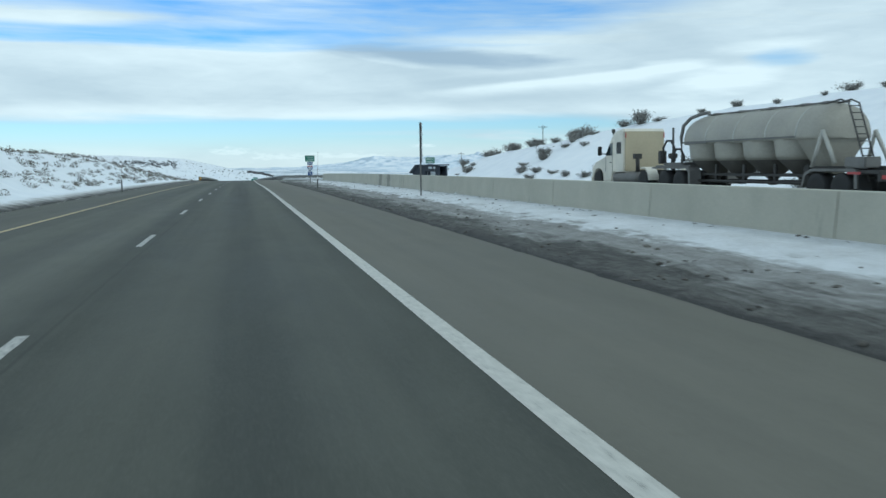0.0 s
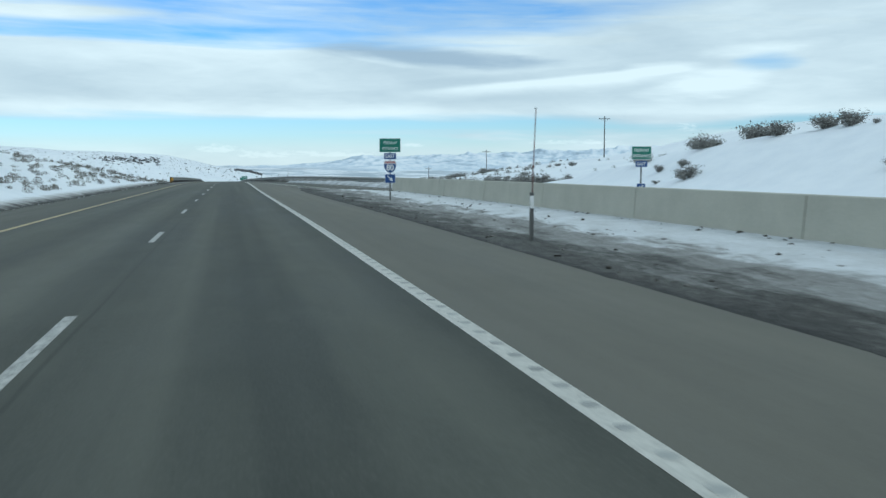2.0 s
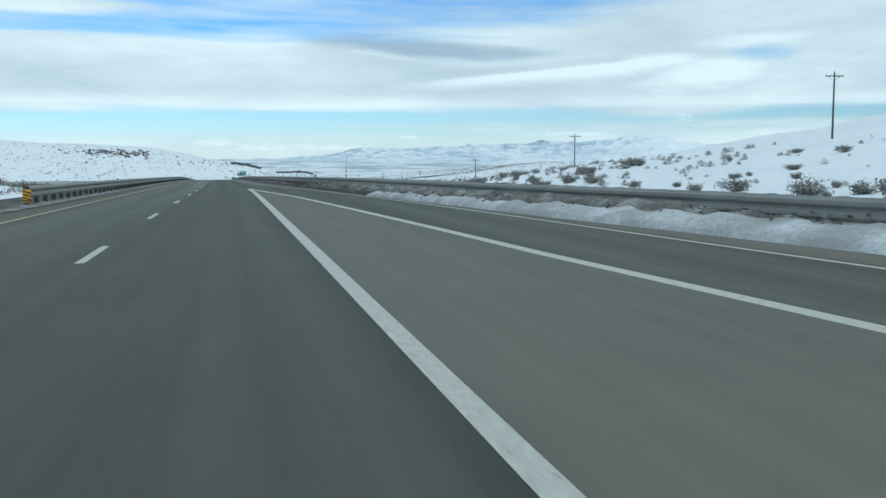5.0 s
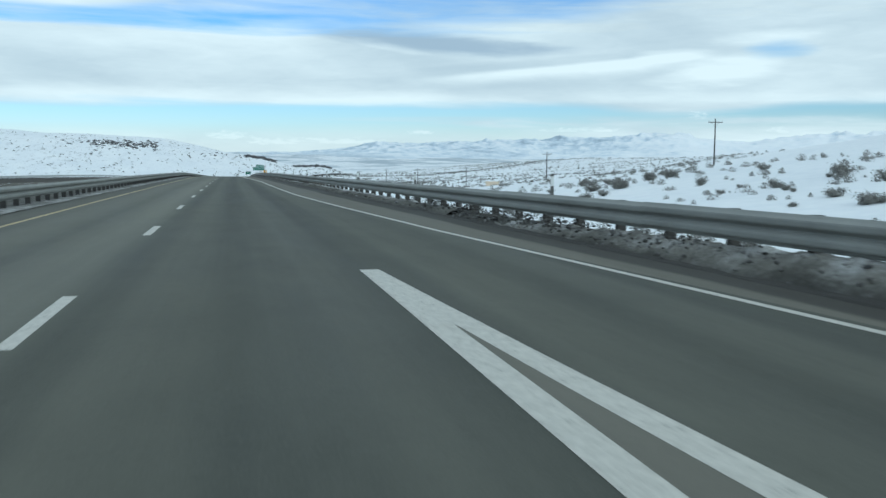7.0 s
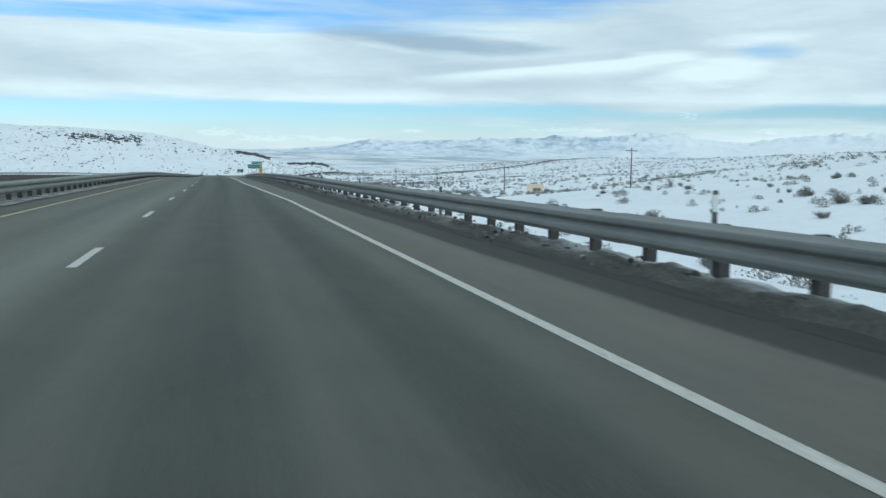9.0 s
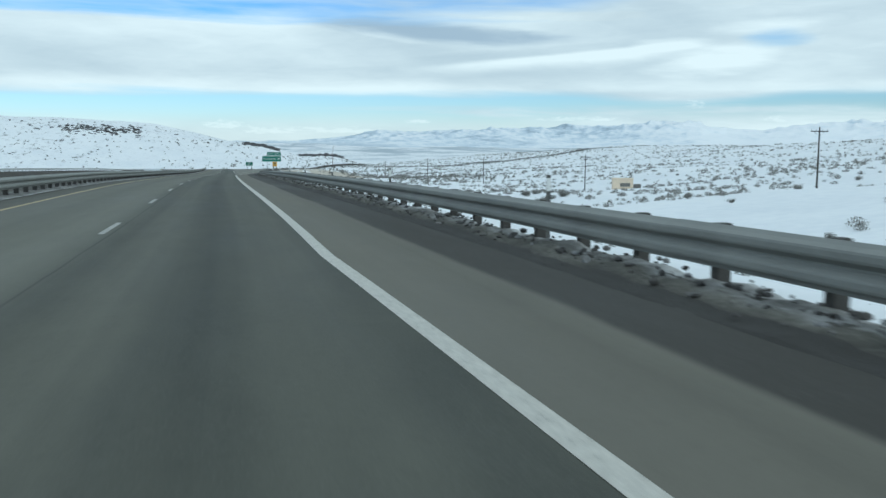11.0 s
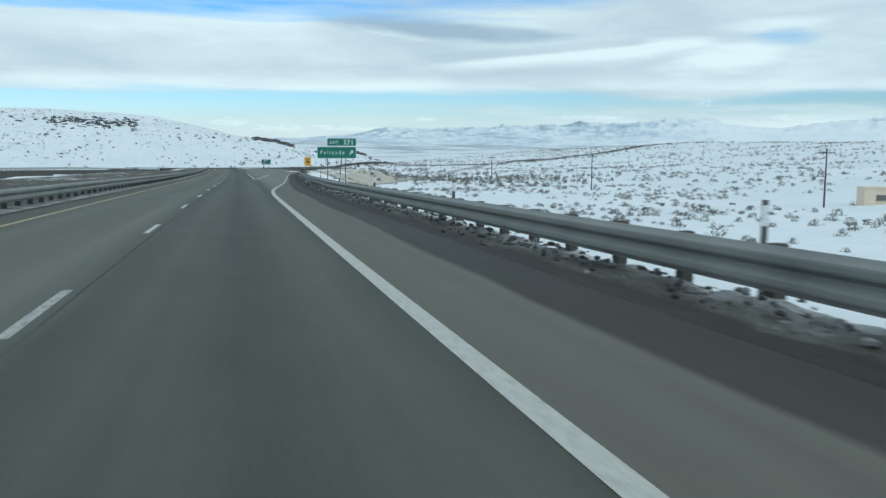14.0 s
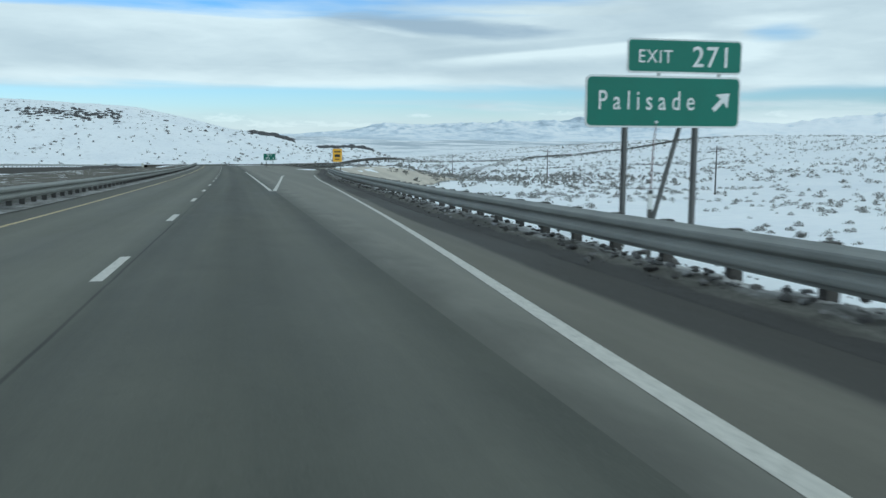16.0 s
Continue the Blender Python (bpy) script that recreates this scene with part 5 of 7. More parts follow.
def build_far_exit_sign():
    x, y = 14.31, 636.7
    z = ground_z(x, y)
    s = thing("gore_exit_sign", x, y, z, 0, "small green exit sign in the gore", "road sign")
    c = -9.85 - z
    p = panel("panel", -1.25, 1.25, c - 0.70, c + 0.70, 0, MAT["green"], s, 0.05, 0.12)
    letters("EXIT", 0.5, MAT["signwhite"], p, 0, -0.009, c + 0.16, bold=0.01)
    letters("271", 0.62, MAT["signwhite"], p, -0.35, -0.009, c - 0.5, bold=0.012)
    arrow(p, 0.75, c - 0.30, 0.5, 45, -0.008, MAT["signwhite"])
    for px in (-0.7, 0.7):
        bm = bmesh.new()
        box(bm, px - 0.06, px + 0.06, 0.02, 0.14, -0.5, c + 0.6, 0.008)
        part("post", bm, MAT["post"], s)


def build_ramp_speed_sign():
    x, y = 19.13, 558.5
    z = ground_z(x, y)
    s = thing("ramp_speed_sign", x, y, z, 0, "yellow advisory ramp sign on two posts", "road sign")
    c = -7.77 - z
    p = panel("panel", -0.62, 0.62, c - 0.85, c + 0.85, 0, MAT["amber"], s, 0.03, 0.08)
    for w, dz, h in ((0.40, 0.45, 0.16), (0.34, -0.05, 0.34), (0.26, -0.5, 0.12)):
        bm = bmesh.new()
        box(bm, -w, w, -0.010, -0.0065, c + dz - h / 2, c + dz + h / 2)
        part("bar", bm, MAT["black"], p)
    for px in (-0.4, 0.4):
        bm = bmesh.new()
        box(bm, px - 0.05, px + 0.05, 0.02, 0.12, -0.5, c + 0.7, 0.008)
        part("post", bm, MAT["post"], s)


def build_hazard_marker(x, y, z, lean):
    s = thing("hazard_marker", x, y, z, lean, "black and yellow striped hazard marker at a rail end", "road sign", "hazard markers")
    channel_post(s, 0, 0.012, -0.4, 0.76)
    bm = bmesh.new()
    box(bm, -0.16, 0.16, -0.004, 0.004, 0.29, 0.78)
    p = part("plate", bm, MAT["amber"], s)
    for k in range(4):
        bm = bmesh.new()
        z0 = 0.33 + k * 0.12
        prism(bm, [(-0.155, z0), (0.155, z0 - 0.10 if k else z0 - 0.03), (0.155, z0 - 0.04 if k else z0 + 0.02), (-0.155, z0 + 0.06)], -0.008, -0.0045, "y")
        part("stripe", bm, MAT["black"], p)


build_entrance_sign()
build_ramp_sign()
build_turned_sign()
build_exit_sign()
build_far_exit_sign()
build_ramp_speed_sign()


def build_delineator(x, y, z, height, rod, label):
    """A marker post with a white reflector, some with a long whip for the snow plough."""
    d = thing("delineator", x, y, z, 0, label, "marker post", "delineators")
    bm = bmesh.new()
    prism(bm, [(-0.045, 0.0), (-0.02, 0.03), (0.02, 0.03), (0.045, 0.0), (0.035, 0.0), (0.015, 0.02), (-0.015, 0.02), (-0.035, 0.0)], -0.6, height, "z")
    part("post", bm, MAT["post"], d)
    bm = bmesh.new()
    box(bm, -0.042, 0.042, -0.012, -0.002, height - 0.30, height - 0.06, 0.004)
    part("reflector", bm, MAT["signwhite"], d)
    if rod:
        bm = bmesh.new()
        pts = [(0.02, 0.035, height - 0.35), (0.03, 0.035, height + 0.4), (0.05, 0.035, height + 0.75), (0.08, 0.035, rod)]
        tube(bm, pts, [0.013, 0.012, 0.010, 0.008], 6)
        whip = part("whip", bm, MAT["whip"], d, "thin red and grey plough whip")
        bm = bmesh.new()
        bmesh.ops.create_icosphere(bm, subdivisions=1, radius=0.028, matrix=Matrix.Translation((0.08, 0.035, rod)))
        part("tip", bm, MAT["signwhite"], whip)


build_delineator(7.98, 75.56, 0.06, 0.92, 2.5, "grey marker post with a tall plough whip on the verge")
build_delineator(-5.1, 75.0, float(road_z(75)) + 0.05, 1.1, 2.2, "grey marker post with a plough whip by the median")
for k in range(0, 18):
    y = 457.0 - 15.24 * k
    x = float(road_x(y)) + float(rail_right(y)) + (0.75 if k else 0.42)
    top = float(road_z(y)) + float(lerp(y, [200, 260, 350, 457], [1.30, 1.12, 1.05, 1.02]))
    g = ground_z(x, y)
    w = k in (0, 7, 17)
    build_delineator(x, y, g, top - g, (top - g + (0.9 if k == 17 else 1.05)) if w else 0, "grey marker post with a tall plough whip behind the rail" if w else "grey marker post with a white reflector behind the rail")
build_hazard_marker(float(road_x(122)) + 15.95, 122.3, ground_z(18.0, 122) - 0.08, -12)
build_hazard_marker(float(road_x(174)) - 5.45, 174.6, float(road_z(174)) - 0.12, 0)


# ---------------------------------------------------------------- power poles
def build_pole():
    p = thing("utility_pole", 0, 0, 0, 0, "wooden utility pole with one crossarm", "utility pole", "utility poles")
    bm = bmesh.new()
    tube(bm, [(0, 0, -1), (0, 0, 4), (0, 0, 8.6)], [0.14, 0.12, 0.09], 10)
    part("pole", bm, MAT["wood"], p)
    bm = bmesh.new()
    box(bm, -1.25, 1.25, -0.06, 0.06, 7.95, 8.08, 0.01)
    arm = part("crossarm", bm, MAT["wood"], p)
    for x in (-1.15, -0.45, 0.45, 1.15):
        bm = bmesh.new()
        lathe(bm, [(8.08, 0.02), (8.14, 0.025), (8.17, 0.055), (8.22, 0.05), (8.27, 0.03)], 8, "z", (x, 0, 0))
        part("insulator", bm, MAT["alu"], arm)
    for s in (-1, 1):
        bm = bmesh.new()
        tube(bm, [(s * 0.75, 0.07, 7.95), (0, 0.12, 7.35)], 0.02, 6)
        part("brace", bm, MAT["post"], p)
    return p


POLES = [(83.5, 239.8, 3.3), (83.7, 328.0, -2.5), (85.0, 412.5, None), (86.0, 497.0, None), (86.5, 582.0, None), (87.0, 666.0, None), (87.5, 769.0, None)]
first = None
for x, y, z in POLES:
    z = ground_z(x, y) - 0.2 if z is None else z
    z = min(z, ground_z(x, y) + 0.5)
    m = pose(x, y, z, 0, 0, -8)
    if first is None:
        first = build_pole()
        first.matrix_world = m
    else:
        copy_thing(first, m)


# ---------------------------------------------------------------- the tanker truck on the ramp
def wheel(parent, x, y, r, w, name="wheel"):
    """A wheel on an axle along x."""
    bm = bmesh.new()
    lathe(bm, [(-w / 2, r * 0.62), (-w / 2, r * 0.92), (-w / 2 + 0.04, r), (w / 2 - 0.04, r), (w / 2, r * 0.92), (w / 2, r * 0.62)], 24, "x", (x, y, r))
    ob = part(name, bm, MAT["rubber"], parent)
    bm = bmesh.new()
    s = -1 if x < 0 else 1
    lathe(bm, [(s * w * 0.30, r * 0.61), (s * w * 0.42, r * 0.60), (s * w * 0.36, r * 0.45), (s * w * 0.20, r * 0.30), (s * w * 0.34, r * 0.16), (s * w * 0.40, r * 0.02)], 16, "x", (x, y, r))
    part("rim", bm, MAT["grime"], ob)
    return ob


def build_truck(x, y, z, rz):
    """A sleeper-cab tractor with a bulk tanker on it; local y runs from the rear bumper to the nose."""
    t = thing("tanker_truck", x, y, z, rz, "cream sleeper-cab truck with a dusty grey bulk tanker trailer", "truck")
    R, zc = 1.12, 2.28
    # barrel: rounded nose, tapering tail, open below the seam where the hoppers join
    bm = bmesh.new()
    lathe(bm, [(2.90, 0.2), (2.92, 0.62), (3.0, 0.90), (3.16, 1.04), (3.4, 1.10), (3.8, R), (11.75, R), (12.3, 1.02), (12.55, 0.80), (12.66, 0.5), (12.70, 0.15)], 40, "y", (0, 0, zc))
    for v in bm.verts:
        v.co.z = max(v.co.z, zc - 0.12)
    bmesh.ops.remove_doubles(bm, verts=bm.verts, dist=0.001)
    tank = part("tank", bm, MAT["tank"], t, "dusty aluminium tank barrel")
    for yy in (4.32, 6.15, 8.27, 10.36):
        bm = bmesh.new()
        lathe(bm, [(yy - 0.05, R + 0.002), (yy - 0.03, R + 0.016), (yy + 0.03, R + 0.016), (yy + 0.05, R + 0.002)], 40, "y", (0, 0, zc))
        for v in bm.verts:
            v.co.z = max(v.co.z, zc - 0.1)
        bmesh.ops.remove_doubles(bm, verts=bm.verts, dist=0.001)
        part("weld_band", bm, MAT["band"], tank, "pale weld band")
    for s in (-1, 1):
        bm = bmesh.new()
        box(bm, s * R - 0.035, s * R + 0.035, 4.3, 12.2, zc - 0.06, zc + 0.01, 0.01)
        box(bm, s * R - 0.04, s * R + 0.04, 10.2, 12.0, zc - 0.10, zc - 0.06)
        part("side_rail", bm, MAT["grime"], tank)

    def cone(yc, h, f0, f1, mat, nm, label):
        bm = bmesh.new()
        rings = []
        for f in np.linspace(f0, f1, 7):
            k = np.interp(f, [0, 0.45, 1.0], [0.0, 0.10, 1.0])
            rx, ry, zz = R * (1 - k) + 0.17 * k, h * (1 - k) + 0.17 * k, (zc - 0.08) * (1 - f) + 0.72 * f
            rings.append([bm.verts.new((rx * math.copysign(abs(math.cos(a)) ** 0.8, math.cos(a)), yc + ry * math.copysign(abs(math.sin(a)) ** 0.8, math.sin(a)), zz)) for a in np.linspace(0, 2 * math.pi, 33)[:-1]])
        for p, q in zip(rings, rings[1:]):
            for j in range(32):
                f = bm.faces.new((p[j], p[(j + 1) % 32], q[(j + 1) % 32], q[j]))
                f.smooth = True
        bm.faces.new(rings[-1])
        bmesh.ops.recalc_face_normals(bm, faces=bm.faces)
        return part(nm, bm, mat, t, label)

    for yc, h in ((11.35, 1.0), (9.32, 1.05), (7.21, 1.06), (5.24, 0.93)):
        cone(yc, h, 0.0, 0.5, MAT["tank"], "hopper", "dusty aluminium discharge hopper")
        low = cone(yc, h, 0.5, 1.0, MAT["hopper"], "hopper_foot", "grimy dark hopper foot")
        bm = bmesh.new()
        lathe(bm, [(0.50, 0.14), (0.54, 0.19), (0.74, 0.19), (0.78, 0.16)], 14, "z", (0, yc, 0))
        part("valve", bm, MAT["chassis"], low)
    # the tail: a long sloping hopper plate between the side and the underside
    bm = bmesh.new()
    top = [(-1.10, 4.35), (-1.06, 3.35), (-0.80, 3.0), (0.80, 3.0), (1.06, 3.35), (1.10, 4.35)]
    low = [(-0.32, 4.1), (-0.30, 3.7), (-0.22, 3.45), (0.22, 3.45), (0.30, 3.7), (0.32, 4.1)]
    a = [bm.verts.new((u, v, zc - 0.05)) for u, v in top]
    b = [bm.verts.new((u, v, 0.95)) for u, v in low]
    for i in range(6):
        bm.faces.new((a[i], a[(i + 1) % 6], b[(i + 1) % 6], b[i]))
    bm.faces.new(b)
    bm.faces.new(a[::-1])
    bmesh.ops.recalc_face_normals(bm, faces=bm.faces)
    part("tail_hopper", bm, MAT["tank"], t, "dusty sloping rear hopper")
    for s in (-1, 1):
        bm = bmesh.new()
        tube(bm, [(s * 1.10, 3.4, 1.20), (s * 1.04, 2.95, 2.42)], 0.065, 8)
        tube(bm, [(s * 1.04, 2.95, 2.42), (s * 1.06, 2.25, 1.30)], 0.07, 8)
        part("strut", bm, MAT["band"], t, "pale steel strut")
    bm = bmesh.new()
    a, b = Vector((-0.75, 0.75, 0.75)), Vector((-0.45, 2.2, 3.30))
    for s in (-0.20, 0.20):
        o = Vector((s, 0, 0))
        tube(bm, [a + o, b + o, b + o + Vector((0.05, 0.45, 0.14)), b + o + Vector((0.1, 1.2, 0.06))], 0.03, 8)
    for k in range(11):
        p = a.lerp(b, 0.04 + 0.092 * k)
        tube(bm, [p - Vector((0.22, 0, 0)), p + Vector((0.22, 0, 0))], 0.018, 6)
    part("ladder", bm, MAT["chassis"], t, "dark steel ladder")
    bm = bmesh.new()
    for s in (-0.28, 0.28):
        box(bm, s - 0.02, s + 0.02, 3.3, 11.6, zc + R - 0.01, zc + R + 0.045)
    for yy in np.linspace(3.4, 11.4, 12):
        box(bm, -0.26, 0.26, yy - 0.03, yy + 0.03, zc + R - 0.015, zc + R + 0.035)
    part("catwalk", bm, MAT["grime"], tank)
    for yy in (4.0, 5.24, 7.21, 9.32, 11.2):
        bm = bmesh.new()
        lathe(bm, [(zc + R - 0.06, 0.25), (zc + R + 0.05, 0.25), (zc + R + 0.08, 0.21), (zc + R + 0.09, 0.02)], 16, "z", (0, yy, 0))
        part("hatch", bm, MAT["grime"], tank)
    # trailer frame, pipes and running gear
    for s in (-0.5, 0.5):
        bm = bmesh.new()
        box(bm, s - 0.07, s + 0.07, 0.1, 4.6, 1.02, 1.22, 0.01)
        part("frame_rail", bm, MAT["chassis"], t)
    for s in (-1, 1):
        bm = bmesh.new()
        box(bm, s * 0.6 - 0.04, s * 0.6 + 0.04, 3.9, 11.6, 0.84, 0.94, 0.01)
        for yy in (4.25, 6.2, 8.25, 10.3):
            box(bm, s * 0.6 - 0.05, s * 0.6 + 0.05, yy - 0.08, yy + 0.08, 0.62, 1.3, 0.01)
        part("side_sill", bm, MAT["chassis"], t)
        bm = bmesh.new()
        tube(bm, [(s * 0.72, 3.6, 0.62), (s * 0.72, 11.6, 0.62)], 0.06, 10)
        part("air_pipe", bm, MAT["chassis"], t)
        bm = bmesh.new()
        pr = [(1.02, 0.50), (1.06, 1.02), (1.22, 1.14), (3.35, 1.14), (3.72, 1.0), (3.9, 0.5), (3.8, 0.5), (3.64, 0.93), (3.30, 1.05), (1.32, 1.05), (1.20, 0.96), (1.18, 0.5)]
        a, b = (s * 0.62, s * 1.17) if s > 0 else (s * 1.17, s * 0.62)
        prism(bm, pr, a, b, "x")
        part("trailer_fender", bm, MAT["grime"], t)
        bm = bmesh.new()
        box(bm, s * 0.9 - 0.24, s * 0.9 + 0.24, 0.98, 1.0, 0.2, 0.95)
        part("mud_flap", bm, MAT["rubber"], t)
    bm = bmesh.new()
    box(bm, -1.15, 1.15, 0.0, 0.16, 0.75, 1.0, 0.02)
    box(bm, -1.1, 1.1, 0.12, 1.1, 0.98, 1.10, 0.02)
    bum = part("rear_bumper", bm, MAT["chassis"], t)
    for s in (-1, 1):
        bm = bmesh.new()
        box(bm, s * 1.0 - 0.13, s * 1.0 + 0.13, -0.025, 0.0, 0.82, 0.94, 0.01)
        part("tail_light", bm, MAT["red"], bum)
        bm = bmesh.new()
        box(bm, s * 1.172 - 0.004, s * 1.172 + 0.004, 0.9, 1.5, 0.96, 1.04)
        part("side_marker", bm, MAT["red"], bum)
    bm = bmesh.new()
    box(bm, -1.12, -0.5, 0.75, 1.75, 1.16, 1.52, 0.04)
    part("hose_box", bm, MAT["grime"], t)
    for yy in (1.85, 3.1):
        for s in (-1, 1):
            wheel(t, s * 0.92, yy, 0.50, 0.50)
    # pipes standing between tank and cab
    bm = bmesh.new()
    tube(bm, [(-0.85, 12.75, 1.35), (-0.85, 12.85, 2.5), (-0.82, 12.72, 3.0), (-0.7, 12.3, 3.32), (-0.5, 11.8, 3.47), (-0.45, 11.2, 3.5)], 0.075, 10)
    part("riser_pipe", bm, MAT["grime"], t)
    bm = bmesh.new()
    tube(bm, [(-0.95, 13.38, 1.4), (-0.95, 13.4, 2.95)], 0.05, 8)
    part("standpipe", bm, MAT["chassis"], t)
    for dx, yy, top in ((-1.0, 13.7, 2.38), (-0.8, 13.2, 2.0)):
        bm = bmesh.new()
        tube(bm, [(dx, yy - 0.55, 1.45), (dx, yy - 0.5, top - 0.3), (dx, yy - 0.2, top), (dx, yy + 0.2, top), (dx, yy + 0.5, top - 0.28), (dx, yy + 0.55, 1.4)], 0.05, 10)
        part("air_hose", bm, MAT["chassis"], t, "black rubber air hose")
    bm = bmesh.new()
    box(bm, -1.05, -0.75, 14.35, 14.65, 1.35, 1.95, 0.03)
    part("hose_hanger", bm, MAT["chassis"], t)
    # tractor frame, drive wheels, fenders
    for s in (-0.42, 0.42):
        bm = bmesh.new()
        box(bm, s - 0.06, s + 0.06, 11.4, 22.0, 0.82, 1.05, 0.01)
        part("tractor_frame", bm, MAT["chassis"], t)
    bm = bmesh.new()
    box(bm, -1.0, 1.0, 11.8, 15.0, 1.16, 1.28, 0.03)
    box(bm, -0.9, 0.9, 12.6, 14.4, 1.28, 1.40, 0.03)
    part("deck_plate", bm, MAT["grime"], t)
    for yy in (12.5, 13.85, 15.95):
        for s in (-1, 1):
            wheel(t, s * 0.92, yy, 0.52, 0.50)
    for s in (-1, 1):
        wheel(t, s * 1.0, 21.25, 0.52, 0.30)
        a, b = (0.64, 1.17) if s > 0 else (-1.17, -0.64)
        bm = bmesh.new()
        prism(bm, [(11.45, 0.45), (11.52, 1.05), (11.72, 1.2), (15.0, 1.2), (15.0, 1.13), (11.85, 1.13), (11.68, 1.0), (11.62, 0.45)], a, b, "x")
        part("drive_fender", bm, MAT["grime"], t)
        bm = bmesh.new()
        arc = [(15.95 + 0.66 * math.cos(k), 0.55 + 0.66 * math.sin(k)) for k in np.linspace(math.pi * 0.98, math.pi * 0.38, 9)]
        inn = [(15.95 + 0.60 * math.cos(k), 0.55 + 0.60 * math.sin(k)) for k in np.linspace(math.pi * 0.38, math.pi * 0.98, 9)]
        prism(bm, arc + inn, a, b, "x")
        part("quarter_fender", bm, MAT["cream"], t, "pale curved quarter fender")
        bm = bmesh.new()
        lathe(bm, [(16.75, 0.02), (16.77, 0.28), (16.85, 0.31), (19.2, 0.31), (19.28, 0.28), (19.3, 0.02)], 18, "y", (s * 0.86, 0, 0.66))
        part("fuel_tank", bm, MAT["grime"], t)
        bm = bmesh.new()
        box(bm, s * 1.08 - 0.04, s * 1.08 + 0.04, 16.9, 19.4, 0.36, 0.86, 0.03)
        part("tank_skirt", bm, MAT["grime"], t)
        bm = bmesh.new()
        tube(bm, [(s * 0.95, 16.9, 1.0), (s * 0.95, 16.95, 1.7)], 0.10, 10)
        box(bm, s * 0.95 - 0.18, s * 0.95 + 0.18, 16.8, 17.1, 1.6, 1.85, 0.02)
        part("exhaust", bm, MAT["chassis"], t)
    # sleeper: tall box with rounded edges
    bm = bmesh.new()
    prism(bm, [(18.15, 0.95), (18.15, 3.0), (18.25, 3.12), (19.1, 3.02), (19.45, 2.88), (19.45, 0.95)], -1.13, 1.13, "x")
    bmesh.ops.bevel(bm, geom=[e for e in bm.edges if abs(e.verts[0].co.x - e.verts[1].co.x) < 1e-3], offset=0.06, segments=3, affect="EDGES")
    sl = part("sleeper", bm, MAT["cream"], t)
    bm = bmesh.new()
    box(bm, -1.06, 1.06, 18.10, 18.146, 1.0, 2.98, 0.02)
    part("rear_wall", bm, MAT["cabrear"], sl, "dusty beige rear wall of the sleeper")
    # cab and sloping hood
    bm = bmesh.new()
    pr = [(19.40, 0.95), (19.40, 2.86), (19.6, 2.76), (19.82, 2.5), (20.42, 1.76), (21.5, 1.50), (21.95, 1.32), (22.12, 1.05), (22.15, 0.62), (21.86, 0.55), (21.80, 0.80), (21.62, 1.02), (21.25, 1.12), (20.88, 1.02), (20.70, 0.80), (20.64, 0.45), (19.6, 0.45), (19.5, 0.9)]
    prism(bm, pr, -1.10, 1.10, "x")
    bmesh.ops.bevel(bm, geom=[e for e in bm.edges if abs(abs(e.verts[0].co.x) - 1.10) < 1e-3 and abs(e.verts[0].co.x - e.verts[1].co.x) < 1e-3], offset=0.05, segments=2, affect="EDGES")
    cab = part("cab", bm, MAT["cream"], t)
    for s in (-1, 1):
        a, b = (1.102, 1.114) if s > 0 else (-1.114, -1.102)
        bm = bmesh.new()
        prism(bm, [(19.52, 1.80), (19.52, 2.42), (19.80, 2.42), (20.28, 1.88), (20.28, 1.80)], a, b, "x")
        part("side_window", bm, MAT["glass"], cab)
        a2, b2 = (1.132, 1.142) if s > 0 else (-1.142, -1.132)
        bm = bmesh.new()
        prism(bm, [(18.42, 1.88), (18.42, 2.42), (18.50, 2.46), (18.88, 2.46), (18.95, 2.42), (18.95, 1.88)], a2, b2, "x")
        part("sleeper_window", bm, MAT["black"], sl)
        bm = bmesh.new()
        box(bm, a if s > 0 else a, b, 19.50, 19.515, 0.98, 2.5)
        box(bm, a, b, 20.32, 20.335, 0.98, 1.78)
        part("door_gap", bm, MAT["black"], cab)
        bm = bmesh.new()
        box(bm, s * 1.125 - 0.02, s * 1.125 + 0.02, 19.6, 19.78, 1.42, 1.47, 0.008)
        part("door_handle", bm, MAT["black"], cab)
        bm = bmesh.new()
        box(bm, s * 1.36 - 0.10, s * 1.36 + 0.10, 20.45, 20.58, 1.80, 2.28, 0.03)
        tube(bm, [(s * 1.08, 20.3, 1.88), (s * 1.36, 20.5, 1.9)], 0.03, 6)
        part("mirror", bm, MAT["black"], cab)
        bm = bmesh.new()
        box(bm, s * 1.09 - 0.04, s * 1.09 + 0.04, 19.45, 20.5, 0.30, 0.46, 0.02)
        part("side_step", bm, MAT["grime"], cab)
        bm = bmesh.new()
        tube(bm, [(s * 1.0, 19.55, 2.78), (s * 1.0, 19.62, 2.98)], 0.05, 8)
        box(bm, s * 1.0 - 0.07, s * 1.0 + 0.07, 19.55, 19.72, 2.96, 3.14, 0.02)
        part("roof_lamp", bm, MAT["chassis"], cab)
        bm = bmesh.new()
        box(bm, s * 0.88 - 0.12, s * 0.88 + 0.12, 22.05, 22.13, 1.02, 1.2, 0.03)
        part("headlight", bm, MAT["signwhite"], cab)
        bm = bmesh.new()
        box(bm, s * 1.05 - 0.02, s * 1.05 + 0.02, 18.05, 18.09, 2.65, 2.9)
        part("marker_lamp", bm, MAT["red"], sl)
    bm = bmesh.new()
    prism(bm, [(19.70, 2.70), (19.84, 2.53), (20.40, 1.82), (20.42, 1.84), (19.86, 2.56), (19.72, 2.72)], -0.95, 0.95, "x")
    part("windscreen", bm, MAT["glass"], cab)
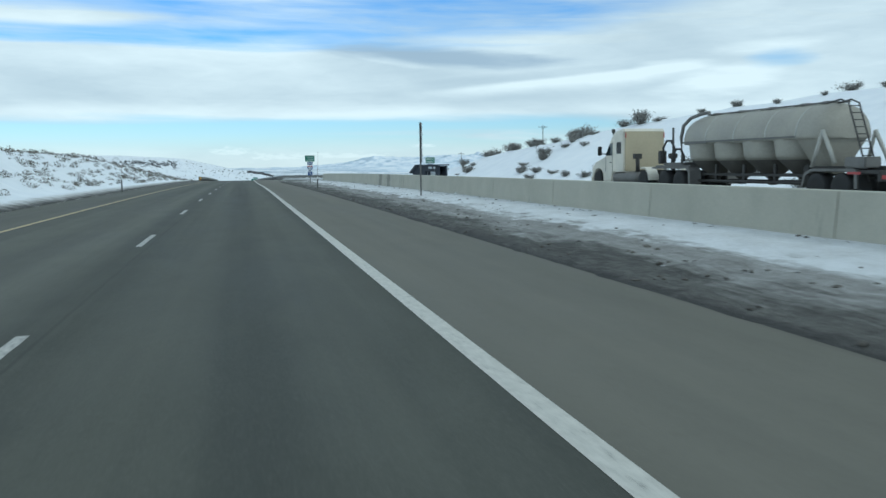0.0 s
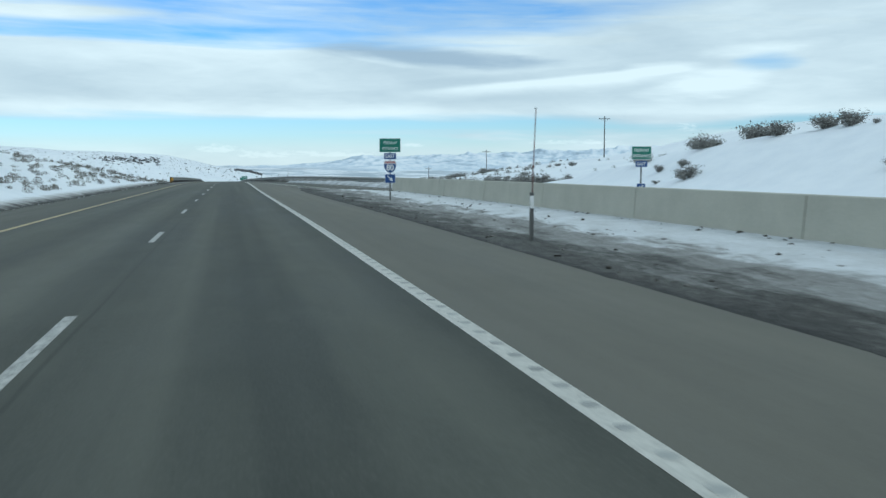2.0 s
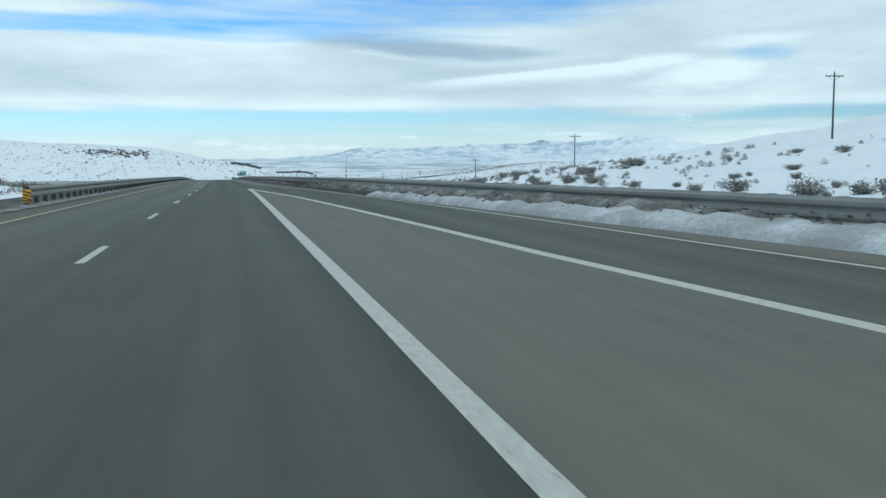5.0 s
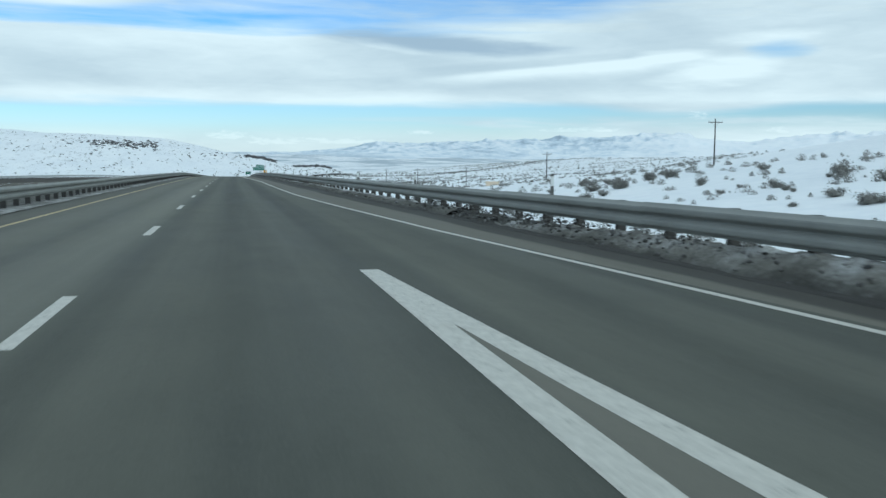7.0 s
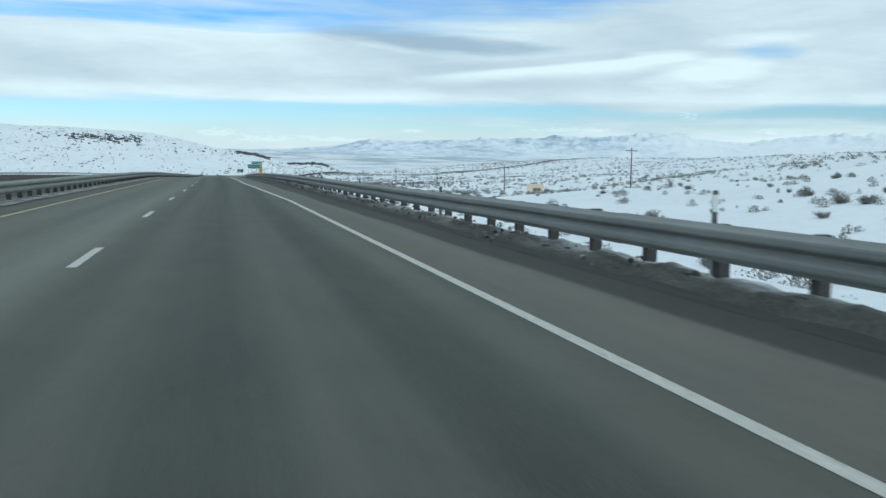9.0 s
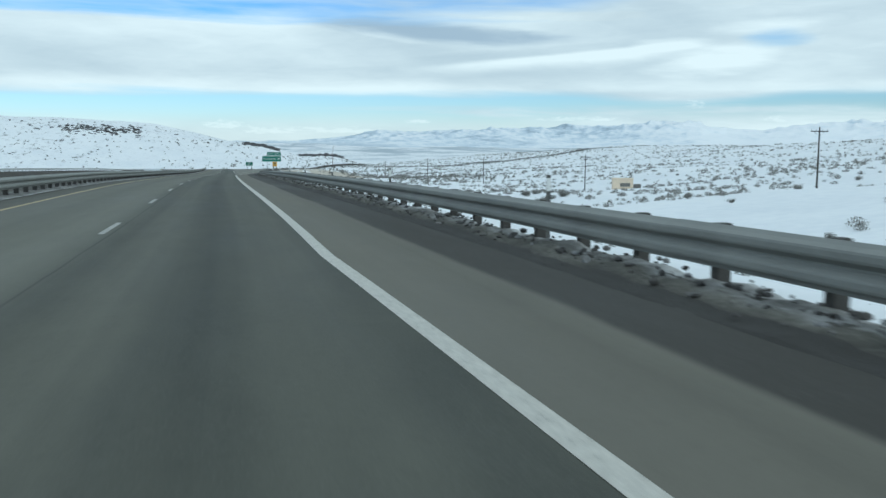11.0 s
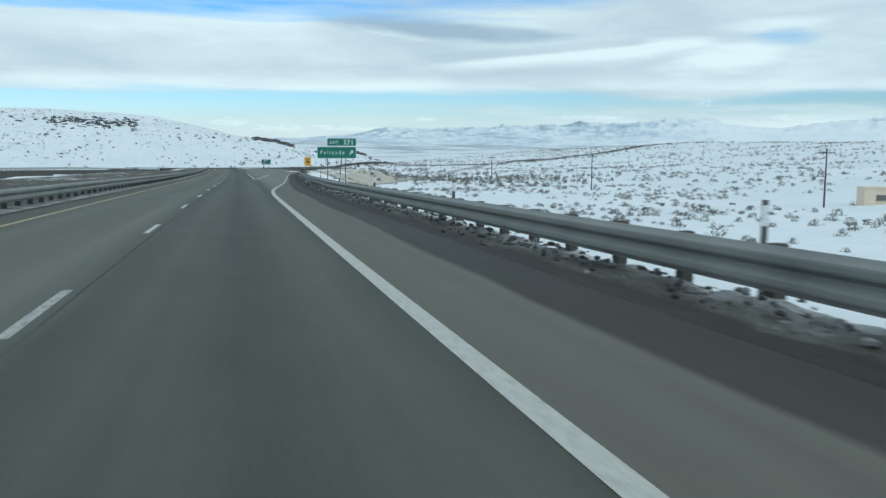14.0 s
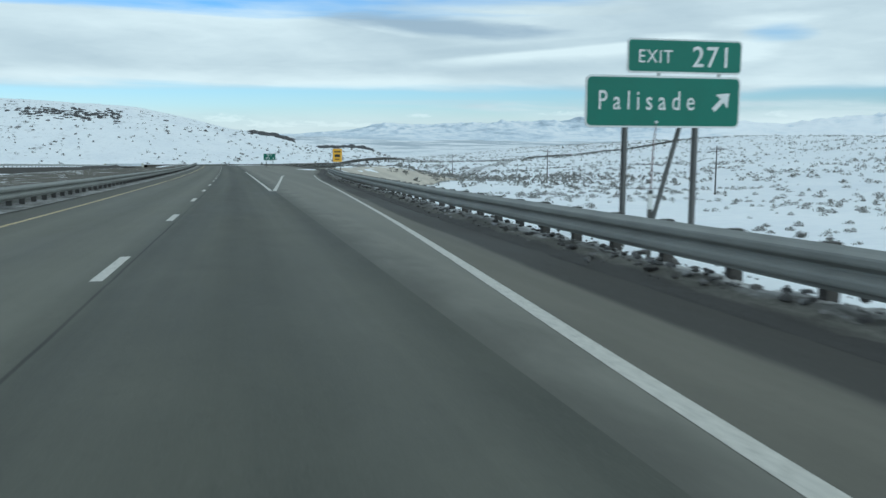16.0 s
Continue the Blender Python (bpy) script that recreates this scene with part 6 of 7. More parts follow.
    bm = bmesh.new()
    box(bm, -1.12, 1.12, 22.0, 22.2, 0.40, 0.72, 0.04)
    part("front_bumper", bm, MAT["cream"], cab)
    bm = bmesh.new()
    box(bm, -0.45, 0.45, 22.1, 22.16, 0.8, 1.22, 0.02)
    part("grille", bm, MAT["chassis"], cab)
    return t


build_truck(22.5, 35.3, 0.16, 0.6)


# ---------------------------------------------------------------- the notice hut by the ramp
def build_hut():
    z = 0.0
    h = thing("notice_hut", 13.3, 58.9, z, 105, "dark blue wooden notice hut with white notices behind the barrier", "hut")
    g = ground_z(13.0, 60.0) - 0.2
    top, eave = 1.54, 1.13
    bm = bmesh.new()
    box(bm, 0.75, 3.85, -0.55, -0.45, g, top - 0.02)
    back = part("back_wall", bm, MAT["hut"], h)
    bm = bmesh.new()
    prism(bm, [(2.4, g), (3.75, g), (3.95, eave), (3.35, top), (2.4, top)], -0.06, 0.0, "y")
    boards = part("side_wall", bm, MAT["hut"], h)
    for k in range(5):
        bm = bmesh.new()
        zz = g + 0.25 + k * 0.26
        box(bm, 2.42, 3.72, 0.0, 0.008, zz, zz + 0.012)
        part("board_lip", bm, MAT["black"], boards)
    for a, b in ((0.72, 1.02), (1.97, 2.08), (2.33, 2.45), (1.08, 1.13)):
        bm = bmesh.new()
        box(bm, a, b, -0.07, 0.012, g, 1.25, 0.006)
        part("post", bm, MAT["hut"], h)
    bm = bmesh.new()
    box(bm, 0.72, 2.45, -0.05, 0.02, 1.22, top, 0.006)
    part("fascia", bm, MAT["hut"], h)
    bm = bmesh.new()
    prism(bm, [(0.64, top), (3.35, top), (4.15, eave - 0.02), (4.2, eave + 0.05), (3.42, top + 0.07), (0.64, top + 0.07)], -0.62, 0.10, "y")
    roof = part("roof", bm, MAT["roof"], h, "dark blue boarded roof")
    for s in (1.4, 2.3):
        bm = bmesh.new()
        tube(bm, [(s, 0.05, top + 0.09), (s, 0.05, top + 0.15), (s + 0.22, 0.05, top + 0.15), (s + 0.22, 0.05, top + 0.09)], 0.012, 6)
        part("roof_handle", bm, MAT["alu"], roof)
    for a, b, c, d in ((1.49, 1.90, 1.40, 1.52), (1.10, 1.33, 1.40, 1.52)):
        bm = bmesh.new()
        box(bm, a, b, 0.021, 0.03, c - 0.03, d - 0.03)
        part("notice", bm, MAT["paper"], h)
    for a, b, c, d in ((2.10, 2.32, 0.72, 1.19), (1.15, 1.92, 0.70, 1.21)):
        bm = bmesh.new()
        box(bm, a, b, -0.12, -0.10, c, d)
        p = part("notice_board", bm, MAT["paper"], h)
        for k in range(5):
            bm = bmesh.new()
            zz = c + 0.06 + k * (d - c - 0.1) / 5
            box(bm, a + 0.04, b - 0.05 - 0.04 * (k % 2), -0.099, -0.095, zz, zz + 0.025)
            part("bar", bm, MAT["alu"], p)


build_hut()


# ---------------------------------------------------------------- the beige shed on the flat
def build_shed():
    x, y = 96.3, 499.0
    z = ground_z(x, y) - 0.1
    s = thing("beige_shed", x, y, z, -20, "small beige metal shed standing in the snow", "shed")
    bm = bmesh.new()
    box(bm, -2.4, 2.3, -1.6, 1.6, 0, 2.7, 0.03)
    w = part("wall", bm, MAT["beige"], s)
    bm = bmesh.new()
    prism(bm, [(-1.72, 2.7), (1.72, 2.7), (1.72, 2.76), (0, 2.92), (-1.72, 2.76)], -2.5, 2.4, "x")
    part("roof", bm, MAT["beige"], s, "low beige metal roof")
    bm = bmesh.new()
    box(bm, -0.7, 1.6, -1.64, -1.60, 1.0, 1.75, 0.01)
    part("window", bm, MAT["grime"], w, "dark window band")
    bm = bmesh.new()
    tube(bm, [(-0.8, -1.66, 0.94), (1.7, -1.66, 0.94)], 0.04, 6)
    part("sill", bm, MAT["galv"], w)
    bm = bmesh.new()
    box(bm, 2.6, 4.2, -1.0, 1.0, 0, 1.45, 0.05)
    part("tank_box", bm, MAT["grime"], s)


build_shed()


# ---------------------------------------------------------------- the other carriageway and its bridge
def path_ribbon(name, pts, width, mat, dz=0.0):
    pts = [Vector(p) for p in pts]
    fine = []
    for i in range(len(pts) - 1):
        a, b = pts[i], pts[i + 1]
        n = max(1, int((b - a).length / 12))
        for k in range(n):
            fine.append(a.lerp(b, k / n))
    fine.append(pts[-1])
    X, Y, Z = [], [], []
    for i, p in enumerate(fine):
        d = (fine[min(i + 1, len(fine) - 1)] - fine[max(i - 1, 0)])
        nrm = Vector((d.y, -d.x, 0)).normalized()
        row = [(p + nrm * (width * f), dzz) for f, dzz in ((-0.75, -1.8), (-0.5, 0.0), (0.5, 0.0), (0.75, -1.8))]
        X.append([q.x for q, _ in row])
        Y.append([q.y for q, _ in row])
        Z.append([q.z + h + dz for q, h in row])
    return new(name, mesh_from_grid(name, np.array(X), np.array(Y), np.array(Z), mat, False))


OPP = [(-44, 200, -1.5), (-44, 300, -3.4), (-44, 458, -6.9), (-44, 525, -8.6), (-44, 649, -12.3), (-44, 761, -16.1), (-45, 820, -18.1), (-47, 862, -19.0), (-49, 885, -19.5)]
tagged(path_ribbon("far_carriageway", OPP, 11.5, MAT["dark"], 0.0), "dark embankment of the other carriageway", "road", kind="structure")
tagged(path_ribbon("far_bend", [(-32.5, 887, -19.5), (-10, 899, -19.9), (40, 915, -20.3)], 9.0, MAT["dark"], 0.0), "dark asphalt where the road runs on past the overpass", "road", kind="structure")


def build_far_rail():
    r = thing("far_guard_rail", 0, 0, 0, 0, "thin grey guard rail of the other carriageway", "guard rail")
    pts = [Vector(p) for p in OPP]
    for a, b in zip(pts, pts[1:]):
        n = max(1, int((b - a).length / 15))
        for k in range(n):
            p, q = a.lerp(b, k / n), a.lerp(b, (k + 1) / n)
            d = (q - p).normalized()
            nr = Vector((d.y, -d.x, 0)) * 5.4
            bm = bmesh.new()
            v = [bm.verts.new(w) for w in (p + nr + Vector((0, 0, 0.32)), q + nr + Vector((0, 0, 0.32)), q + nr + Vector((0, 0, 0.78)), p + nr + Vector((0, 0, 0.78)))]
            w = [bm.verts.new(u.co - nr.normalized() * 0.08) for u in v]
            bm.faces.new(v)
            bm.faces.new(w[::-1])
            for i in range(4):
                bm.faces.new((v[i], v[(i + 1) % 4], w[(i + 1) % 4], w[i]))
            bmesh.ops.recalc_face_normals(bm, faces=bm.faces)
            part("rail_beam", bm, MAT["alu"], r)
            for k2 in range(4):
                w = p.lerp(q, (k2 + 0.5) / 4) + nr
                bm = bmesh.new()
                box(bm, w.x - 0.18, w.x - 0.05, w.y - 0.07, w.y + 0.07, w.z - 0.7, w.z + 0.74)
                part("post", bm, MAT["wood"], r)


build_far_rail()


def build_bridge():
    b = thing("overpass", -40.5, 886, -23.0, 4, "small concrete overpass with a pale parapet and a dark opening", "bridge")
    bm = bmesh.new()
    box(bm, -7.3, 7.3, -5.5, 5.5, 2.9, 3.7, 0.05)
    part("deck", bm, MAT["concrete"], b)
    bm = bmesh.new()
    box(bm, -8.2, 8.2, -5.75, -5.45, 3.1, 4.3, 0.05)
    part("parapet", bm, MAT["paper"], b, "pale concrete parapet")
    for s in (-1, 1):
        bm = bmesh.new()
        prism(bm, [(s * 7.4, -1.5), (s * 7.4, 2.95), (s * 5.6, 2.95), (s * 2.0, -1.5)], -5.4, 5.4, "y")
        part("abutment", bm, MAT["grime"], b)
        bm = bmesh.new()
        box(bm, s * 8.1 - 0.5, s * 8.1 + 0.5, -6.0, -5.0, -0.5, 4.3, 0.05)
        part("wing_wall", bm, MAT["concrete"], b)
    bm = bmesh.new()
    box(bm, -7.2, 7.2, 5.0, 5.3, -1.5, 2.9)
    part("far_fill", bm, MAT["rock"], b)


build_bridge()

# ---------------------------------------------------------------- brush
RND = random.Random(5)


def shrub_mesh(seed):
    """A sagebrush: forked woody stems under a ragged grey crown."""
    rnd = random.Random(seed)
    bm = bmesh.new()
    tips = []
    for k in range(9):
        a = 2 * math.pi * k / 9 + rnd.uniform(-0.3, 0.3)
        r = rnd.uniform(0.15, 0.52)
        h = rnd.uniform(0.22, 0.58)
        tip = Vector((r * math.cos(a), r * math.sin(a), h))
        tube(bm, [(0.03 * math.cos(a), 0.03 * math.sin(a), -0.15), tip * 0.5 + Vector((0, 0, 0.02)), tip], [0.028, 0.018, 0.008], 5)
        tips.append(tip)
        for _ in range(2):
            t2 = tip + Vector((rnd.uniform(-0.16, 0.16), rnd.uniform(-0.16, 0.16), rnd.uniform(0.02, 0.2)))
            tube(bm, [tip * 0.7, t2], [0.012, 0.005], 4)
            tips.append(t2)
    wood = bpy.data.meshes.new("woody_base")
    bm.to_mesh(wood)
    bm.free()
    wood.materials.append(MAT["bark"])
    bm = bmesh.new()
    for t in tips:
        for _ in range(46):
            p = t * rnd.uniform(0.35, 1.05) + Vector((rnd.gauss(0, 0.10), rnd.gauss(0, 0.10), rnd.gauss(-0.03, 0.09)))
            if p.z < 0.02:
                p.z = rnd.uniform(0.02, 0.12)
            s = rnd.uniform(0.022, 0.058)
            d = Vector((rnd.uniform(-1, 1), rnd.uniform(-1, 1), rnd.uniform(0, 1.6))).normalized()
            e = d.cross(Vector((rnd.uniform(-1, 1), rnd.uniform(-1, 1), rnd.uniform(-1, 1)))).normalized()
            bm.faces.new([bm.verts.new(q) for q in (p - d * s, p + e * s * 0.5, p + d * s, p - e * s * 0.5)])
    crown = bpy.data.meshes.new("crown")
    bm.to_mesh(crown)
    bm.free()
    crown.materials.append(MAT["sage"])
    return wood, crown


SHRUBS = [shrub_mesh(20 + i) for i in range(6)]


def plant(x, y, size, k, z=None):
    z = surface_z(x, y) if z is None else z
    s = new("sagebrush")
    tagged(s, "grey leafless sagebrush poking out of the snow", "shrub", "sagebrush")
    s.matrix_world = pose(x, y, z - 0.03 * size, 0, 0, RND.uniform(0, 360)) @ Matrix.Diagonal((size, size * RND.uniform(0.8, 1.2), size * RND.uniform(0.6, 0.85), 1))
    wood, crown = SHRUBS[k % len(SHRUBS)]
    for nm, me in (("woody_base", wood), ("crown", crown)):
        o = new(nm, me)
        o.parent = s


from mathutils.bvhtree import BVHTree

GROUND_TREE = BVHTree.FromPolygons([v.co[:] for v in ground.data.vertices], [p.vertices[:] for p in ground.data.polygons])


def surface_z(x, y):
    hit = GROUND_TREE.ray_cast(Vector((x, y, 400)), Vector((0, 0, -1)))[0]
    return hit.z if hit else 0.0


# on the hill beside the ramp: along its crest, and scattered on its face
crest_y = [20, 32, 41, 47, 52, 58, 61, 66, 69, 72, 76, 79, 83, 86, 88, 91, 94, 97, 99, 101, 103, 104.5, 106, 107.5, 109, 111]
for i, y in enumerate(crest_y):
    x = float(np.interp(y, [-100, 40, 60, 83, 105, 125], [75, 62, 50, 37, 30, 27])) + RND.uniform(-1.5, 1.5)
    plant(x, y, RND.choice((0.7, 0.9, 1.2, 1.6)) if y < 100 else RND.choice((1.2, 1.5, 1.8)), i)
for i in range(30):
    y = RND.uniform(15, 108)
    f = float(np.interp(y, [-100, 40, 60, 83, 105, 125], [75, 62, 50, 37, 30, 27]))
    x = 24 + (f - 24) * RND.random()
    plant(x, y, RND.choice((0.5, 0.6, 0.8, 1.0, 1.3)), i)
plant(36.3, 83.0, 2.1, 3)
for i, (x, y, k) in enumerate([(34.8, 91.5, 1.9), (34.2, 92.6, 1.7), (33.0, 89.5, 1.5), (32.2, 88.4, 1.1), (29.7, 88.9, 1.5), (29.0, 87.2, 1.2), (26.7, 86.3, 1.2), (27.0, 83.2, 1.0), (27.2, 80.0, 0.9), (27.1, 76.9, 0.9), (27.5, 73.8, 1.1), (28.4, 73.2, 1.2), (29.1, 69.0, 1.9), (25.7, 81.4, 1.0), (31.6, 84.0, 0.8), (32.0, 98.8, 1.6), (31.2, 87.4, 0.9)]):
    plant(x, y, k, i)
for i, (x, y, k) in enumerate([(60.9, 169.2, 2.9), (65.6, 164.9, 2.6), (68.6, 165.5, 1.9), (59.0, 172.0, 1.5), (63.0, 170.0, 2.2)]):
    plant(x, y, k, i + 1)
for i in range(20):
    y = RND.uniform(28, 66)
    plant(RND.uniform(24.5, 36) + 0.2 * (72 - y), y, RND.choice((0.5, 0.7, 0.9, 1.2, 1.5)), i)
# thick brush at the foot of the slope behind the ramp, and the open flat beyond the rail
for i, (x, y) in enumerate([(37.8, 182), (38, 175.5), (38.6, 172), (37.6, 166), (36.4, 163), (35.5, 154), (36.7, 153), (40.5, 168), (40.5, 158.5), (42, 177), (45, 220), (45, 236), (30.2, 140), (29.8, 134), (41.8, 143), (38.6, 190.5), (40, 199), (36, 171), (39, 179.5), (34, 147)]):
    plant(x + RND.uniform(-0.6, 0.6), y, RND.choice((1.6, 2.0, 2.4)), i)
for i in range(26):
    plant(RND.uniform(24, 48), RND.uniform(132, 212), RND.choice((0.7, 0.9, 1.2)), i)
# the big bushes along the edge of the flat, and those in the washed-out gully
for i, (x, y, k) in enumerate([(47.2, 293, 2.2), (49, 289, 2.0), (58, 294, 2.6), (51.4, 275, 1.8), (47.7, 256.7, 2.0), (42.9, 243, 1.7), (42.1, 238, 1.9), (56.8, 260.6, 2.6), (52.2, 249.3, 2.4), (51.9, 246, 2.0), (48.8, 239.5, 1.8), (41.9, 229.6, 1.5), (45.4, 230.8, 2.2), (57.9, 246.4, 2.3), (64.8, 262.5, 2.2), (57.7, 244, 2.4),
                               (52.1, 308, 1.8), (52.2, 305, 1.9), (54, 303, 2.2), (51.1, 294, 2.5), (48.9, 289.3, 3.0), (55.8, 295.3, 2.6), (41.7, 282, 1.8), (44.2, 283, 1.6),
                               (59.8, 450.3, 2.6), (55.5, 445, 1.9), (49.6, 427.3, 1.6), (51, 429, 1.8), (52.6, 431.5, 1.5), (54, 433.5, 1.7), (58.5, 439.6, 2.4), (57.2, 436.8, 2.2), (47.8, 418, 1.4), (53.3, 443.4, 2.0)]):
    plant(x, y, 0.85 * k, i + 2)
for i in range(60):
    y = RND.uniform(205, 330)
    x = 17 + 50 * RND.random() ** 1.2
    plant(x, y, RND.choice((0.7, 0.9, 1.1, 1.3, 1.6)), i)
for i in range(60):
    y = RND.uniform(330, 520)
    x = 26 + 80 * RND.random()
    plant(x, y, RND.choice((0.6, 0.8, 1.0, 1.2)), i)


def brush(name, n, xr, yr, size, leaves, label, seed, offset=True, clump=0.0, mat="sage", leaf=0.15, tall=(0.4, 0.7)):
    """Low brush past counting, one sheet of leafy clumps."""
    rnd = random.Random(seed)
    verts, faces = [], []
    for _ in range(n * 3):
        if len(faces) > n * leaves:
            break
        y = rnd.uniform(*yr)
        x = rnd.uniform(*xr) + (float(road_x(y)) if offset else 0)
        if clump and noise.noise(Vector((x * 0.03, y * 0.03, seed))) < clump - rnd.random() * 0.5:
            continue
        z = surface_z(x, y)
        w = rnd.uniform(*size)
        h = w * rnd.uniform(*tall)
        sx, lean = rnd.uniform(0.9, 1.8), rnd.uniform(-0.1, 0.1)
        for _k in range(leaves):
            a, q = rnd.uniform(0, 6.283), rnd.random() ** 0.6
            rise = rnd.random() ** 1.4
            r = 0.33 * w * q * math.sqrt(max(0.05, 1 - rise * rise)) * (1 + 0.3 * math.sin(3 * a + x))
            p = Vector((x + sx * r * math.cos(a) + lean * rise * h, y + r * math.sin(a), z + h * (0.06 + 0.94 * rise * (0.75 + 0.25 * rnd.random()))))
            s = w * leaf * rnd.uniform(0.6, 1.3)
            d = Vector((rnd.uniform(-1, 1), rnd.uniform(-1, 1), rnd.uniform(0, 1))).normalized()
            e = d.cross(Vector((rnd.uniform(-1, 1), rnd.uniform(-1, 1), rnd.uniform(-1, 1)))).normalized()
            i0 = len(verts)
            verts.extend([tuple(p - d * s), tuple(p + e * s * 0.6), tuple(p + d * s), tuple(p - e * s * 0.6)])
            faces.append((i0, i0 + 1, i0 + 2, i0 + 3))
    me = bpy.data.meshes.new(name)
    me.from_pydata(verts, [], faces)
    me.materials.append(MAT[mat])
    tagged(new(name, me), label, "brush", kind="stuff")


brush("mound_brush", 1700, (-30, -9.0), (10, 240), (0.4, 1.35), 110, "dark brush on the snowy mound in the median", 1, mat="greybrush", leaf=0.042, tall=(0.26, 0.48))
brush("median_brush", 1700, (-36, -8.5), (215, 830), (0.4, 1.1), 50, "brown brush in the wide median", 2, leaf=0.06, tall=(0.25, 0.45))
brush("flat_brush", 330, (18, 74), (215, 360), (0.5, 1.6), 220, "low sagebrush across the snowy flat", 3, True, 0.1, leaf=0.042, tall=(0.35, 0.6))
brush("far_flat_brush", 1900, (22, 130), (400, 760), (0.5, 2.0), 100, "low sagebrush across the far snowy flat", 9, True, 0.12, leaf=0.052, tall=(0.26, 0.46))
brush("slope_brush", 7500, (110, 480), (380, 1250), (0.7, 2.6), 32, "sagebrush on the long snowy rise", 4, True, 0.1, leaf=0.08, tall=(0.25, 0.45))
brush("near_flat_brush", 130, (22, 100), (125, 330), (0.35, 1.0), 160, "small sagebrush on the snow near the ramp", 6, True, 0.0, leaf=0.045)
brush("hill_brush", 950, (-420, 110), (912, 1026), (0.7, 2.6), 18, "dark shrubs scattered on the far hill", 5, False, 0.12, "bark", leaf=0.14, tall=(0.25, 0.5))
brush("crossing_brush", 900, (40, 112), (625, 900), (0.8, 2.4), 14, "thick brown brush round the crossing tracks", 7, False, 0.0, leaf=0.17)
brush("lane_side_brush", 420, (60, 270), (905, 960), (0.8, 2.2), 12, "dark brush along the far lane", 8, False, 0.0, leaf=0.18)


# ---------------------------------------------------------------- rock bands on the far hill
def build_outcrop(name, x0, x1, n, size, seed, dz, yc=1002):
    rnd = random.Random(seed)
    o = thing(name, 0, 0, 0, 0, "band of dark broken rock near the hill's top", "rock outcrop", "rock bands")
    for _ in range(n):
        x = rnd.uniform(x0, x1)
        y = yc + rnd.gauss(-3, 5.5)
        z = surface_z(x, y) + dz + rnd.uniform(-0.6, 0.4)
        bm = bmesh.new()
        bmesh.ops.create_icosphere(bm, subdivisions=2, radius=1.0)
        sx, sy, sz = rnd.uniform(1.2, 3.0) * size, rnd.uniform(1.0, 2.0) * size, rnd.uniform(0.45, 1.35) * size
        for v in bm.verts:
            k = 1 + 0.45 * noise.noise(v.co * 1.7 + Vector((x, y, 0)))
            v.co = Vector((x + v.co.x * sx * k, y + v.co.y * sy * k, z + v.co.z * sz * k))
        part("rock", bm, MAT["rock"], o)


build_outcrop("rock_outcrop", -106, -54, 330, 0.6, 1, -0.2, 1006)
build_outcrop("rock_outcrop", -138, -106, 26, 0.55, 2, -0.3, 1008)
build_outcrop("rock_outcrop", 20, 47, 95, 1.0, 3, -0.1, 1027)
build_outcrop("rock_outcrop", 62, 95, 120, 0.95, 4, -0.2, 1016)
build_outcrop("rock_outcrop", -40, 15, 10, 0.6, 5, -0.3)


# ---------------------------------------------------------------- clods of frozen slush and dirt
def clods(name, n, yr, place, size, mat, label, seed, category="slush", flat=0.75):
    """Broken lumps past counting, half sunk in what they lie on."""
    rnd = random.Random(seed)
    bm = bmesh.new()
    bmesh.ops.create_icosphere(bm, subdivisions=1, radius=1.0)
    unit = [v.co.copy() for v in bm.verts]
    tris = [tuple(v.index for v in f.verts) for f in bm.faces]
    bm.free()
    ys = [rnd.uniform(*yr) for _ in range(n)]
    spots = [place(y, rnd) for y in ys]
    X, Z = land(np.array([o for o, _ in spots]), np.array(ys))
    verts, faces = [], []
    for x, y, z, (_, dz) in zip(X, ys, Z, spots):
        r = size[0] + (size[1] - size[0]) * rnd.random() ** 2.2
        sx, sy, sz = r * rnd.uniform(0.7, 1.3), r * rnd.uniform(0.7, 1.5), r * flat * rnd.uniform(0.6, 1.2)
        turn = rnd.uniform(0, 6.283)
        c, s = math.cos(turn), math.sin(turn)
        i0 = len(verts)
        for v in unit:
            k = rnd.uniform(0.62, 1.25)
            u, w = v.x * sx * k, v.y * sy * k
            verts.append((x + c * u - s * w, y + s * u + c * w, z + dz + v.z * sz * k))
        faces.extend((a + i0, b + i0, q + i0) for a, b, q in tris)
    me = bpy.data.meshes.new(name)
    me.from_pydata(verts, [], faces)
    me.materials.append(mat)
    tagged(new(name, me), label, category, kind="stuff")


def by_rail(y, rnd):
    o = rnd.gauss(-0.15, 0.26)
    return float(rail_right(y)) + o, 0.15 + 0.10 * rnd.random()


def in_bank(y, rnd):
    return float(rail_right(y)) + rnd.gauss(-0.2, 0.28), rnd.uniform(0.12, 0.48)


def on_verge(y, rnd):
    if rnd.random() < 0.12:
        return 10.30 - abs(rnd.gauss(0, 0.12)), 0.05
    return rnd.uniform(6.5, 10.2), 0.04


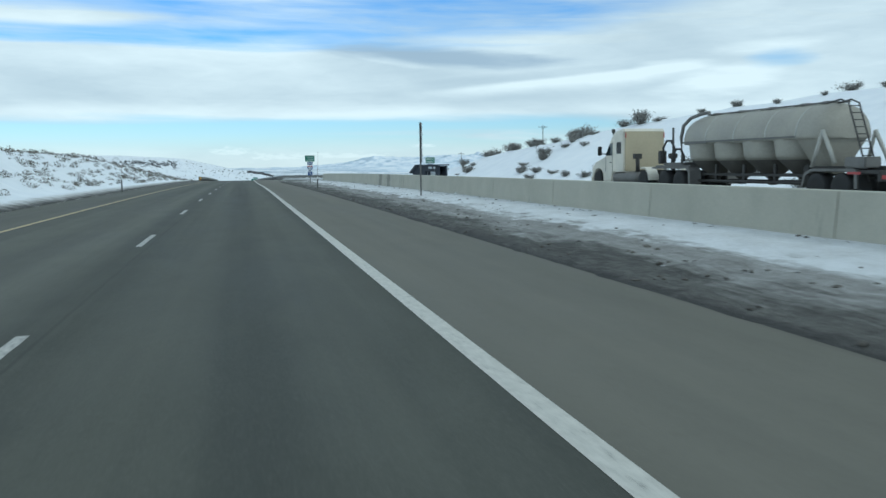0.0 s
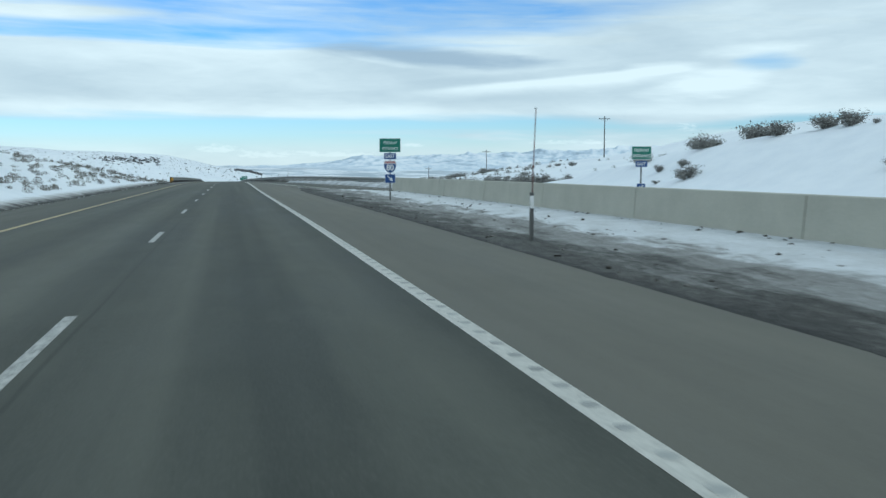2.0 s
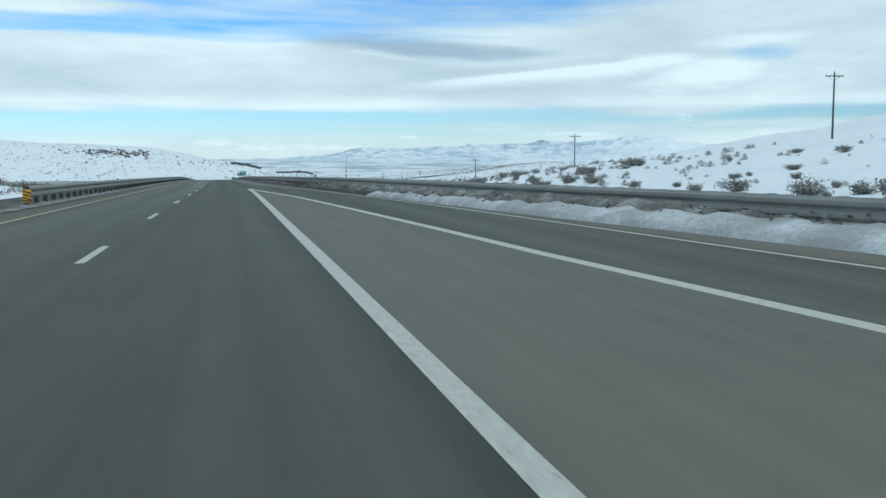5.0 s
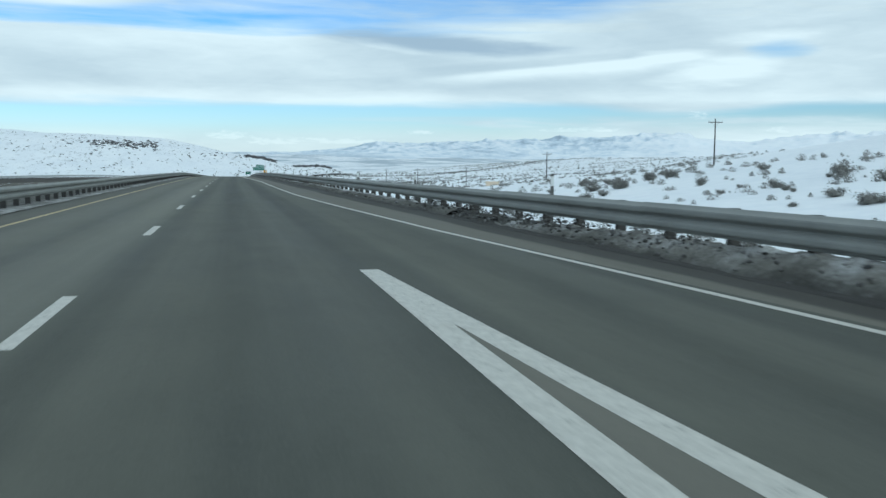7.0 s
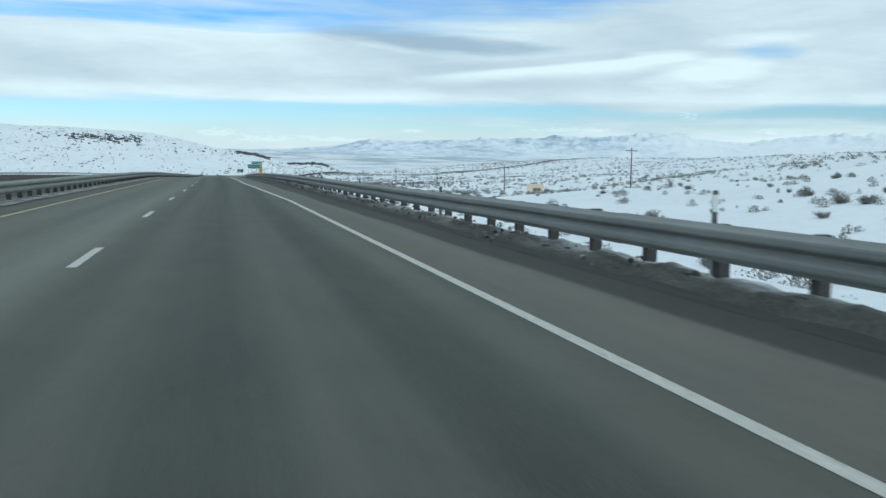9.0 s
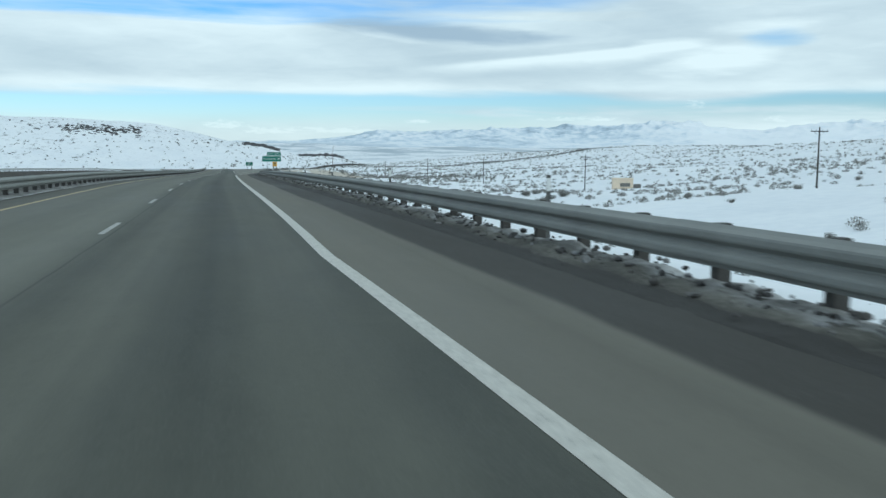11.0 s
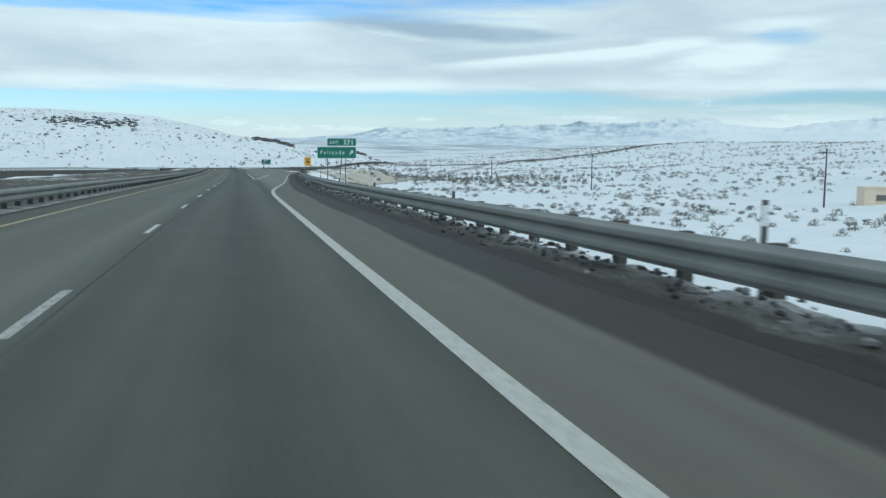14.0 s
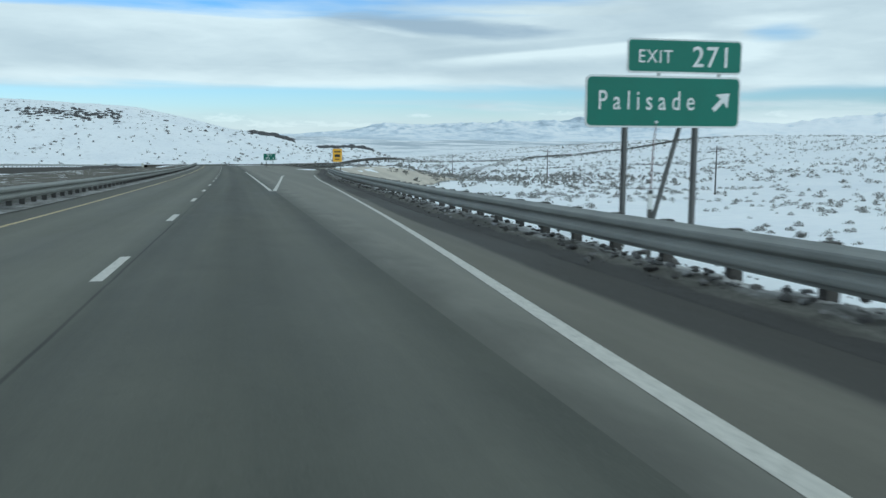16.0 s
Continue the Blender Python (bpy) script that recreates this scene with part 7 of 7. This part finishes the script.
clods("frozen_slush", 7000, (214, 520), by_rail, (0.018, 0.075), MAT["clod"], "broken grey lumps of frozen slush under the guard rail", 11)
clods("ploughed_lumps", 7000, (150, 222), in_bank, (0.012, 0.05), MAT["clod"], "dirty snow lumps thrown up against the guard rail", 12)
clods("verge_clods", 1800, (-10, 112), on_verge, (0.010, 0.06), MAT["dirtclod"], "small stones and dirt clods on the verge", 13, "stones", 0.6)
clods("median_lumps", 600, (165, 420), lambda y, rnd: (-5.5 - abs(rnd.gauss(0, 0.35)), 0.07), (0.03, 0.12), MAT["snowclod"], "dirty snow lumps under the median rail", 14)


def build_litter():
    """A bent white sheet leaning on the barrier's foot."""
    x, y = 10.55, 45.7
    s = thing("plastic_sheet", x, y, 0.22, 12, "crumpled white plastic sheet leaning on the barrier", "litter")
    bm = bmesh.new()
    prism(bm, [(-0.10, 0.0), (0.02, -0.02), (0.12, 0.05), (0.13, 0.2), (0.07, 0.29), (-0.02, 0.26), (-0.11, 0.16)], -0.006, 0.006, "y")
    for v in bm.verts:
        v.co.y += 0.6 * v.co.x ** 2 + 0.25 * v.co.z * v.co.z
    part("sheet", bm, MAT["signwhite"], s)


build_litter()


# ---------------------------------------------------------------- tracks across the flat
def track(name, pts, width, mat, lift, label):
    pts = [Vector((x, y, 0)) for x, y in pts]
    fine = []
    for a, b in zip(pts, pts[1:]):
        n = max(2, int((b - a).length / 6))
        fine.extend(a.lerp(b, k / n) for k in range(n))
    fine.append(pts[-1])
    X, Y, Z = [], [], []
    for i, p in enumerate(fine):
        d = fine[min(i + 1, len(fine) - 1)] - fine[max(i - 1, 0)]
        nr = Vector((d.y, -d.x, 0)).normalized()
        row = [p + nr * (width * f) for f in (-0.5, -0.2, 0.2, 0.5)]
        X.append([q.x for q in row])
        Y.append([q.y for q in row])
        Z.append([surface_z(q.x, q.y) + lift for q in row])
    tagged(new(name, mesh_from_grid(name, np.array(X), np.array(Y), np.array(Z), mat)), label, "track", kind="structure")


track("crossing_lane", [(-10, 898), (30, 910), (65, 922), (96, 950), (127, 972), (161, 968), (190, 975), (216, 953), (232, 930), (268, 937), (330, 960)], 7.0, MAT["dark"], 0.5, "narrow dark lane across the snowy flat")
track("snow_track", [(60, 655), (66, 683), (82, 735), (95, 785), (120, 840), (150, 900)], 6.0, MAT["cleanbank"], 0.2, "snow-covered side track curving through the brush")
track("dirt_lot", [(27, 598), (36, 622), (47, 646), (60, 664)], 15.0, MAT["earth"], 0.15, "trodden pale earth yard beyond the guard rail")
